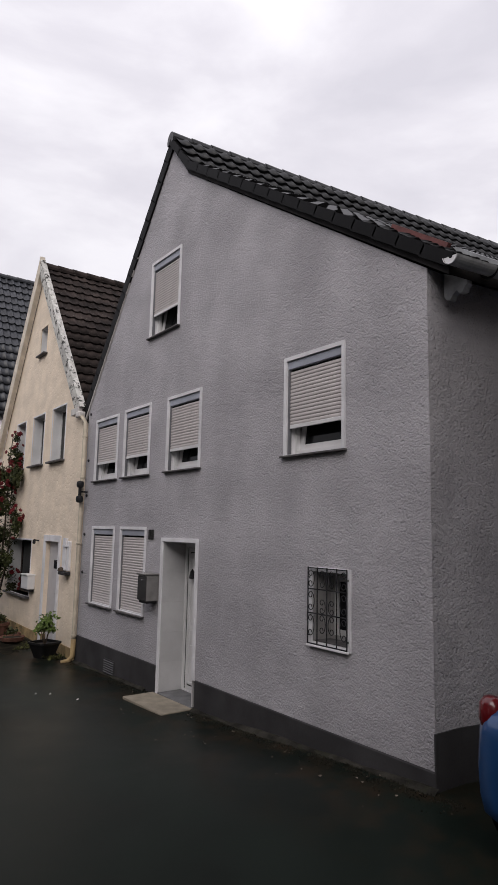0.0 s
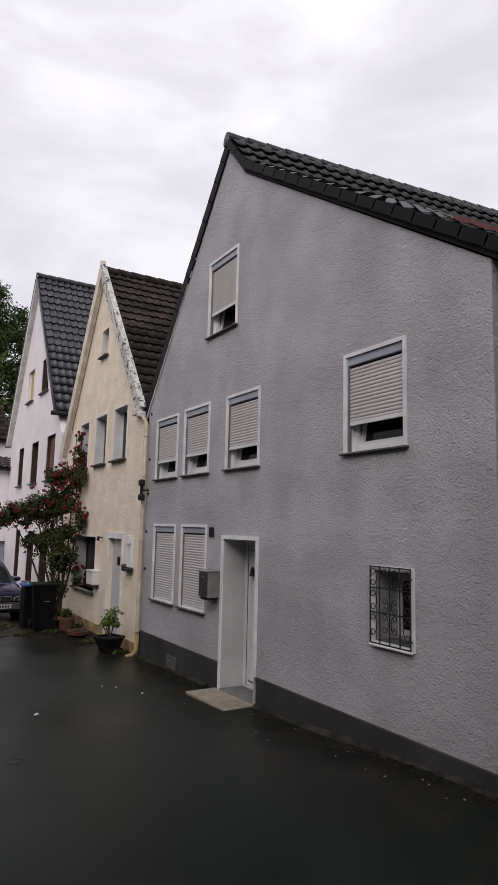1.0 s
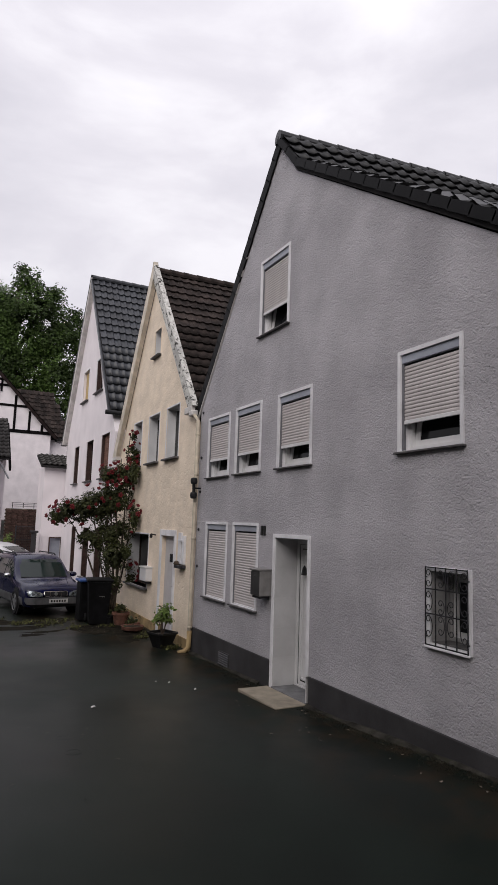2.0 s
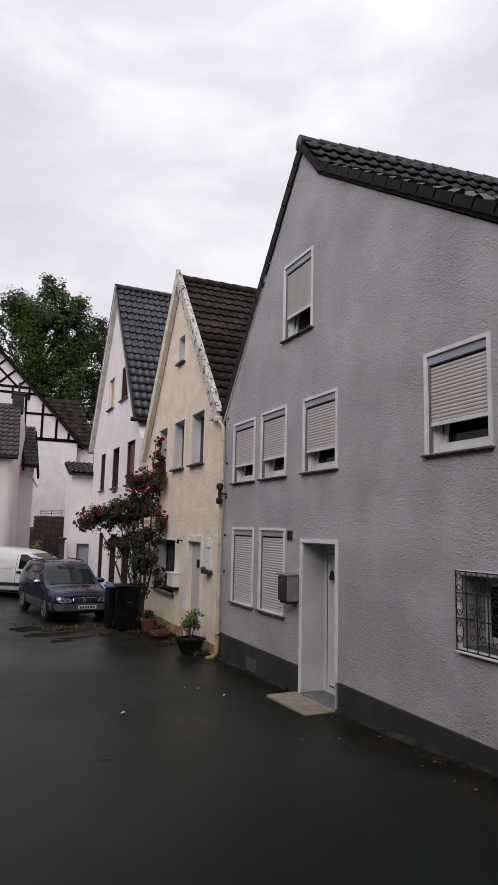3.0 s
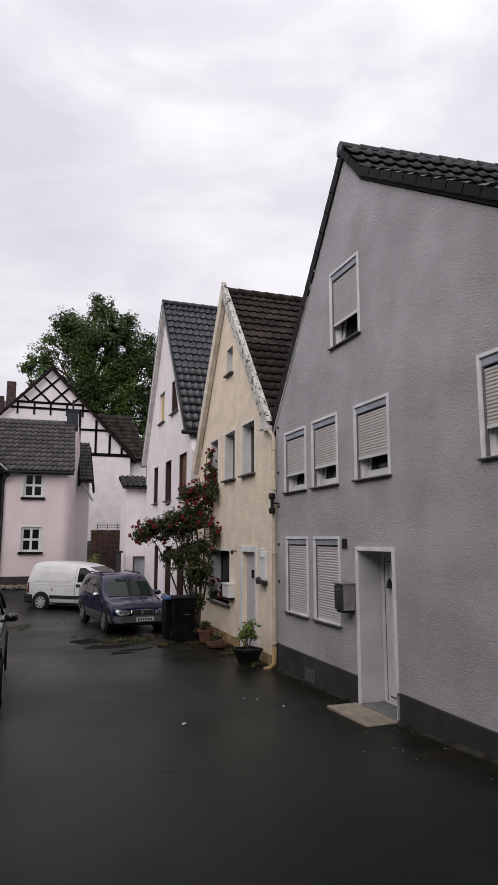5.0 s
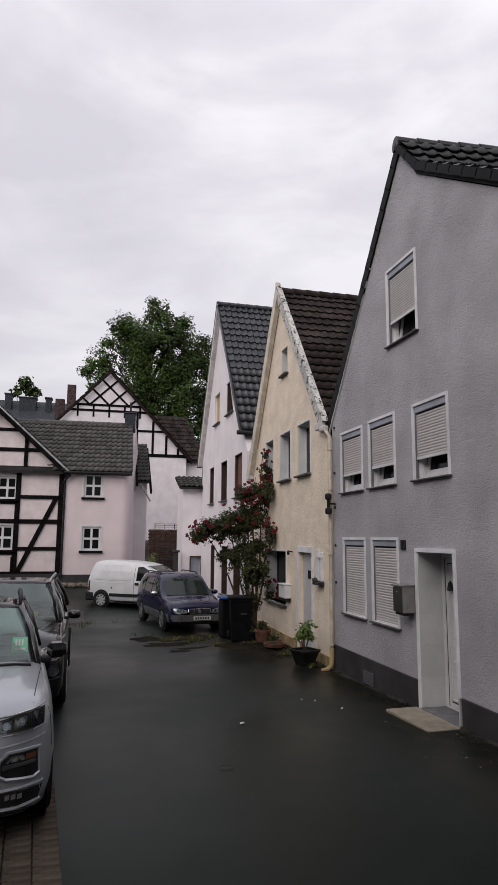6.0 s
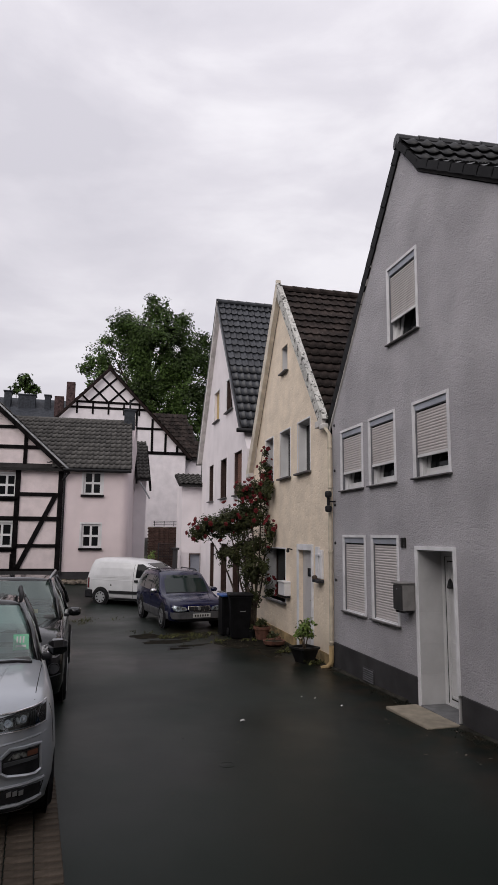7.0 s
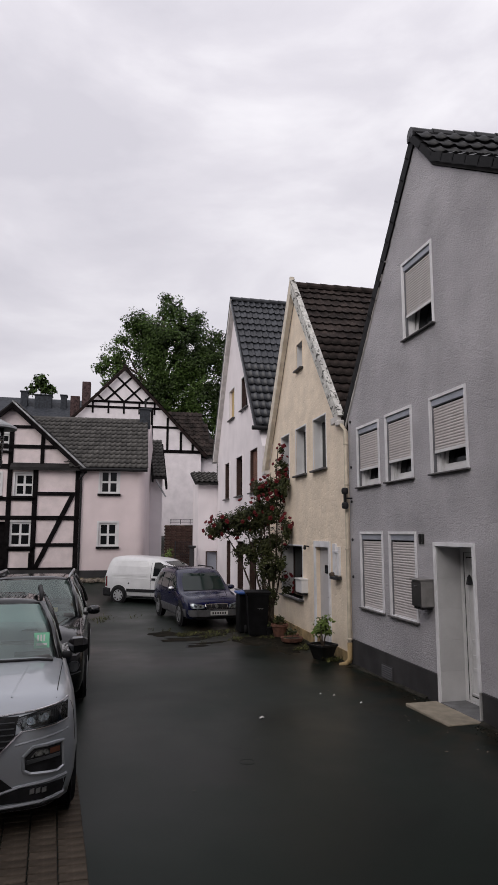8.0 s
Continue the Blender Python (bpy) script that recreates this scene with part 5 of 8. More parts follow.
def tall_gable_house():
    """The white house behind, with a lattice of brown timbers in its gable."""
    h = empty("house", house_frame(-3.42, 31.4, -88.5), "white half-timbered gable house with a diamond lattice of brown beams", "house")
    za, ze, hw = 12.6, 7.35, 5.0
    part("wall", plate([(-hw, 0.5), (hw - 0.1, 0.5), (hw - 0.1, ze), (0, za), (-hw, ze)], 0.3), M_INFILLW, h, "white rendered gable wall")
    r = (za - ze) / hw
    beams = [(-2.0, 10.5, 2.0, 10.5, 0.14), (-2.4, 10.15, 2.4, 10.15, 0.14), (-hw, 7.45, hw, 7.45, 0.2), (1.5, 8.97, 3.5, 8.97, 0.14)]
    for k in (-1.9, -0.95, 0.0, 0.95, 1.9):
        beams.append((k, 9.75, k, 10.5, 0.11))
    for k in (1.75, 2.75, 3.6, 4.35):
        beams.append((k, 7.4, k, 10.15 if k < 2 else za - r * k - 0.1, 0.14))
    for k in (-1.2, 0.0, 1.2):
        # up to the right until the right rake, and up to the left until the left rake
        tr = (za - r * k - 10.5) / (0.97 + r)
        beams.append((k, 10.5, k + tr, 10.5 + 0.97 * tr, 0.12))
        tl = (za + r * k - 10.5) / (0.97 + r)
        beams.append((k, 10.5, k - tl, 10.5 + 0.97 * tl, 0.12))
    timber_frame(h, beams, M_TIMBER)
    for s in (-1, 1):
        part("bargeboard", plate([(0, za + 0.12), (0, za - 0.10), (s * (hw + 0.08), ze - 0.20), (s * (hw + 0.3), ze - 0.2)], 0.08, y=-0.25), M_TIMBERB, h, "dark brown bargeboard")
    roof = gable_roof(h, -hw - 0.3, ze - 0.2, hw + 0.3, ze - 0.2, 0, za + 0.15, 10.0, 0.22, 0.30, 0.42, M_TILEB, M_TILEB_J, 0, "dark brown tiled roof")
    wing = part("wing_roof", slope_slab([(5.0, 0.3, 7.25), (6.2, 0.3, 7.25), (5.2, 3.0, 10.5), (2.7, 3.0, 10.5)], 0.15), M_UNDER, h, "dark brown wing roof")
    tile_field(wing, (2.6, 0.28, 7.28), (1, 0, 0), (0, 2.7, 3.25), 3.6, 4.22, 0.30, 0.40, M_TILEB, M_TILEB_J, near=0, keep=lambda a, b: 2.3 - 0.55 * b < a < 3.55 - 0.24 * b)
    part("wall", boxed(4.6, 6.0, 0.5, 6.0, 0.5, 7.2), M_INFILLW, h, "white rendered wing wall")
    c = part("chimney", boxed(-2.75, -2.2, 3.0, 3.6, 9.0, 12.4, 0.01), M_CHIM, h, "red-brown brick chimney")
    part("chimney", boxed(-3.55, -2.95, 4.0, 4.6, 8.5, 11.6, 0.01), M_CHIM, h, "red-brown brick chimney")
    return h


pink_house()
timber_house()
tall_gable_house()


# ---- things by the grey house ----
def mailbox():
    h = empty("mailbox", house_frame(0, 0, 0), "grey steel mailbox on the wall beside the front door", "mailbox")
    x0, x1, z0, z1 = -0.335, -0.055, 1.31, 1.69
    part("body", boxed(x0, x1, -0.205, -0.0, z0, z1, 0.008), M_MAILBOX, h)
    part("flap", boxed(x0 - 0.012, x1 + 0.012, -0.235, 0.0, z1, z1 + 0.025, 0.006), M_MAILBOX, h, "overhanging grey lid")
    # this face's dark ground reflection is put into its colour
    part("front_panel", boxed(x0 + 0.004, x1 - 0.004, -0.214, -0.2, z0 + 0.01, z1 - 0.02, 0.004), M_BOXFRONT_TINT, h, "front panel with its dark reflection painted in")
    part("lock", lathe([(0.012, 0.0), (0.012, -0.012), (0.006, -0.014)], 10, ((x0 + x1) / 2, -0.214, z1 - 0.08), axis="y"), M_CHROME, h)
    # black block drawn for the shadow at the bottom of the box
    part("base", boxed(x0 + 0.02, x1 - 0.02, -0.19, -0.02, z0 - 0.035, z0, 0.006), M_BLACKPL, h)
    return h


mailbox()

# house number: two plain bars
nb = empty("number_sign", house_frame(0, 0, 0), "two dark bars fixed to the grey wall", "sign")
for x in (-0.425, -0.335):
    part("bar", boxed(x, x + 0.055, -0.022, 0.0, 2.215, 2.365, 0.004), M_INK, nb)

slab = link("doorstep", boxed(-0.25, 0.235, -0.54, 0.54, -0.06, 0.012, 0.006), M_STONE)
slab.matrix_basis = Matrix.Translation((-0.262, -0.515, 0.012)) @ Matrix.Rotation(radians(1.5), 4, "Z")
tagged(slab, "thin sandy stone slab lying before the front door", "doorstep")


def downpipe():
    d = empty("downpipe", Matrix.Identity(4), "cream painted downpipe between two houses", "downpipe")
    part("pipe", tube([(-0.10, 3.42, 4.62), (-0.075, 3.15, 4.40), (-0.07, 3.15, 0.40), (-0.07, 3.15, 0.30)], 0.039, 12), M_CREAMPIPE, d, smooth=True)
    part("foot", tube([(-0.07, 3.15, 0.32), (-0.07, 3.15, 0.02), (-0.14, 3.18, -0.07), (-0.26, 3.22, -0.10)], [0.047, 0.047, 0.046, 0.042], 12), M_CREAMBASE, d, smooth=True)
    for z in (4.1, 3.30, 2.05, 0.36):
        part("clip", lathe([(0.043, 0.0), (0.049, 0.01), (0.049, 0.035), (0.043, 0.045)], 12, (-0.07, 3.15, z)), M_CREAMPIPE, d)
    part("hopper", boxed(-0.16, 0.0, 3.30, 3.50, 4.52, 4.64, 0.02), M_BARGE, d, "pale rainwater hopper")
    return d


downpipe()

wl_ = empty("wall_lamp", Matrix.Identity(4), "black twin-cylinder wall lamp at the corner of the cream house", "lamp")
part("bracket", boxed(-0.14, 0.0, 3.03, 3.06, 3.03, 3.06, 0.004), M_BLACKPL, wl_)
for z in (3.12, 2.84):
    part("shade", lathe([(0.035, 0.0), (0.060, 0.015), (0.067, 0.05), (0.067, 0.09), (0.056, 0.12), (0.025, 0.13)], 16, (-0.15, 3.045, z)), M_BLACKPL, wl_, smooth=False)
part("stem", tube([(-0.15, 3.045, 2.9), (-0.15, 3.045, 3.2)], 0.03, 10), M_BLACKPL, wl_)


# ---- things by the cream house ----
def cream_things():
    f = house_frame(0, 3.2, 1.2)
    u = lambda y: -(y - 3.2)
    mb = empty("mailbox", f, "white steel mailbox on the cream wall by the window", "mailbox")
    x0, x1 = u(6.45) , u(5.95)
    part("body", boxed(x0, x1, -0.17, 0.0, 0.98, 1.28, 0.01), M_UPVC, mb)
    part("flap", boxed(x0 - 0.01, x1 + 0.01, -0.19, 0.0, 1.28, 1.31, 0.005), M_UPVC, mb)
    part("rack", boxed(x0 + 0.05, x1 - 0.02, -0.12, -0.01, 0.93, 0.98, 0.005), M_BLACKPL, mb)
    # meter cabinet beside the door, with a small ledge
    sh = empty("wall_shrine", f, "narrow white wooden wall rack with a dark ledge", "rack")
    a, b = u(4.10), u(3.72)
    part("board", boxed(a, a + 0.17, -0.05, 0.0, 1.52, 2.16, 0.006), M_SURROUND, sh)
    part("board", boxed(a + 0.25, b, -0.05, 0.0, 1.52, 2.10, 0.006), M_SURROUND, sh)
    part("ledge", boxed(a + 0.02, b + 0.02, -0.13, 0.0, 1.44, 1.50, 0.006), M_IRON, sh)
    part("cross_bar", boxed(a, b, -0.06, -0.02, 1.98, 2.02), M_SURROUND, sh)
    part("plant_clump", lathe([(0.01, -0.03), (0.07, 0.0), (0.06, 0.05), (0.02, 0.07)], 9, (a + 0.06, -0.08, 1.51)), M_BARK, sh)
    lm = empty("wall_lamp", f, "small black wall lamp beside the cream house's door", "lamp")
    part("arm", tube([(u(5.85), 0, 2.06), (u(5.85), -0.1, 2.08)], 0.015, 6), M_BLACKPL, lm)
    part("shade", lathe([(0.012, 0.055), (0.032, 0.02), (0.036, -0.03), (0.018, -0.05)], 10, (u(5.85), -0.11, 2.04)), M_BLACKPL, lm)


cream_things()


def leaf_cloud(name, parent, material, blobs, count, size, seed, droop=0.3, curl=0.25, label="", shell=0.55, gap=-0.22):
    """Many single bent leaves filling blobs (x, y, z, rx, ry, rz), denser to the outside."""
    rng = random.Random(seed)
    vol = [b[3] * b[4] * b[5] for b in blobs]
    tot = sum(vol)
    verts, faces = [], []
    for b, v in zip(blobs, vol):
        for _ in range(int(count * v / tot)):
            d = Vector((rng.gauss(0, 1), rng.gauss(0, 1), rng.gauss(0, 1))).normalized()
            r = rng.random() ** shell
            bumpy = 0.80 + 0.45 * noise.noise(Vector((b[0], b[1], b[2])) + d * 1.9)
            p = Vector((b[0] + d.x * b[3] * r * bumpy, b[1] + d.y * b[4] * r * bumpy, b[2] + d.z * b[5] * r * bumpy))
            if noise.noise(p * (0.9 / max(0.2, b[3] * 0.35))) < gap:
                continue
            n = (d + Vector((rng.uniform(-1, 1), rng.uniform(-1, 1), rng.uniform(0, 1.2)))).normalized()
            t = n.orthogonal().normalized()
            t = (Matrix.Rotation(rng.uniform(0, 6.28), 3, n) @ t)
            s = n.cross(t)
            z = size * rng.uniform(0.6, 1.3)
            k = len(verts)
            verts += [tuple(p - t * z * 0.5), tuple(p + s * z * 0.32 - n * curl * z * 0.3), tuple(p + t * z * 0.55 - n * curl * z), tuple(p - s * z * 0.32 - n * curl * z * 0.3)]
            faces.append((k, k + 1, k + 2, k + 3))
    me = bpy.data.meshes.new(name)
    me.from_pydata(verts, [], faces)
    me.materials.append(material)
    ob = new(name, me)
    ob.parent = parent
    if label:
        ob["label"] = label
    return ob


def rose():
    r = empty("climbing_rose", Matrix.Identity(4), "tall climbing rose bush with dark red blooms against the houses", "rose bush")
    rng = random.Random(4)
    base = Vector((-0.28, 8.15, -0.12))
    tips = [(0.0, 8.0, 4.7), (-0.25, 8.0, 4.0), (-0.5, 8.1, 3.5), (-1.1, 8.3, 3.1), (-1.7, 8.4, 2.6), (-0.9, 8.2, 2.4), (0.15, 7.95, 2.7), (-0.35, 8.1, 2.9)]
    for i, t in enumerate(tips):
        t = Vector(t)
        pts = []
        b = base + Vector((rng.uniform(-0.12, 0.12), rng.uniform(-0.1, 0.1), 0))
        for k in range(7):
            q = k / 6
            p = b.lerp(t, q) + Vector((math.sin(q * 5 + i) * 0.09, math.cos(q * 4 + i) * 0.05, 0.35 * math.sin(q * math.pi) * (0.3 + 0.12 * (i % 3))))
            pts.append(p)
        part("cane", tube(pts, [0.034 * (1 - 0.75 * k / 6) for k in range(7)], 6), M_BARK, r)
    blobs = [(-0.80, 8.25, 2.75, 0.62, 0.35, 0.55), (-1.30, 8.35, 2.60, 0.60, 0.32, 0.42), (-1.72, 8.45, 2.45, 0.34, 0.25, 0.30), (-0.35, 8.10, 2.95, 0.55, 0.32, 0.62),
             (-0.15, 8.05, 3.55, 0.42, 0.28, 0.45), (0.02, 8.02, 4.15, 0.24, 0.2, 0.40), (0.0, 8.0, 4.62, 0.12, 0.12, 0.2), (0.22, 7.95, 3.75, 0.28, 0.22, 0.35), (0.20, 7.92, 2.55, 0.26, 0.2, 0.40),
             (-0.35, 8.15, 2.05, 0.60, 0.32, 0.65), (-0.32, 8.10, 1.40, 0.50, 0.28, 0.55), (-0.85, 8.25, 1.85, 0.42, 0.28, 0.50), (-0.25, 8.1, 0.75, 0.25, 0.2, 0.4), (-0.06, 7.35, 2.45, 0.16, 0.36, 0.40), (-0.10, 7.45, 3.60, 0.18, 0.36, 0.38), (-0.12, 7.6, 1.7, 0.16, 0.3, 0.5), (-1.15, 8.35, 1.95, 0.20, 0.2, 0.28), (-0.55, 8.15, 3.55, 0.30, 0.25, 0.35), (0.1, 7.95, 1.0, 0.2, 0.2, 0.35)]
    low = [9, 10, 11, 12, 15, 16, 18]
    leaf_cloud("foliage", r, M_LEAF, [b for i, b in enumerate(blobs) if i not in low], 25000, 0.064, 11, label="small dark green leaves", gap=-0.20)
    leaf_cloud("foliage", r, M_LEAF, [blobs[i] for i in low], 13500, 0.062, 12, label="thin lower leaves", gap=-0.10)
    # blooms: layered cups of petals
    bm = bmesh.new()
    rings = []
    for q, (rad, hgt) in enumerate(((0.012, -0.01), (0.045, 0.0), (0.058, 0.028), (0.040, 0.034), (0.034, 0.022), (0.022, 0.045), (0.008, 0.03))):
        rings.append([bm.verts.new((rad * (1 + 0.2 * math.sin(5 * a + q)) * math.cos(a), rad * (1 + 0.2 * math.sin(5 * a + q)) * math.sin(a), hgt + 0.008 * math.cos(5 * a))) for a in [k * math.pi / 5 for k in range(10)]])
    for r0, r1 in zip(rings, rings[1:]):
        for k in range(10):
            bm.faces.new((r0[k], r0[(k + 1) % 10], r1[(k + 1) % 10], r1[k]))
    me = bpy.data.meshes.new("bloom")
    bm.to_mesh(me)
    bm.free()
    me.materials.append(M_ROSE)
    for i in range(105):
        b = blobs[rng.choice([0, 0, 1, 1, 2, 2, 3, 3, 4, 4, 5, 6, 7, 8, 13, 13, 17, 18, 18])]
        d = Vector((rng.gauss(0, 1), -abs(rng.gauss(0, 1)), rng.gauss(0, 0.8) + 0.5)).normalized()
        ob = new("bloom", me)
        ob.parent = r
        ob.matrix_basis = Matrix.Translation((b[0] + d.x * b[3], b[1] + d.y * b[4], b[2] + d.z * b[5])) @ d.to_track_quat("Z", "Y").to_matrix().to_4x4() @ Matrix.Scale(rng.uniform(0.7, 1.2), 4)
    return r


rose()


def potted_shrub():
    p = empty("potted_shrub", Matrix.Translation((-0.36, 3.86, ground_z(-0.36, 3.86))) @ Matrix.Scale(0.86, 4), "pale green shrub in a square black pot by the cream house", "potted plant")
    pot = bmesh.new()
    rings = []
    for s, z in ((0.16, 0.0), (0.255, 0.30), (0.275, 0.30), (0.275, 0.345), (0.245, 0.345), (0.235, 0.29)):
        rings.append([pot.verts.new((s * cx, s * cy, z)) for cx, cy in ((-1, -0.85), (-0.85, -1), (0.85, -1), (1, -0.85), (1, 0.85), (0.85, 1), (-0.85, 1), (-1, 0.85))])
    for r0, r1 in zip(rings, rings[1:]):
        for j in range(8):
            pot.faces.new((r0[j], r0[(j + 1) % 8], r1[(j + 1) % 8], r1[j]))
    pot.faces.new(rings[0][::-1])
    pot.faces.new(rings[-1])
    bmesh.ops.rotate(pot, matrix=Matrix.Rotation(0.35, 3, "Z"), verts=pot.verts)
    part("pot", pot, M_POT, p, "tapered black pot")
    rng = random.Random(8)
    for i in range(5):
        a = i * 1.3
        part("stem", tube([(0.02 * math.cos(a), 0.02 * math.sin(a), 0.28), (0.07 * math.cos(a), 0.07 * math.sin(a), 0.5), (0.16 * math.cos(a + 0.4), 0.16 * math.sin(a + 0.4), 0.75)], [0.012, 0.009, 0.004], 6), M_BARK, p)
    leaf_cloud("foliage", p, M_LEAFY, [(0, 0, 0.74, 0.30, 0.28, 0.26), (0.10, 0.0, 0.86, 0.22, 0.2, 0.18), (-0.12, 0.05, 0.62, 0.18, 0.18, 0.15), (0.14, -0.05, 0.60, 0.15, 0.15, 0.12)], 520, 0.085, 3, shell=0.6)


potted_shrub()


def small_pot(x, y, r, hgt, material, label, leaves=0, leaf_mat=None, bowl=False):
    p = empty("flower_pot", Matrix.Translation((x, y, ground_z(x, y))), label, "flower pot", "pots by the cream house")
    prof = [(r * 0.7, 0), (r * 0.95, hgt * 0.78), (r * 1.06, hgt * 0.8), (r * 1.06, hgt), (r * 0.92, hgt), (r * 0.9, hgt * 0.9)] if not bowl else [(r * 0.5, 0), (r * 0.9, hgt * 0.4), (r, hgt), (r * 0.9, hgt), (r * 0.85, hgt * 0.8)]
    part("pot", lathe(prof, 18), material, p, smooth=False)
    part("soil", lathe([(r * 0.88, hgt * 0.82), (r * 0.5, hgt * 0.9), (0.01, hgt * 0.92)], 14), M_BARK, p)
    if leaves:
        leaf_cloud("foliage", p, leaf_mat, [(0, 0, hgt + r * 0.5, r * 1.1, r * 1.1, r * 0.8)], leaves, 0.07, int(x * 100) + 7)


small_pot(-0.42, 6.75, 0.20, 0.30, M_TERRA, "terracotta pot with trailing green plants", 220, M_LEAF)
small_pot(-0.42, 5.75, 0.26, 0.13, M_TERRA, "low terracotta bowl with dry plants", 90, M_LEAF, bowl=True)
small_pot(-0.62, 7.05, 0.13, 0.2, M_POT, "small dark pot with green leaves", 90, M_LEAF)
small_pot(-0.22, 6.25, 0.12, 0.12, M_TERRA, "small shallow terracotta dish", 0)


def wheelie_bin():
    x, y = -0.86, 7.22
    b = empty("wheelie_bin", Matrix.Translation((x, y, ground_z(x, y))) @ Matrix.Rotation(radians(-8), 4, "Z"), "black plastic wheeled bin with a pale sticker", "bin")
    bm = bmesh.new()
    rings = [[bm.verts.new((sx * w, sy * d - 0.02 * z, z)) for sx, sy in ((-1, -0.9), (-0.9, -1), (0.9, -1), (1, -0.9), (1, 1), (-1, 1))] for w, d, z in ((0.22, 0.24, 0.02), (0.245, 0.27, 0.5), (0.27, 0.31, 0.98), (0.29, 0.33, 0.98), (0.29, 0.33, 1.01))]
    for r0, r1 in zip(rings, rings[1:]):
        for j in range(6):
            bm.faces.new((r0[j], r0[(j + 1) % 6], r1[(j + 1) % 6], r1[j]))
    bm.faces.new(rings[0][::-1])
    bm.faces.new(rings[-1])
    part("body", bm, M_BIN, b)
    part("lid", boxed(-0.31, 0.31, -0.36, 0.34, 1.012, 1.07, 0.02), M_BIN, b)
    part("handle", tube([(-0.24, 0.38, 1.02), (0.24, 0.38, 1.02)], 0.02, 8), M_BIN, b)
    part("sticker", boxed(-0.02, 0.12, -0.297, -0.290, 0.66, 0.72), M_PLATE, b, "pale sticker")
    for s in (-1, 1):
        part("wheel", lathe([(0.1, 0.0), (0.1, 0.04)], 14, (s * 0.27 - 0.02, 0.27, 0.1), axis="x"), M_RUBBER, b)
    c = empty("wheelie_bin", Matrix.Translation((-0.98, 7.95, ground_z(-0.98, 7.95))), "dark bin with a blue lid behind the black bin", "bin")
    part("body", boxed(-0.22, 0.22, -0.25, 0.25, 0.0, 0.95, 0.03), M_BIN, c)
    part("lid", boxed(-0.26, 0.26, -0.31, 0.28, 0.955, 1.02, 0.02), M_BLUEPL, c, "blue lid")
    return b


wheelie_bin()


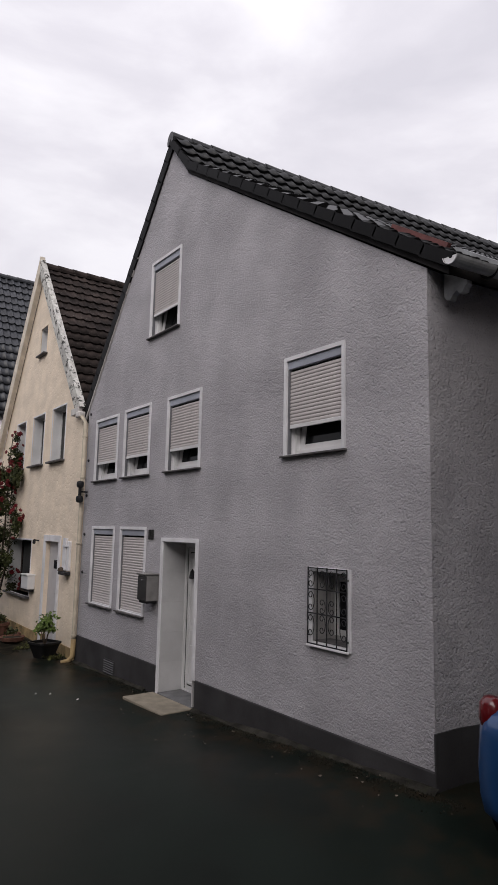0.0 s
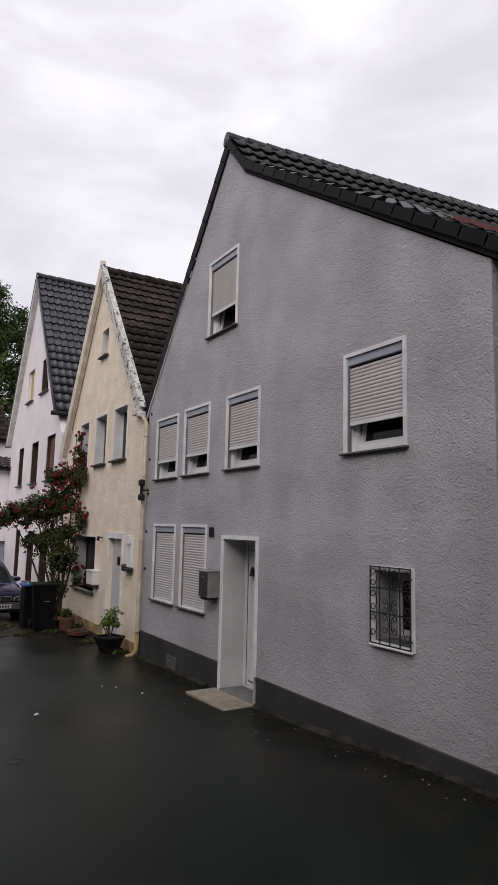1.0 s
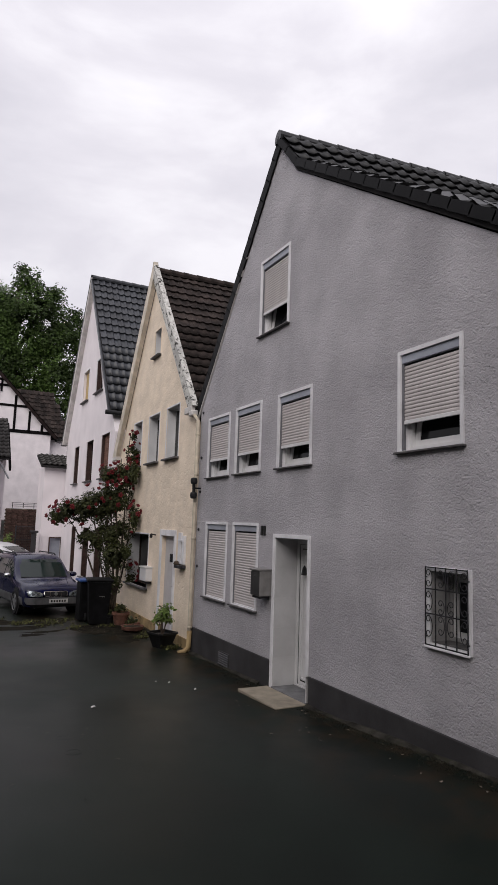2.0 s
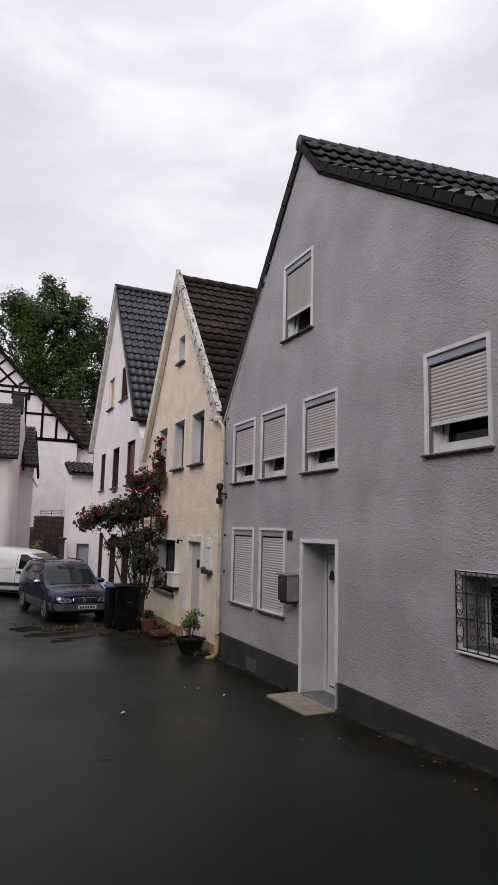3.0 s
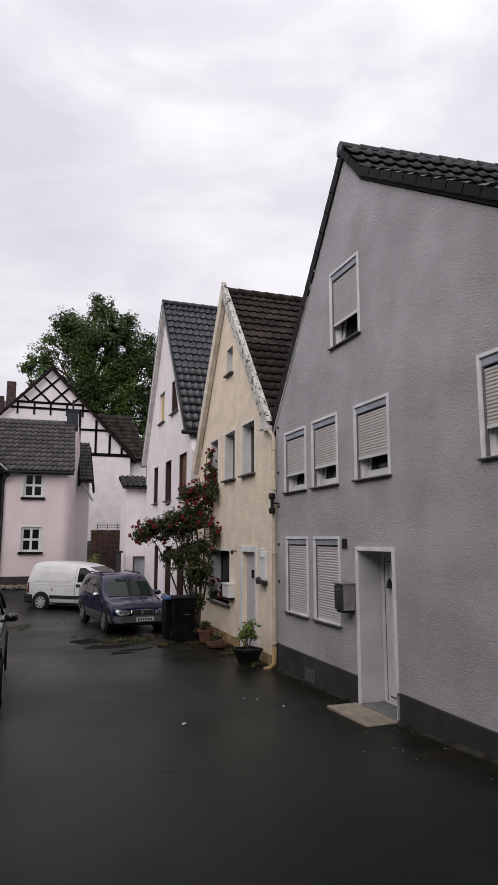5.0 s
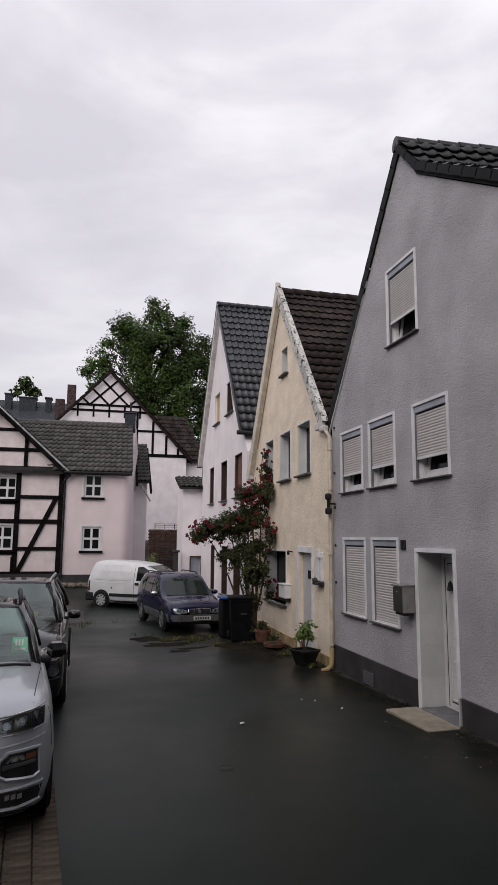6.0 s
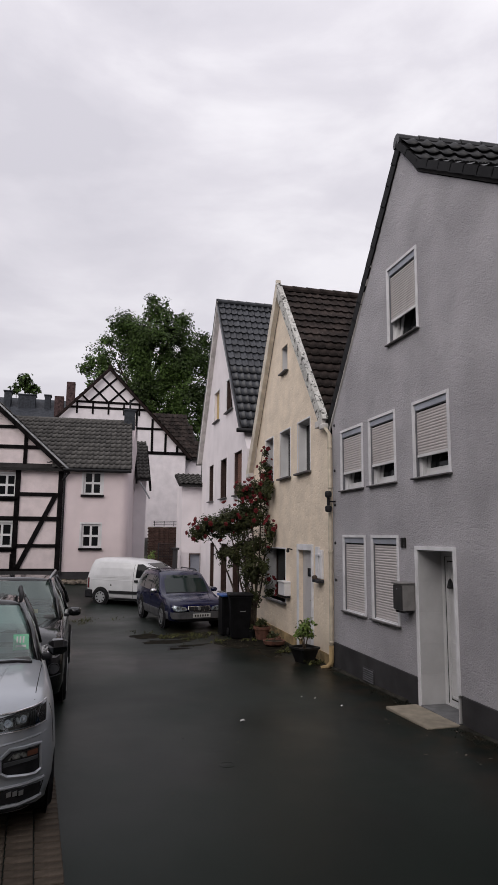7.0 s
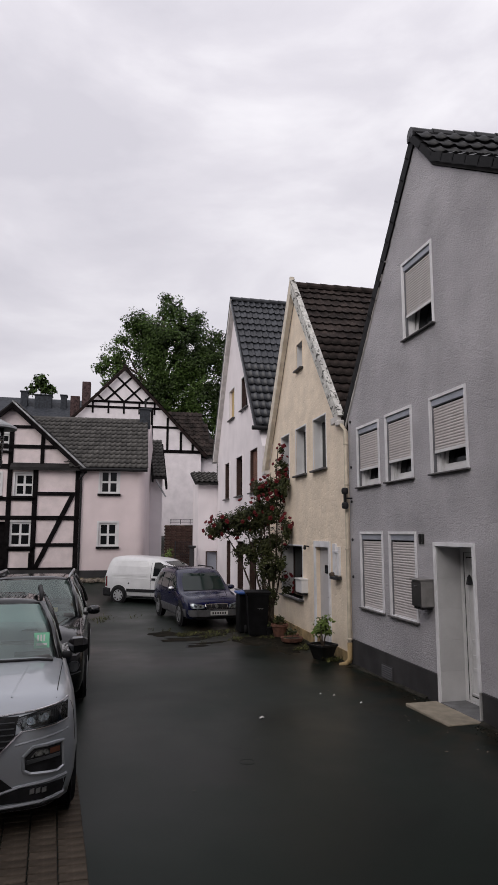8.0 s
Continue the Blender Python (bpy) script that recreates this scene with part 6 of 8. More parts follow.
# ---- weeds along the verge, fallen leaves and scraps ----
def weeds():
    rng = random.Random(21)
    verts, faces = [], []
    spots = [(-2.45, 8.6, 0.40, 90, 0.10), (-1.95, 7.9, 0.40, 80, 0.10), (-1.75, 8.3, 0.5, 80, 0.10), (-2.9, 9.6, 0.4, 40, 0.06), (-1.4, 7.0, 0.25, 45, 0.07), (-0.75, 6.7, 0.2, 60, 0.09),
             (-0.25, 5.1, 0.25, 60, 0.10), (-0.18, 3.6, 0.12, 60, 0.12), (-4.6, 12.4, 0.7, 140, 0.10), (-1.6, 6.9, 0.5, 60, 0.08), (-0.5, 4.9, 0.12, 40, 0.1)]
    for x, y, s, n, hgt in spots:
        tufts = [(rng.gauss(x, s * 0.6), rng.gauss(y, s * 0.5)) for _ in range(7)]
        for _ in range(n):
            tx, ty = rng.choice(tufts)
            px, py = rng.gauss(tx, s * 0.2), rng.gauss(ty, s * 0.35)
            z = ground_z(px, py)
            a = rng.uniform(0, 6.28)
            ln, w = hgt * rng.uniform(0.3, 1.15), 0.005 + 0.007 * rng.random()
            dx, dy = math.cos(a), math.sin(a)
            k = len(verts)
            verts += [(px - dy * w, py + dx * w, z), (px + dy * w, py - dx * w, z), (px + dx * ln * 0.5 + dy * w, py + dy * ln * 0.5 - dx * w, z + ln * 0.6), (px + dx * ln, py + dy * ln, z + ln * 0.35), (px + dx * ln * 0.5 - dy * w, py + dy * ln * 0.5 + dx * w, z + ln * 0.6)]
            faces += [(k, k + 1, k + 2, k + 4), (k + 4, k + 2, k + 3)]
    me = bpy.data.meshes.new("weeds")
    me.from_pydata(verts, [], faces)
    me.materials.append(M_GRASS)
    tagged(new("weeds", me), "yellow-green weeds growing along the lane's edge", "weeds", kind="stuff")
    # fallen petals and dry leaves
    verts, faces = [], []
    for i in range(300):
        t = rng.random()
        if t < 0.5:
            px, py = rng.gauss(-1.3, 0.6), rng.gauss(6.9, 0.9)
        elif t < 0.7:
            px, py = -abs(rng.gauss(0, 0.4)) - 0.05, rng.uniform(-5, 5)
        else:
            px, py = rng.uniform(-4.5, -0.3), rng.uniform(-3, 8)
        if px > -0.05:
            continue
        z = ground_z(px, py) + 0.008
        a, s = rng.uniform(0, 6.28), rng.uniform(0.008, 0.024)
        dx, dy = math.cos(a) * s, math.sin(a) * s
        k = len(verts)
        verts += [(px - dx, py - dy, z), (px + dy * 0.6, py - dx * 0.6, z + 0.006), (px + dx, py + dy, z), (px - dy * 0.6, py + dx * 0.6, z + 0.004)]
        faces.append((k, k + 1, k + 2, k + 3))
    me = bpy.data.meshes.new("fallen_petals")
    me.from_pydata(verts, [], faces)
    me.materials.append(mat("dry_petal", (0.17, 0.14, 0.11), 0.9, var=0.2, island=0.6))
    tagged(new("fallen_petals", me), "pale fallen petals and dry leaves on the asphalt", "leaf litter", kind="stuff")
    # scraps of white paper
    for x, y, s in ((-2.652, -0.163, 0.032), (-1.303, 0.767, 0.016), (-1.089, 0.26, 0.018), (-1.476, 0.877, 0.014)):
        bm = bmesh.new()
        z = ground_z(x, y) + 0.012
        vs = [bm.verts.new((x + s * a, y + s * b, z + c)) for a, b, c in ((-1, -0.7, 0), (0.2, -1, 0.012), (1, -0.3, 0.002), (0.7, 0.8, 0.014), (-0.6, 1, 0.0))]
        f = bm.faces.new(vs)
        o = bmesh.ops.extrude_face_region(bm, geom=[f])
        bmesh.ops.translate(bm, vec=(0, 0, -0.006), verts=[q for q in o["geom"] if isinstance(q, bmesh.types.BMVert)])
        tagged(link("paper_scrap", bm, M_PAPER), "small white paper scrap on the wet asphalt", "litter", "paper scraps")
    # flat iron covers in the lane
    for x, y, r in ((-3.19, -1.64, 0.085), (-3.2, -1.16, 0.08), (-3.96, -2.79, 0.045)):
        tagged(link("valve_cover", lathe([(r, -0.02), (r, -0.003), (r * 0.86, -0.0025), (r * 0.84, -0.005), (r * 0.5, -0.004), (0.01, -0.0035)], 18, (x, y, ground_z(x, y) + 0.003)), M_ASPHALT), "small round iron valve cover in the asphalt", "cover", "valve covers")


weeds()


def soil_patch(cx, cy, rx, ry, seed):
    """A ragged flat spread of dark soil and silt lying on the asphalt."""
    bm = bmesh.new()
    mid = bm.verts.new((cx, cy, ground_z(cx, cy) + 0.010))
    rings = []
    for q, lift in ((0.35, 0.010), (0.7, 0.009), (1.0, 0.002)):
        ring = []
        for j in range(40):
            a = 2 * math.pi * j / 40
            k = q * (0.85 + 0.55 * noise.noise((math.cos(a) * 1.6 + seed, math.sin(a) * 1.6, seed * 0.7)) + 0.25 * noise.noise((math.cos(a) * 5.0, math.sin(a) * 5.0, seed)))
            x, y = cx + rx * k * math.cos(a), cy + ry * k * math.sin(a)
            ring.append(bm.verts.new((x, y, ground_z(x, y) + lift)))
        rings.append(ring)
    for j in range(40):
        i = (j + 1) % 40
        bm.faces.new((mid, rings[0][j], rings[0][i]))
        for r0, r1 in zip(rings, rings[1:]):
            bm.faces.new((r0[j], r1[j], r1[i], r0[i]))
    tagged(link("ground", bm, M_SOIL, smooth=True), "dark damp soil and silt spread over the lane's edge", "ground", kind="structure")


for cx, cy, rx, ry, seed in ((-1.75, 8.5, 1.05, 0.75, 1), (-2.55, 7.7, 0.75, 0.42, 2), (-2.15, 6.7, 0.50, 0.22, 3), (-0.95, 6.5, 0.65, 0.85, 4), (-0.65, 5.2, 0.42, 0.75, 5), (-2.9, 8.9, 0.45, 0.5, 6)):
    soil_patch(cx, cy, rx, ry, seed)


def drain_cover():
    x, y = -2.5, 6.15
    d = empty("drain_cover", Matrix.Translation((x, y, ground_z(x, y))) @ Matrix.Rotation(radians(-12), 4, "Z"), "dark iron drain cover set in the asphalt", "drain cover")
    part("frame", plate([(-0.27, -0.19), (0.27, -0.19), (0.27, 0.19), (-0.27, 0.19)], 0.03, [(-0.23, 0.23, -0.15, 0.15)]), M_IRON, d)
    d.matrix_basis = d.matrix_basis @ Matrix.Translation((0, 0, 0.010)) @ Matrix.Rotation(radians(-90), 4, "X")
    part("lid", boxed(-0.225, 0.225, 0.004, 0.03, -0.145, 0.145, 0.003), M_SOIL, d, "soil-covered iron lid")


drain_cover()


def moss_line():
    """Dirt, gravel and moss gathered along the foot of the grey and cream houses."""
    rng = random.Random(63)
    verts, faces = [], []
    for _ in range(5200):
        y = rng.uniform(-5.3, 8.0)
        x = -0.03 - abs(rng.gauss(0, 0.10)) - (0.12 if rng.random() < 0.12 else 0)
        if -1.1 < y < 0.06 and x > -0.56:
            continue
        z = ground_z(x, y)
        a, s = rng.uniform(0, 6.28), rng.uniform(0.003, 0.013)
        dx, dy, hh = math.cos(a) * s, math.sin(a) * s, s * rng.uniform(0.3, 0.7)
        k = len(verts)
        verts += [(x - dx, y - dy, z), (x + dy * 0.8, y - dx * 0.8, z), (x + dx, y + dy, z), (x - dy * 0.8, y + dx * 0.8, z), (x + dx * 0.1, y, z + hh + 0.006)]
        faces += [(k, k + 1, k + 4), (k + 1, k + 2, k + 4), (k + 2, k + 3, k + 4), (k + 3, k, k + 4)]
    me = bpy.data.meshes.new("moss_and_grit")
    me.from_pydata(verts, [], faces)
    me.materials.append(M_MOSS)
    tagged(new("moss_and_grit", me), "dark moss and grit along the foot of the walls", "moss", kind="stuff")


moss_line()


# ---- cars ----
from mathutils.bvhtree import BVHTree


def car_shell(stations, crown=0.03):
    """A closed body skin from stations (x, half width, sill height, shoulder height), front first."""
    bm = bmesh.new()
    rings = []
    for x, w, b, t in stations:
        hgt = t - b
        half = [(0.0, b), (w * 0.82, b), (w * 0.95, b + 0.06 * hgt), (w * 0.99, b + 0.22 * hgt), (w * 1.0, b + 0.45 * hgt), (w * 0.985, b + 0.66 * hgt), (w * 0.97, b + 0.82 * hgt),
                (w * 0.93, b + 0.94 * hgt), (w * 0.86, t), (w * 0.62, t + crown * 0.7), (w * 0.3, t + crown * 0.95), (0.0, t + crown)]
        ring = [(x, y, z) for y, z in half] + [(x, -y, z) for y, z in half[-2:0:-1]]
        rings.append([bm.verts.new(p) for p in ring])
    n = len(rings[0])
    for r0, r1 in zip(rings, rings[1:]):
        for j in range(n):
            bm.faces.new((r0[j], r0[(j + 1) % n], r1[(j + 1) % n], r1[j]))
    bm.faces.new(rings[0][::-1])
    bm.faces.new(rings[-1])
    bmesh.ops.recalc_face_normals(bm, faces=bm.faces)
    return bm


def cabin(xb0, xr0, xr1, xb1, zb, zr, wb, wr, zb1=None):
    """Corner points of a cabin: the two base rings and roof rings, with a slightly bowed outline."""
    zb1 = zb1 or zb
    base = [(xb0 + 0.10, 0.0, zb), (xb0, wb * 0.55, zb), (xb0 - 0.16, wb * 0.93, zb), (xb0 - 0.34, wb, zb), ((xb0 + xb1) / 2, wb, (zb + zb1) / 2), (xb1 + 0.15, wb * 0.97, zb1), (xb1, wb * 0.8, zb1), (xb1 - 0.04, 0.0, zb1)]
    roof = [(xr0 + 0.06, 0.0, zr), (xr0, wr * 0.6, zr - 0.005), (xr0 - 0.08, wr * 0.95, zr - 0.02), (xr0 - 0.22, wr, zr - 0.03), ((xr0 + xr1) / 2, wr, zr - 0.02), (xr1 + 0.12, wr * 0.97, zr - 0.05), (xr1, wr * 0.8, zr - 0.05), (xr1 - 0.04, 0.0, zr - 0.05)]
    return base, roof


def mirror_ring(half):
    return list(half) + [(x, -y, z) for x, y, z in half[-2:0:-1]]


def on_skin(tree, outline, view, offset=0.008, cuts=3, thick=0.012, mirror=False):
    """A panel that lies on the skin. outline: (y, z) seen from the front or back, (x, z) seen from the side, (x, y) from above."""
    bm = bmesh.new()
    sgn = -1 if mirror else 1

    def full(a, b):
        if view == "front":
            return Vector((3.0, sgn * a, b)), Vector((-1, 0, 0))
        if view == "back":
            return Vector((-9.0, sgn * a, b)), Vector((1, 0, 0))
        if view == "side":
            return Vector((a, sgn * 4.0, b)), Vector((0, -sgn, 0))
        return Vector((a, sgn * b, 5.0)), Vector((0, 0, -1))

    vs = [bm.verts.new((a, b, 0)) for a, b in outline]
    es = [bm.edges.new((vs[i], vs[(i + 1) % len(vs)])) for i in range(len(vs))]
    bmesh.ops.triangle_fill(bm, use_beauty=True, edges=es)
    for _ in range(cuts):
        longest = [e for e in bm.edges if e.calc_length() > 0.09]
        if longest:
            bmesh.ops.subdivide_edges(bm, edges=longest, cuts=1)
            bmesh.ops.triangulate(bm, faces=bm.faces[:])
    for v in bm.verts:
        o, d = full(v.co.x, v.co.y)
        hit, nrm, _, dist = tree.ray_cast(o, d)
        v.co = hit - d * offset if hit is not None else o + d * 3.9
    out = bmesh.ops.extrude_face_region(bm, geom=bm.faces[:])
    dd = full(0, 0)[1]
    bmesh.ops.translate(bm, vec=-dd * thick, verts=[q for q in out["geom"] if isinstance(q, bmesh.types.BMVert)])
    bmesh.ops.recalc_face_normals(bm, faces=bm.faces)
    return bm


def skin_strip(tree, line, view, radius=0.008, lift=0.004, mirror=False, closed=False):
    """A rounded bead that follows a line over the skin."""
    sgn = -1 if mirror else 1
    dense = []
    ring = list(line) + ([line[0]] if closed else [])
    for (a, b), (c, d) in zip(ring, ring[1:]):
        k = max(1, int(math.hypot(c - a, d - b) / 0.05))
        dense += [(a + (c - a) * i / k, b + (d - b) * i / k) for i in range(k)]
    dense.append(ring[-1])
    pts = []
    for a, b in dense:
        o, d = {"front": (Vector((3.0, sgn * a, b)), Vector((-1, 0, 0))), "side": (Vector((a, sgn * 4.0, b)), Vector((0, -sgn, 0))), "top": (Vector((a, sgn * b, 5.0)), Vector((0, 0, -1)))}[view]
        hit = tree.ray_cast(o, d)[0]
        if hit is not None:
            pts.append(hit - d * lift)
    return tube(pts, radius, 6)


def wheel(parent, x, y, r, width, rim_mat, spokes=5):
    """Tyre and spoked rim; y is the outer face, its sign the side."""
    s = 1 if y > 0 else -1
    t = part("wheel", lathe([(r * 0.62, 0.0), (r * 0.93, 0.0), (r, -s * 0.03), (r, -s * (width - 0.03)), (r * 0.93, -s * width), (r * 0.62, -s * width)], 28, (x, y, r), axis="y", capped=False), M_RUBBER, parent, smooth=False)
    part("rim_dish", lathe([(r * 0.66, -s * 0.004), (r * 0.64, -s * 0.012), (r * 0.58, -s * 0.018), (0.03, -s * 0.017)], 24, (x, y, r), axis="y", capped=False), M_BLACKPL, t)
    part("rim_lip", tube([(x + r * 0.64 * math.cos(k), y - s * 0.004, r + r * 0.64 * math.sin(k)) for k in [2 * math.pi * j / 24 for j in range(25)]], 0.012, 6, False), rim_mat, t)
    for i in range(spokes):
        k = 2 * math.pi * i / spokes + 0.3
        dx, dz = math.cos(k), math.sin(k)
        bm = bmesh.new()
        for q, wd, dp in ((0.05, 0.045, 0.004), (r * 0.63, 0.03, 0.002)):
            for side in (-1, 1):
                for dep in (0.0, 0.010):
                    bm.verts.new((x + dx * q - dz * side * wd, y - s * (dp + dep), r + dz * q + dx * side * wd))
        bm.verts.ensure_lookup_table()
        for f in ((0, 2, 6, 4), (1, 3, 7, 5), (0, 1, 5, 4), (2, 3, 7, 6), (0, 1, 3, 2), (4, 5, 7, 6)):
            bm.faces.new([bm.verts[j] for j in f])
        part("spoke", bm, rim_mat, t)
    part("hub", lathe([(0.06, -s * 0.012), (0.05, -s * 0.005), (0.01, -s * 0.004)], 14, (x, y, r), axis="y"), rim_mat, t)
    return t


def car(m, label, paint, stations, cab, wheels, rim_mat=M_RIM, roof_paint=None, arch_mat=M_BLACKPL, crown=0.03, glass_mat=M_CARGLASS, pillar=0.035):
    """A car whose origin lies on the ground below the nose, +x ahead, +y to its left."""
    c = empty("car", m, label, "car", "parked cars")
    shell = car_shell(stations, crown)
    tree = BVHTree.FromBMesh(shell)
    body = part("body", shell, paint, c, smooth=True)
    base, roof = cabin(*cab)
    b2, r2 = mirror_ring(base), mirror_ring(roof)
    n = len(b2)
    gl = bmesh.new()
    vb = [gl.verts.new((x, y, z - 0.03)) for x, y, z in b2]
    vm = [gl.verts.new((0.5 * (p[0] + q[0]), 0.515 * (p[1] + q[1]), 0.5 * (p[2] + q[2]) + 0.01)) for p, q in zip(b2, r2)]
    vr = [gl.verts.new(p) for p in r2]
    for j in range(n):
        k = (j + 1) % n
        gl.faces.new((vb[j], vb[k], vm[k], vm[j]))
        gl.faces.new((vm[j], vm[k], vr[k], vr[j]))
    part("glazing", gl, glass_mat, c, smooth=True)
    # roof skin
    rf = bmesh.new()
    lo = [rf.verts.new((x, y * 1.02, z - 0.012)) for x, y, z in r2]
    mi = [rf.verts.new((x, y * 1.0, z + 0.012)) for x, y, z in r2]
    cx = sum(p[0] for p in r2) / n
    hi = [rf.verts.new((cx + (x - cx) * 0.8, y * 0.72, z + 0.045)) for x, y, z in r2]
    for j in range(n):
        k = (j + 1) % n
        rf.faces.new((lo[j], lo[k], mi[k], mi[j]))
        rf.faces.new((mi[j], mi[k], hi[k], hi[j]))
    rf.faces.new(hi)
    part("roof", rf, roof_paint or paint, c, smooth=True)
    # pillars at the windscreen's and rear window's edges and between the doors
    for idx, wdt in ((2, pillar), (4, pillar * 0.9), (5, pillar * 1.6)):
        for s in (1, -1):
            p, q = Vector(base[idx]), Vector(roof[idx])
            mid = (p + q) / 2 + Vector((0, 0.015 * abs(p.y + q.y), 0.01))
            pts = [Vector((v.x, v.y * s, v.z)) for v in (p + Vector((0, 0, -0.02)), mid, q)]
            part("pillar", tube(pts, wdt, 8), roof_paint or paint, c, smooth=True)
    # interior
    xm = (cab[0] + cab[3]) / 2
    for s in (-1, 1):
        for xs in (xm + 0.45, xm - 0.45):
            part("seat", boxed(xs - 0.12, xs + 0.12, s * 0.38 - 0.22, s * 0.38 + 0.22, cab[4] - 0.25, cab[5] - 0.44, 0.03), M_SEAT, c)
    part("dashboard", boxed(cab[0] - 0.45, cab[0] - 0.12, -cab[6] * 0.85, cab[6] * 0.85, cab[4] - 0.04, cab[4] + 0.05, 0.03), M_SEAT, c)
    for xw, yw, r in wheels:
        for s in (1, -1):
            part("wheel_arch", lathe([(r * 1.16, 0.0), (r * 1.16, s * 0.004), (r * 1.13, s * 0.008), (0.05, s * 0.008)], 28, (xw, s * (yw - 0.012), r * 1.02), axis="y"), arch_mat, c)
            wheel(c, xw, s * (yw + 0.032), r, 0.2, rim_mat)
    return c, tree


def door_mirror(c, x, y, z, paint, s=1, size=1.0):
    bm = lathe([(0.02, 0.0), (0.075, 0.03), (0.088, 0.10), (0.08, 0.18), (0.05, 0.22)], 12, (0, 0, 0), axis="y")
    bmesh.ops.scale(bm, vec=(1.1 * size, s * size, 0.92 * size), verts=bm.verts)
    bmesh.ops.translate(bm, vec=(x, y, z), verts=bm.verts)
    mr = part("mirror", bm, paint, c, smooth=True)
    part("mirror_arm", boxed(x - 0.05, x + 0.04, y - 0.06 if s > 0 else y - 0.02, y + 0.02 if s > 0 else y + 0.06, z - 0.07, z - 0.03, 0.01), M_BLACKPL, c)
    return mr


def facing(x, y, heading, z=None):
    """The pose of a car whose nose is at x, y and points towards heading, in degrees from +x."""
    return Matrix.Translation((x, y, ground_z(x, y) if z is None else z)) @ Matrix.Rotation(radians(heading), 4, "Z")


def plate_bars(c, tree_or_x, y0, y1, z0, z1, x):
    p = part("number_plate", boxed(x, x + 0.012, y0, y1, z0, z1, 0.003), M_PLATE, c, "white plate with plain dark bars")
    w = y1 - y0
    for k in range(6):
        part("bar", boxed(x + 0.012, x + 0.015, y0 + w * (0.10 + 0.14 * k), y0 + w * (0.18 + 0.14 * k), z0 + 0.025, z1 - 0.025), M_INK, p)


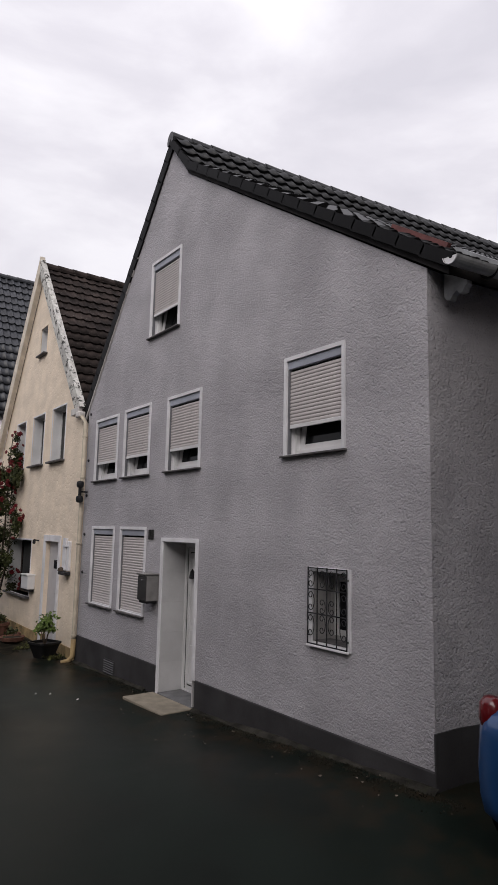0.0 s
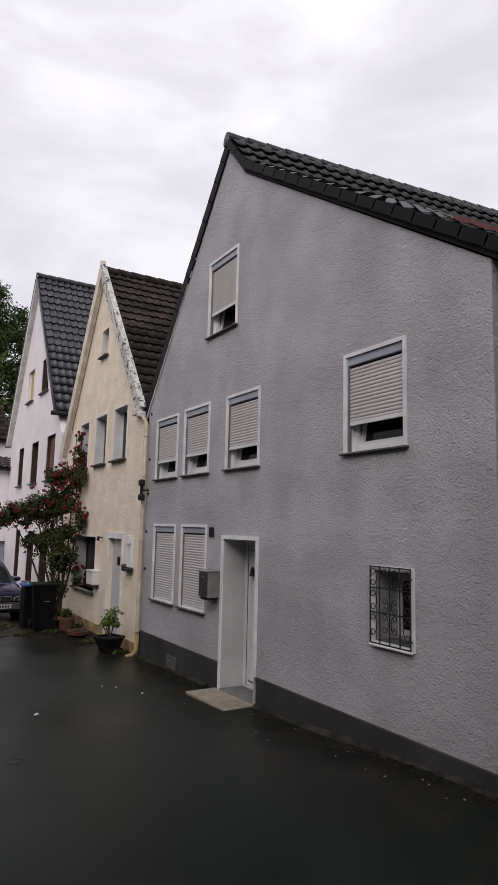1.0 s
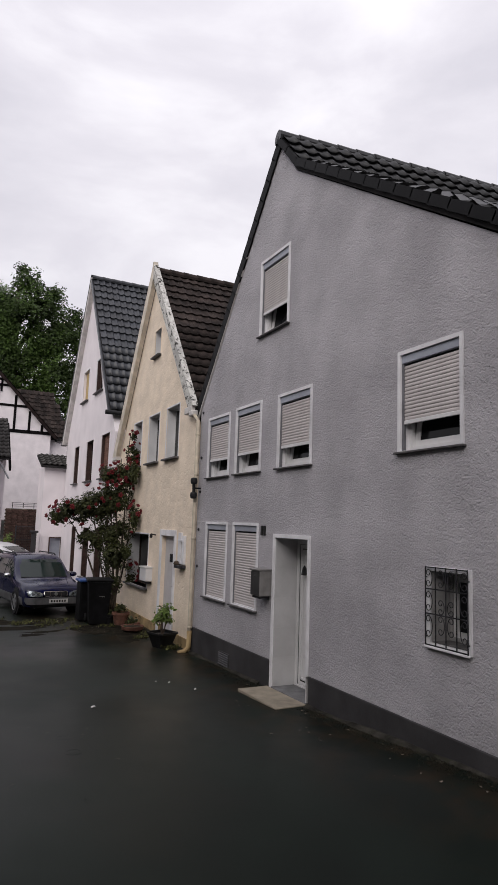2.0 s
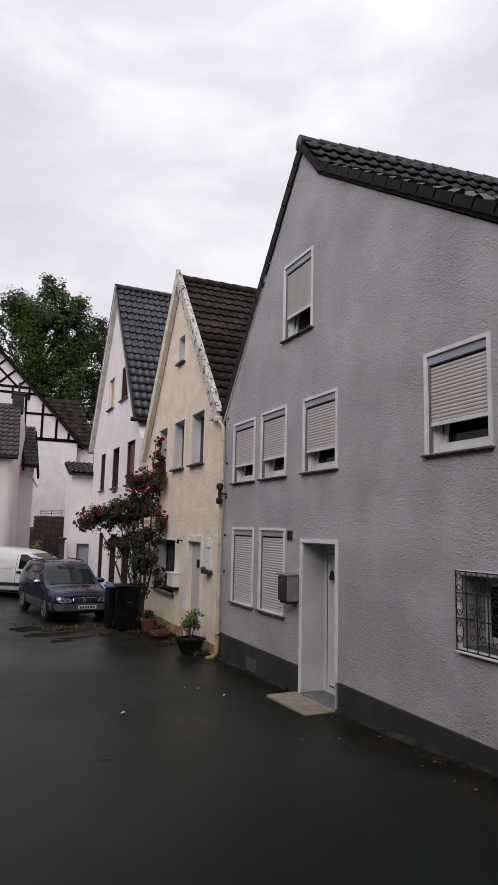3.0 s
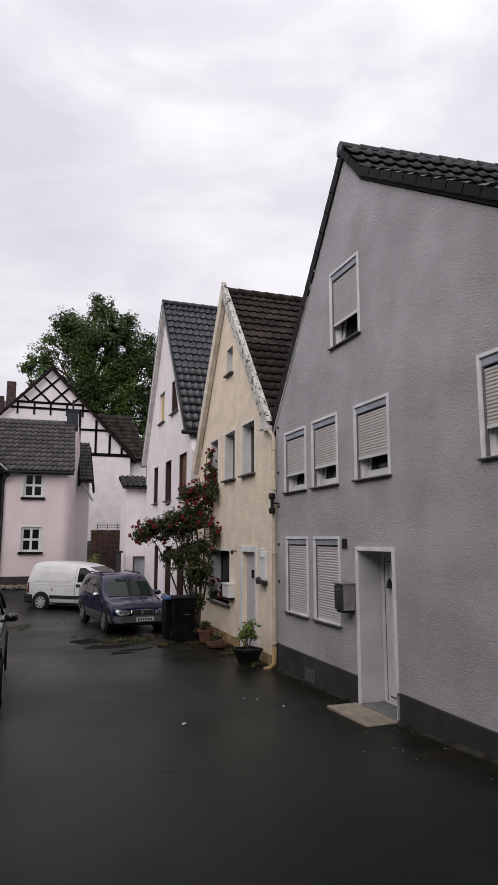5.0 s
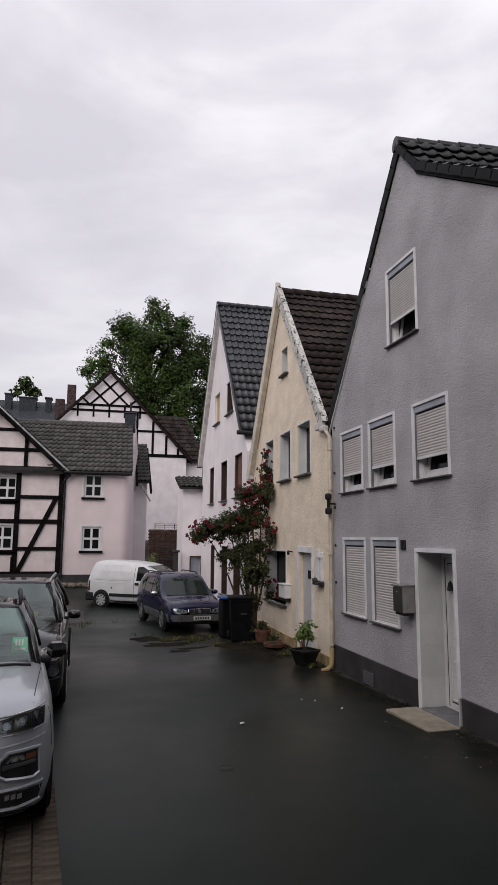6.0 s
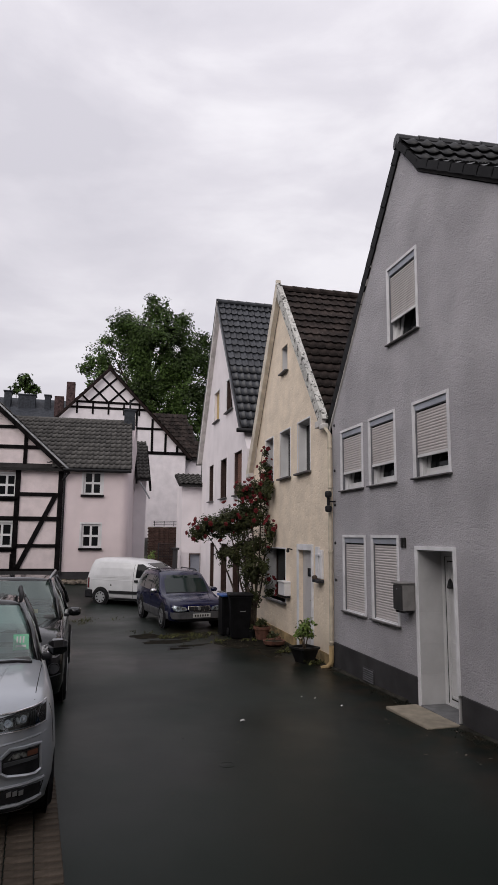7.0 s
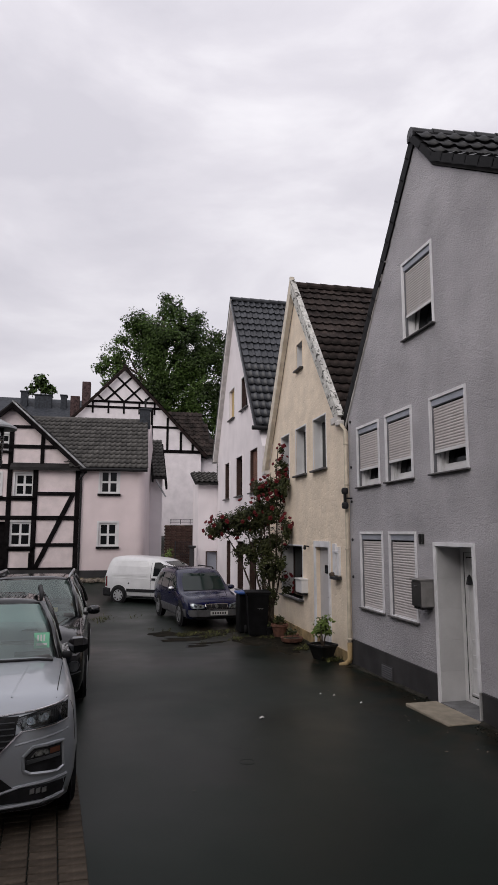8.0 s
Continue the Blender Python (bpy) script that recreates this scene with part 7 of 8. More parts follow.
def silver_suv():
    st = [(0.00, 0.46, 0.26, 0.66), (-0.03, 0.66, 0.205, 0.80), (-0.10, 0.79, 0.19, 0.945), (-0.20, 0.86, 0.19, 1.0), (-0.42, 0.90, 0.20, 1.03), (-0.8, 0.91, 0.20, 1.06), (-1.2, 0.91, 0.2, 1.08), (-2.0, 0.91, 0.2, 1.08),
          (-3.2, 0.905, 0.2, 1.10), (-3.8, 0.88, 0.22, 1.10), (-4.1, 0.82, 0.3, 1.02), (-4.22, 0.74, 0.38, 0.85)]
    c, tree = car(facing(-5.77, -3.10, -84.5, 0.055), "silver compact SUV with a black roof, parked at the lane's edge", M_SILVER, st, (-1.20, -1.98, -3.5, -4.0, 1.07, 1.575, 0.83, 0.63),
                  [(-0.66, 0.862, 0.355), (-3.35, 0.862, 0.355)], roof_paint=M_BLACKP, crown=0.045)
    lamp = [(0.404, 0.840), (0.418, 0.888), (0.56, 0.915), (0.752, 0.951), (0.800, 0.962), (0.797, 0.845), (0.709, 0.824), (0.451, 0.799)]
    nest = [(0.485, 0.506), (0.481, 0.596), (0.542, 0.648), (0.752, 0.660), (0.762, 0.492), (0.722, 0.473), (0.528, 0.486)]
    for mir in (False, True):
        sg = -1 if mir else 1
        # headlamp: black housing, two silver bowls, a ribbed outer part, a clear cover
        hl = part("headlight", on_skin(tree, lamp, "front", 0.002, thick=0.008, mirror=mir), M_BLACKPL, c)
        for a0, a1, b0, b1 in ((0.445, 0.545, 0.815, 0.892), (0.560, 0.660, 0.832, 0.915)):
            part("reflector", on_skin(tree, [(a0, b0 + 0.012), (a0 + 0.02, b0), (a1, b0 + 0.018), (a1, b1), (a0 + 0.01, b1 - 0.02)], "front", 0.011, thick=0.004, mirror=mir), M_REFLECT, hl)
            cx, cz = (a0 + a1) / 2 + 0.012, (b0 + b1) / 2 + 0.004
            part("lens", on_skin(tree, [(cx + 0.027 * math.cos(k), cz + 0.027 * math.sin(k)) for k in [j * 0.524 for j in range(12)]], "front", 0.016, 1, thick=0.008, mirror=mir), M_ALLOY, hl)
            part("bulb", on_skin(tree, [(cx + 0.012 * math.cos(k), cz + 0.012 * math.sin(k)) for k in [j * 0.785 for j in range(8)]], "front", 0.026, 1, thick=0.004, mirror=mir), M_CHROME, hl)
        for k in range(7):
            a = 0.675 + k * 0.016
            part("rib", on_skin(tree, [(a, 0.838 + k * 0.002), (a + 0.007, 0.839 + k * 0.002), (a + 0.007, 0.925 + k * 0.003), (a, 0.924 + k * 0.003)], "front", 0.011, 1, thick=0.004, mirror=mir), M_GREYPL, hl)
        part("cover", on_skin(tree, lamp, "front", 0.034, thick=0.002, mirror=mir), M_LAMPGLASS, hl)
        part("headlight_trim", skin_strip(tree, [(0.0, 0.905), (0.28, 0.905), (0.41, 0.916), (0.56, 0.928), (0.75, 0.962), (0.80, 0.972)], "front", 0.008, 0.01, mir), M_CHROME, c)
        part("headlight_trim", skin_strip(tree, [(0.45, 0.787), (0.60, 0.798), (0.71, 0.812), (0.80, 0.834)], "front", 0.008, 0.008, mir), M_CHROME, c)
        part("grille_trim", skin_strip(tree, [(0.0, 0.600), (0.24, 0.605), (0.295, 0.650), (0.411, 0.760), (0.45, 0.787)], "front", 0.011, 0.012, mir), M_CHROME, c)
        # lamp nest in the bumper: dark recess with a pale bar and an amber corner, in a raised silver rim
        fl = part("fog_light", on_skin(tree, nest, "front", 0.002, thick=0.004, mirror=mir), M_BLACKPL, c, "dark lamp nest")
        part("rim", skin_strip(tree, [(0.470, 0.500), (0.466, 0.602), (0.534, 0.664), (0.765, 0.678), (0.776, 0.486), (0.728, 0.457), (0.522, 0.470)], "front", 0.015, 0.002, mir, True), M_SILVER, fl)
        part("bar", on_skin(tree, [(0.492, 0.545), (0.60, 0.560), (0.745, 0.572), (0.745, 0.594), (0.60, 0.586), (0.492, 0.575)], "front", 0.008, thick=0.012, mirror=mir), M_GREYPL, fl)
        part("lens", on_skin(tree, [(0.52, 0.592), (0.62, 0.600), (0.66, 0.602), (0.66, 0.640), (0.56, 0.634)], "front", 0.008, thick=0.005, mirror=mir), M_REFLECT, fl)
        part("indicator", on_skin(tree, [(0.665, 0.602), (0.742, 0.606), (0.742, 0.645), (0.665, 0.640)], "front", 0.008, thick=0.005, mirror=mir), M_ORANGE, fl)
        # pressed folds of the bumper
        part("bumper_fold", skin_strip(tree, [(0.40, 0.69), (0.56, 0.715), (0.70, 0.735), (0.80, 0.755)], "front", 0.010, -0.004, mir), M_SILVER, c)
        part("bumper_lip", skin_strip(tree, [(0.30, 0.352), (0.443, 0.388), (0.62, 0.398), (0.80, 0.412)], "front", 0.014, 0.0, mir), M_SILVER, c)
        part("lower_intake", on_skin(tree, [(0.0, 0.275), (0.62, 0.275), (0.77, 0.285), (0.80, 0.385), (0.60, 0.380), (0.443, 0.374), (0.31, 0.340), (0.0, 0.338)], "front", 0.003, thick=0.006, mirror=mir), M_BLACKPL, c)
        part("side_intake", on_skin(tree, [(0.0, 0.48), (0.29, 0.475), (0.405, 0.378), (0.30, 0.362), (0.0, 0.36)], "front", 0.003, thick=0.006, mirror=mir), M_BLACKPL, c)
        part("bumper_blade", skin_strip(tree, [(0.0, 0.252), (0.30, 0.252), (0.60, 0.258), (0.78, 0.282)], "front", 0.016, 0.004, mir), M_SILVER, c)
        part("lower_lip", on_skin(tree, [(0.0, 0.212), (0.60, 0.215), (0.74, 0.225), (0.74, 0.240), (0.0, 0.238)], "front", 0.004, thick=0.012, mirror=mir), M_BLACKPL, c)
        for k in range(3):
            a = 0.525 + 0.045 * k
            part("lower_lamp", on_skin(tree, [(a, 0.325), (a + 0.034, 0.330), (a + 0.034, 0.366), (a, 0.358)], "front", 0.012, 1, thick=0.008, mirror=mir), M_ALLOY, c)
        # bonnet: two raised creases and the shut lines
        part("hood_crease", skin_strip(tree, [(-0.16, 0.358), (-0.5, 0.415), (-1.05, 0.495)], "top", 0.010, -0.005, mir), M_SILVER, c)
        part("hood_gap", on_skin(tree, [(-0.17, 0.70), (-1.20, 0.795), (-1.20, 0.801), (-0.17, 0.707)], "top", 0.0, thick=0.002, mirror=mir), M_INK, c)
        part("wing_gap", on_skin(tree, [(-0.27, 0.62), (-0.278, 0.62), (-0.278, 0.93), (-0.27, 0.93)], "side", 0.0, thick=0.003, mirror=mir), M_INK, c)
        part("side_cladding", on_skin(tree, [(-0.35, 0.21), (-3.95, 0.21), (-3.95, 0.34), (-0.35, 0.34)], "side", 0.006, mirror=mir), M_BLACKPL, c)
        part("roof_rail", tube([(-2.1, sg * 0.585, 1.58), (-2.22, sg * 0.595, 1.64), (-3.3, sg * 0.595, 1.64), (-3.4, sg * 0.585, 1.59)], [0.018, 0.026, 0.026, 0.018], 8), M_BLACKPL, c, smooth=True)
        # angular black door mirror on a short foot
        mb = bmesh.new()
        rings = []
        for y, x0, x1, z0, z1 in ((0.0, -0.03, 0.05, 0.05, 0.13), (0.05, -0.06, 0.07, 0.01, 0.165), (0.14, -0.07, 0.06, 0.015, 0.165), (0.19, -0.06, 0.02, 0.04, 0.14)):
            rings.append([mb.verts.new((-1.46 + x, sg * (0.86 + y), 1.10 + z)) for x, z in ((x0, z0 + 0.02), (x0, z1 - 0.02), (x0 + 0.03, z1), (x1 - 0.03, z1 - 0.01), (x1, (z0 + z1) / 2), (x1 - 0.03, z0))])
        for r0, r1 in zip(rings, rings[1:]):
            for j in range(6):
                mb.faces.new((r0[j], r0[(j + 1) % 6], r1[(j + 1) % 6], r1[j]))
        mb.faces.new(rings[0][::-1])
        mb.faces.new(rings[-1])
        part("mirror", mb, M_BLACKP, c, "angular black door mirror")
        part("mirror_arm", boxed(-1.50, -1.40, min(sg * 0.80, sg * 0.90), max(sg * 0.80, sg * 0.90), 1.07, 1.13, 0.015), M_BLACKPL, c)
    part("grille", on_skin(tree, [(-0.24, 0.612), (0.24, 0.612), (0.40, 0.765), (0.404, 0.84), (0.42, 0.895), (-0.42, 0.895), (-0.404, 0.84), (-0.40, 0.765)], "front", 0.003, thick=0.006), M_BLACKPL, c)
    for k in range(6):
        z = 0.645 + k * 0.042
        hw = 0.24 + min(0.15, (z - 0.61) * 1.05)
        part("grille_bar", skin_strip(tree, [(-hw, z), (hw, z)], "front", 0.006, 0.012), M_GREYPL, c)
    part("emblem", lathe([(0.065, 0.0), (0.065, 0.02), (0.05, 0.024)], 20, (0.02, 0, 0.76), axis="x"), M_CHROME, c)
    card = boxed(-0.005, 0.005, -0.075, 0.075, -0.085, 0.085)
    lean = Matrix.Translation((-1.535, 0.60, 1.235)) @ Matrix.Rotation(radians(-35), 4, "Y")
    bmesh.ops.transform(card, matrix=lean, verts=card.verts)
    cd = part("windscreen_card", card, M_GREENCARD, c, "green paper card behind the windscreen")
    for a, b, e, hh in ((-0.045, -0.028, 0.025, 0.035), (-0.015, 0.002, 0.025, 0.035), (0.015, 0.032, 0.025, 0.035), (-0.05, 0.05, -0.045, 0.012)):
        bar = boxed(0.006, 0.008, a, b, e - hh, e + hh)
        bmesh.ops.transform(bar, matrix=lean, verts=bar.verts)
        part("bar", bar, M_PAPER, cd)
    part("cowl", skin_strip(tree, [(-1.19, -0.70), (-1.12, -0.35), (-1.10, 0.0), (-1.12, 0.35), (-1.19, 0.70)], "top", 0.022, 0.0), M_BLACKPL, c, "black strip below the windscreen")
    return c


def dark_suv():
    st = [(0.00, 0.58, 0.40, 0.66), (-0.04, 0.80, 0.28, 0.84), (-0.13, 0.875, 0.22, 0.95), (-0.28, 0.90, 0.20, 1.00), (-0.6, 0.905, 0.20, 1.03), (-1.2, 0.91, 0.2, 1.07), (-2.2, 0.91, 0.2, 1.09),
          (-3.4, 0.905, 0.2, 1.12), (-4.0, 0.88, 0.22, 1.12), (-4.3, 0.82, 0.3, 1.02), (-4.43, 0.74, 0.38, 0.85)]
    c, tree = car(facing(-5.82, 0.42, -90.3, 0.04), "black SUV with silver roof rails, parked behind the silver one", M_BLACKP, st, (-1.17, -1.95, -3.7, -4.2, 1.08, 1.60, 0.84, 0.62),
                  [(-0.88, 0.90, 0.35), (-3.5, 0.90, 0.35)], crown=0.045)
    for mir in (False, True):
        s = -1 if mir else 1
        part("headlight", on_skin(tree, [(0.55, 0.76), (0.80, 0.75), (0.885, 0.80), (0.885, 0.955), (0.80, 0.94), (0.55, 0.87)], "front", 0.006, mirror=mir), M_REFLECT, c)
        part("headlight_trim", on_skin(tree, [(0.53, 0.745), (0.80, 0.735), (0.89, 0.785), (0.89, 0.80), (0.80, 0.75), (0.53, 0.76)], "front", 0.012, mirror=mir), M_CHROME, c)
        for a, b in ((0.70, 0.835), (0.82, 0.865)):
            part("headlight_lens", on_skin(tree, [(a + 0.035 * math.cos(k), b + 0.03 * math.sin(k)) for k in [j * 0.524 for j in range(12)]], "front", 0.014, 1, mirror=mir), M_CHROME, c)
        part("fog_light", on_skin(tree, [(0.775 + 0.055 * math.cos(k), 0.60 + 0.055 * math.sin(k)) for k in [j * 0.524 for j in range(12)]], "front", 0.012, 1, mirror=mir), M_GREYPL, c)
        part("roof_rail", tube([(-2.0, s * 0.58, 1.61), (-2.15, s * 0.60, 1.66), (-3.6, s * 0.60, 1.66), (-3.75, s * 0.58, 1.60)], 0.022, 8), M_ALLOY, c, "silver roof rail", smooth=True)
        door_mirror(c, -1.45, s * 0.90, 1.16, M_BLACKP, s, 0.85)
        part("hood_crease", skin_strip(tree, [(-0.20, 0.42), (-0.6, 0.52), (-1.08, 0.62)], "top", 0.014, -0.006, mir), M_BLACKP, c)
        part("hood_gap", on_skin(tree, [(-0.25, 0.74), (-1.15, 0.80), (-1.15, 0.806), (-0.25, 0.747)], "top", 0.0, thick=0.002, mirror=mir), M_INK, c)
        part("fog_ring", skin_strip(tree, [(0.775 + 0.066 * math.cos(k), 0.60 + 0.066 * math.sin(k)) for k in [j * 0.524 for j in range(12)]], "front", 0.007, 0.012, mir, True), M_GREYPL, c)
        part("bumper_trim", skin_strip(tree, [(0.50, 0.485), (0.70, 0.49), (0.86, 0.52)], "front", 0.007, 0.006, mir), M_GREYPL, c)
    part("grille", on_skin(tree, [(-0.46, 0.70), (0.46, 0.70), (0.46, 0.84), (-0.46, 0.84)], "front", 0.006), M_BLACKPL, c)
    for k in (0.74, 0.80):
        part("grille_bar", skin_strip(tree, [(-0.45, k), (0.45, k)], "front", 0.008, 0.016), M_CHROME, c)
    tag = boxed(-0.004, 0.004, -0.04, 0.04, -0.035, 0.035)
    bmesh.ops.transform(tag, matrix=Matrix.Translation((-1.40, 0.42, 1.18)) @ Matrix.Rotation(radians(-35), 4, "Y"), verts=tag.verts)
    part("windscreen_sticker", tag, M_BLINDY, c, "small yellow sticker")
    return c


def van_shell(stations):
    """A one-box body from stations (x, half width, sill, belt, roof height, roof half width), front first."""
    bm = bmesh.new()
    rings = []
    for x, w, b, belt, top, wt in stations:
        up = top - belt
        half = [(0.0, b), (w * 0.84, b), (w * 0.96, b + 0.06), (w, b + 0.25), (w, (b + belt) / 2 + 0.1), (w * 0.99, belt), (w * 0.99 + (wt - w * 0.99) * 0.35, belt + up * 0.45), (wt + (w - wt) * 0.22, belt + up * 0.78),
                (wt * 0.98, belt + up * 0.92), (wt * 0.86, belt + up * 0.99), (wt * 0.5, top + 0.015), (0.0, top + 0.02)]
        ring = [(x, y, z) for y, z in half] + [(x, -y, z) for y, z in half[-2:0:-1]]
        rings.append([bm.verts.new(p) for p in ring])
    n = len(rings[0])
    for r0, r1 in zip(rings, rings[1:]):
        for j in range(n):
            bm.faces.new((r0[j], r0[(j + 1) % n], r1[(j + 1) % n], r1[j]))
    bm.faces.new(rings[0][::-1])
    bm.faces.new(rings[-1])
    bmesh.ops.recalc_face_normals(bm, faces=bm.faces)
    return bm


def navy_wagon():
    st = [(0.00, 0.62, 0.32, 0.52, 0.58, 0.52), (-0.05, 0.74, 0.25, 0.60, 0.70, 0.64), (-0.15, 0.80, 0.24, 0.68, 0.79, 0.70), (-0.35, 0.83, 0.22, 0.77, 0.85, 0.74), (-0.8, 0.84, 0.22, 0.85, 0.91, 0.77), (-1.08, 0.845, 0.22, 0.90, 0.955, 0.78),
          (-1.32, 0.845, 0.22, 0.92, 1.16, 0.72), (-1.56, 0.845, 0.22, 0.93, 1.37, 0.685), (-1.80, 0.845, 0.22, 0.94, 1.52, 0.665), (-2.15, 0.845, 0.22, 0.94, 1.565, 0.66), (-3.2, 0.84, 0.22, 0.96, 1.56, 0.655), (-3.85, 0.835, 0.24, 0.97, 1.52, 0.65),
          (-4.10, 0.82, 0.28, 0.97, 1.40, 0.64), (-4.27, 0.79, 0.32, 0.94, 1.08, 0.66), (-4.36, 0.72, 0.40, 0.86, 0.94, 0.62)]
    c = empty("car", facing(-1.43, 9.70, -81.6, -0.30), "navy blue estate car with grey lower cladding, on the weedy verge", "car", "parked cars")
    shell = van_shell(st)
    tree = BVHTree.FromBMesh(shell)
    part("body", shell, M_NAVY, c, smooth=True)
    for xw in (-0.87, -3.38):
        for s in (1, -1):
            part("wheel_arch", lathe([(0.395, 0.0), (0.395, s * 0.004), (0.38, s * 0.008), (0.05, s * 0.008)], 28, (xw, s * 0.836, 0.35), axis="y"), M_BLACKPL, c)
            wheel(c, xw, s * 0.870, 0.335, 0.2, M_RIMDULL)
    part("windscreen", on_skin(tree, [(-0.66, 0.985), (0.66, 0.985), (0.65, 1.10), (0.60, 1.45), (-0.60, 1.45), (-0.65, 1.10)], "front", 0.004, thick=0.004), M_SCREEN, c, "green-tinted windscreen")
    part("cowl", skin_strip(tree, [(-1.10, -0.66), (-1.06, -0.3), (-1.05, 0.0), (-1.06, 0.3), (-1.10, 0.66)], "top", 0.016, 0.002), M_BLACKPL, c)
    for mir in (False, True):
        s = -1 if mir else 1
        hl = part("headlight", on_skin(tree, [(0.36, 0.555), (0.55, 0.55), (0.74, 0.57), (0.765, 0.66), (0.70, 0.70), (0.52, 0.685), (0.38, 0.645)], "front", 0.006, mirror=mir), M_HEADLAMP, c)
        for a in (0.47, 0.62):
            part("bulb", on_skin(tree, [(a + 0.04 * math.cos(k), 0.618 + 0.04 * math.sin(k)) for k in [j * 0.524 for j in range(12)]], "front", 0.020, 1, thick=0.004, mirror=mir), M_REFLECT, hl)
        part("cover", on_skin(tree, [(0.35, 0.55), (0.55, 0.545), (0.75, 0.565), (0.775, 0.665), (0.70, 0.708), (0.52, 0.692), (0.37, 0.65)], "front", 0.030, thick=0.003, mirror=mir), M_LAMPGLASS, hl)
        part("side_cladding", on_skin(tree, [(-0.30, 0.26), (-4.15, 0.26), (-4.15, 0.52), (-0.30, 0.52)], "side", 0.003, thick=0.012, mirror=mir), M_CLADDING, c, "grey lower cladding")
        for outline in ([(-1.33, 0.985), (-2.22, 0.985), (-2.22, 1.42), (-1.95, 1.43), (-1.72, 1.33)], [(-2.30, 0.985), (-3.10, 0.995), (-3.10, 1.415), (-2.30, 1.42)], [(-3.18, 1.0), (-4.0, 1.01), (-3.86, 1.37), (-3.18, 1.41)]):
            part("side_window", on_skin(tree, outline, "side", 0.003, thick=0.004, mirror=mir), M_SCREEN, c)
        for xd in (-1.30, -2.26, -3.14):
            part("door_gap", on_skin(tree, [(xd, 0.30), (xd - 0.010, 0.30), (xd - 0.010, 0.96), (xd, 0.96)], "side", 0.016, thick=0.002, mirror=mir), M_INK, c)
        for xd in (-2.05, -2.95):
            part("door_handle", on_skin(tree, [(xd, 0.83), (xd - 0.16, 0.83), (xd - 0.16, 0.865), (xd, 0.865)], "side", 0.0, thick=0.03, mirror=mir), M_NAVY, c)
        part("roof_rail", tube([(-2.05, s * 0.58, 1.545), (-2.18, s * 0.585, 1.59), (-3.60, s * 0.58, 1.585), (-3.72, s * 0.575, 1.53)], 0.018, 8), M_BLACKPL, c, smooth=True)
        part("hood_crease", skin_strip(tree, [(-0.14, 0.36), (-0.6, 0.50), (-1.02, 0.60)], "top", 0.012, -0.005, mir), M_NAVY, c)
        door_mirror(c, -1.42, s * 0.86, 1.02, M_CHROME if mir else M_NAVY, s, 0.85)
    part("grille", on_skin(tree, [(-0.29, 0.545), (0.29, 0.545), (0.325, 0.60), (0.32, 0.675), (-0.32, 0.675), (-0.325, 0.60)], "front", 0.006), M_BLACKPL, c)
    part("grille_rim", skin_strip(tree, [(-0.29, 0.545), (0.29, 0.545), (0.325, 0.60), (0.32, 0.675), (-0.32, 0.675), (-0.325, 0.60)], "front", 0.008, 0.02, closed=True), M_CHROME, c)
    for k in (-0.16, 0.15):
        part("grille_bar", on_skin(tree, [(k, 0.55), (k + 0.012, 0.55), (k + 0.012, 0.67), (k, 0.67)], "front", 0.018), M_CHROME, c)
    part("emblem", lathe([(0.045, 0.0), (0.045, 0.03)], 16, (0.0, 0, 0.612), axis="x"), M_ALLOY, c)
    part("bumper", on_skin(tree, [(-0.76, 0.345), (0.76, 0.345), (0.80, 0.43), (0.80, 0.525), (-0.80, 0.525), (-0.80, 0.43)], "front", 0.02, thick=0.04), M_CLADDING, c, "grey front bumper")
    part("lower_intake", on_skin(tree, [(-0.70, 0.262), (0.70, 0.262), (0.72, 0.345), (-0.72, 0.345)], "front", 0.016, thick=0.02), M_BLACKPL, c)
    plate_bars(c, None, -0.20, 0.32, 0.375, 0.485, 0.064)
    return c


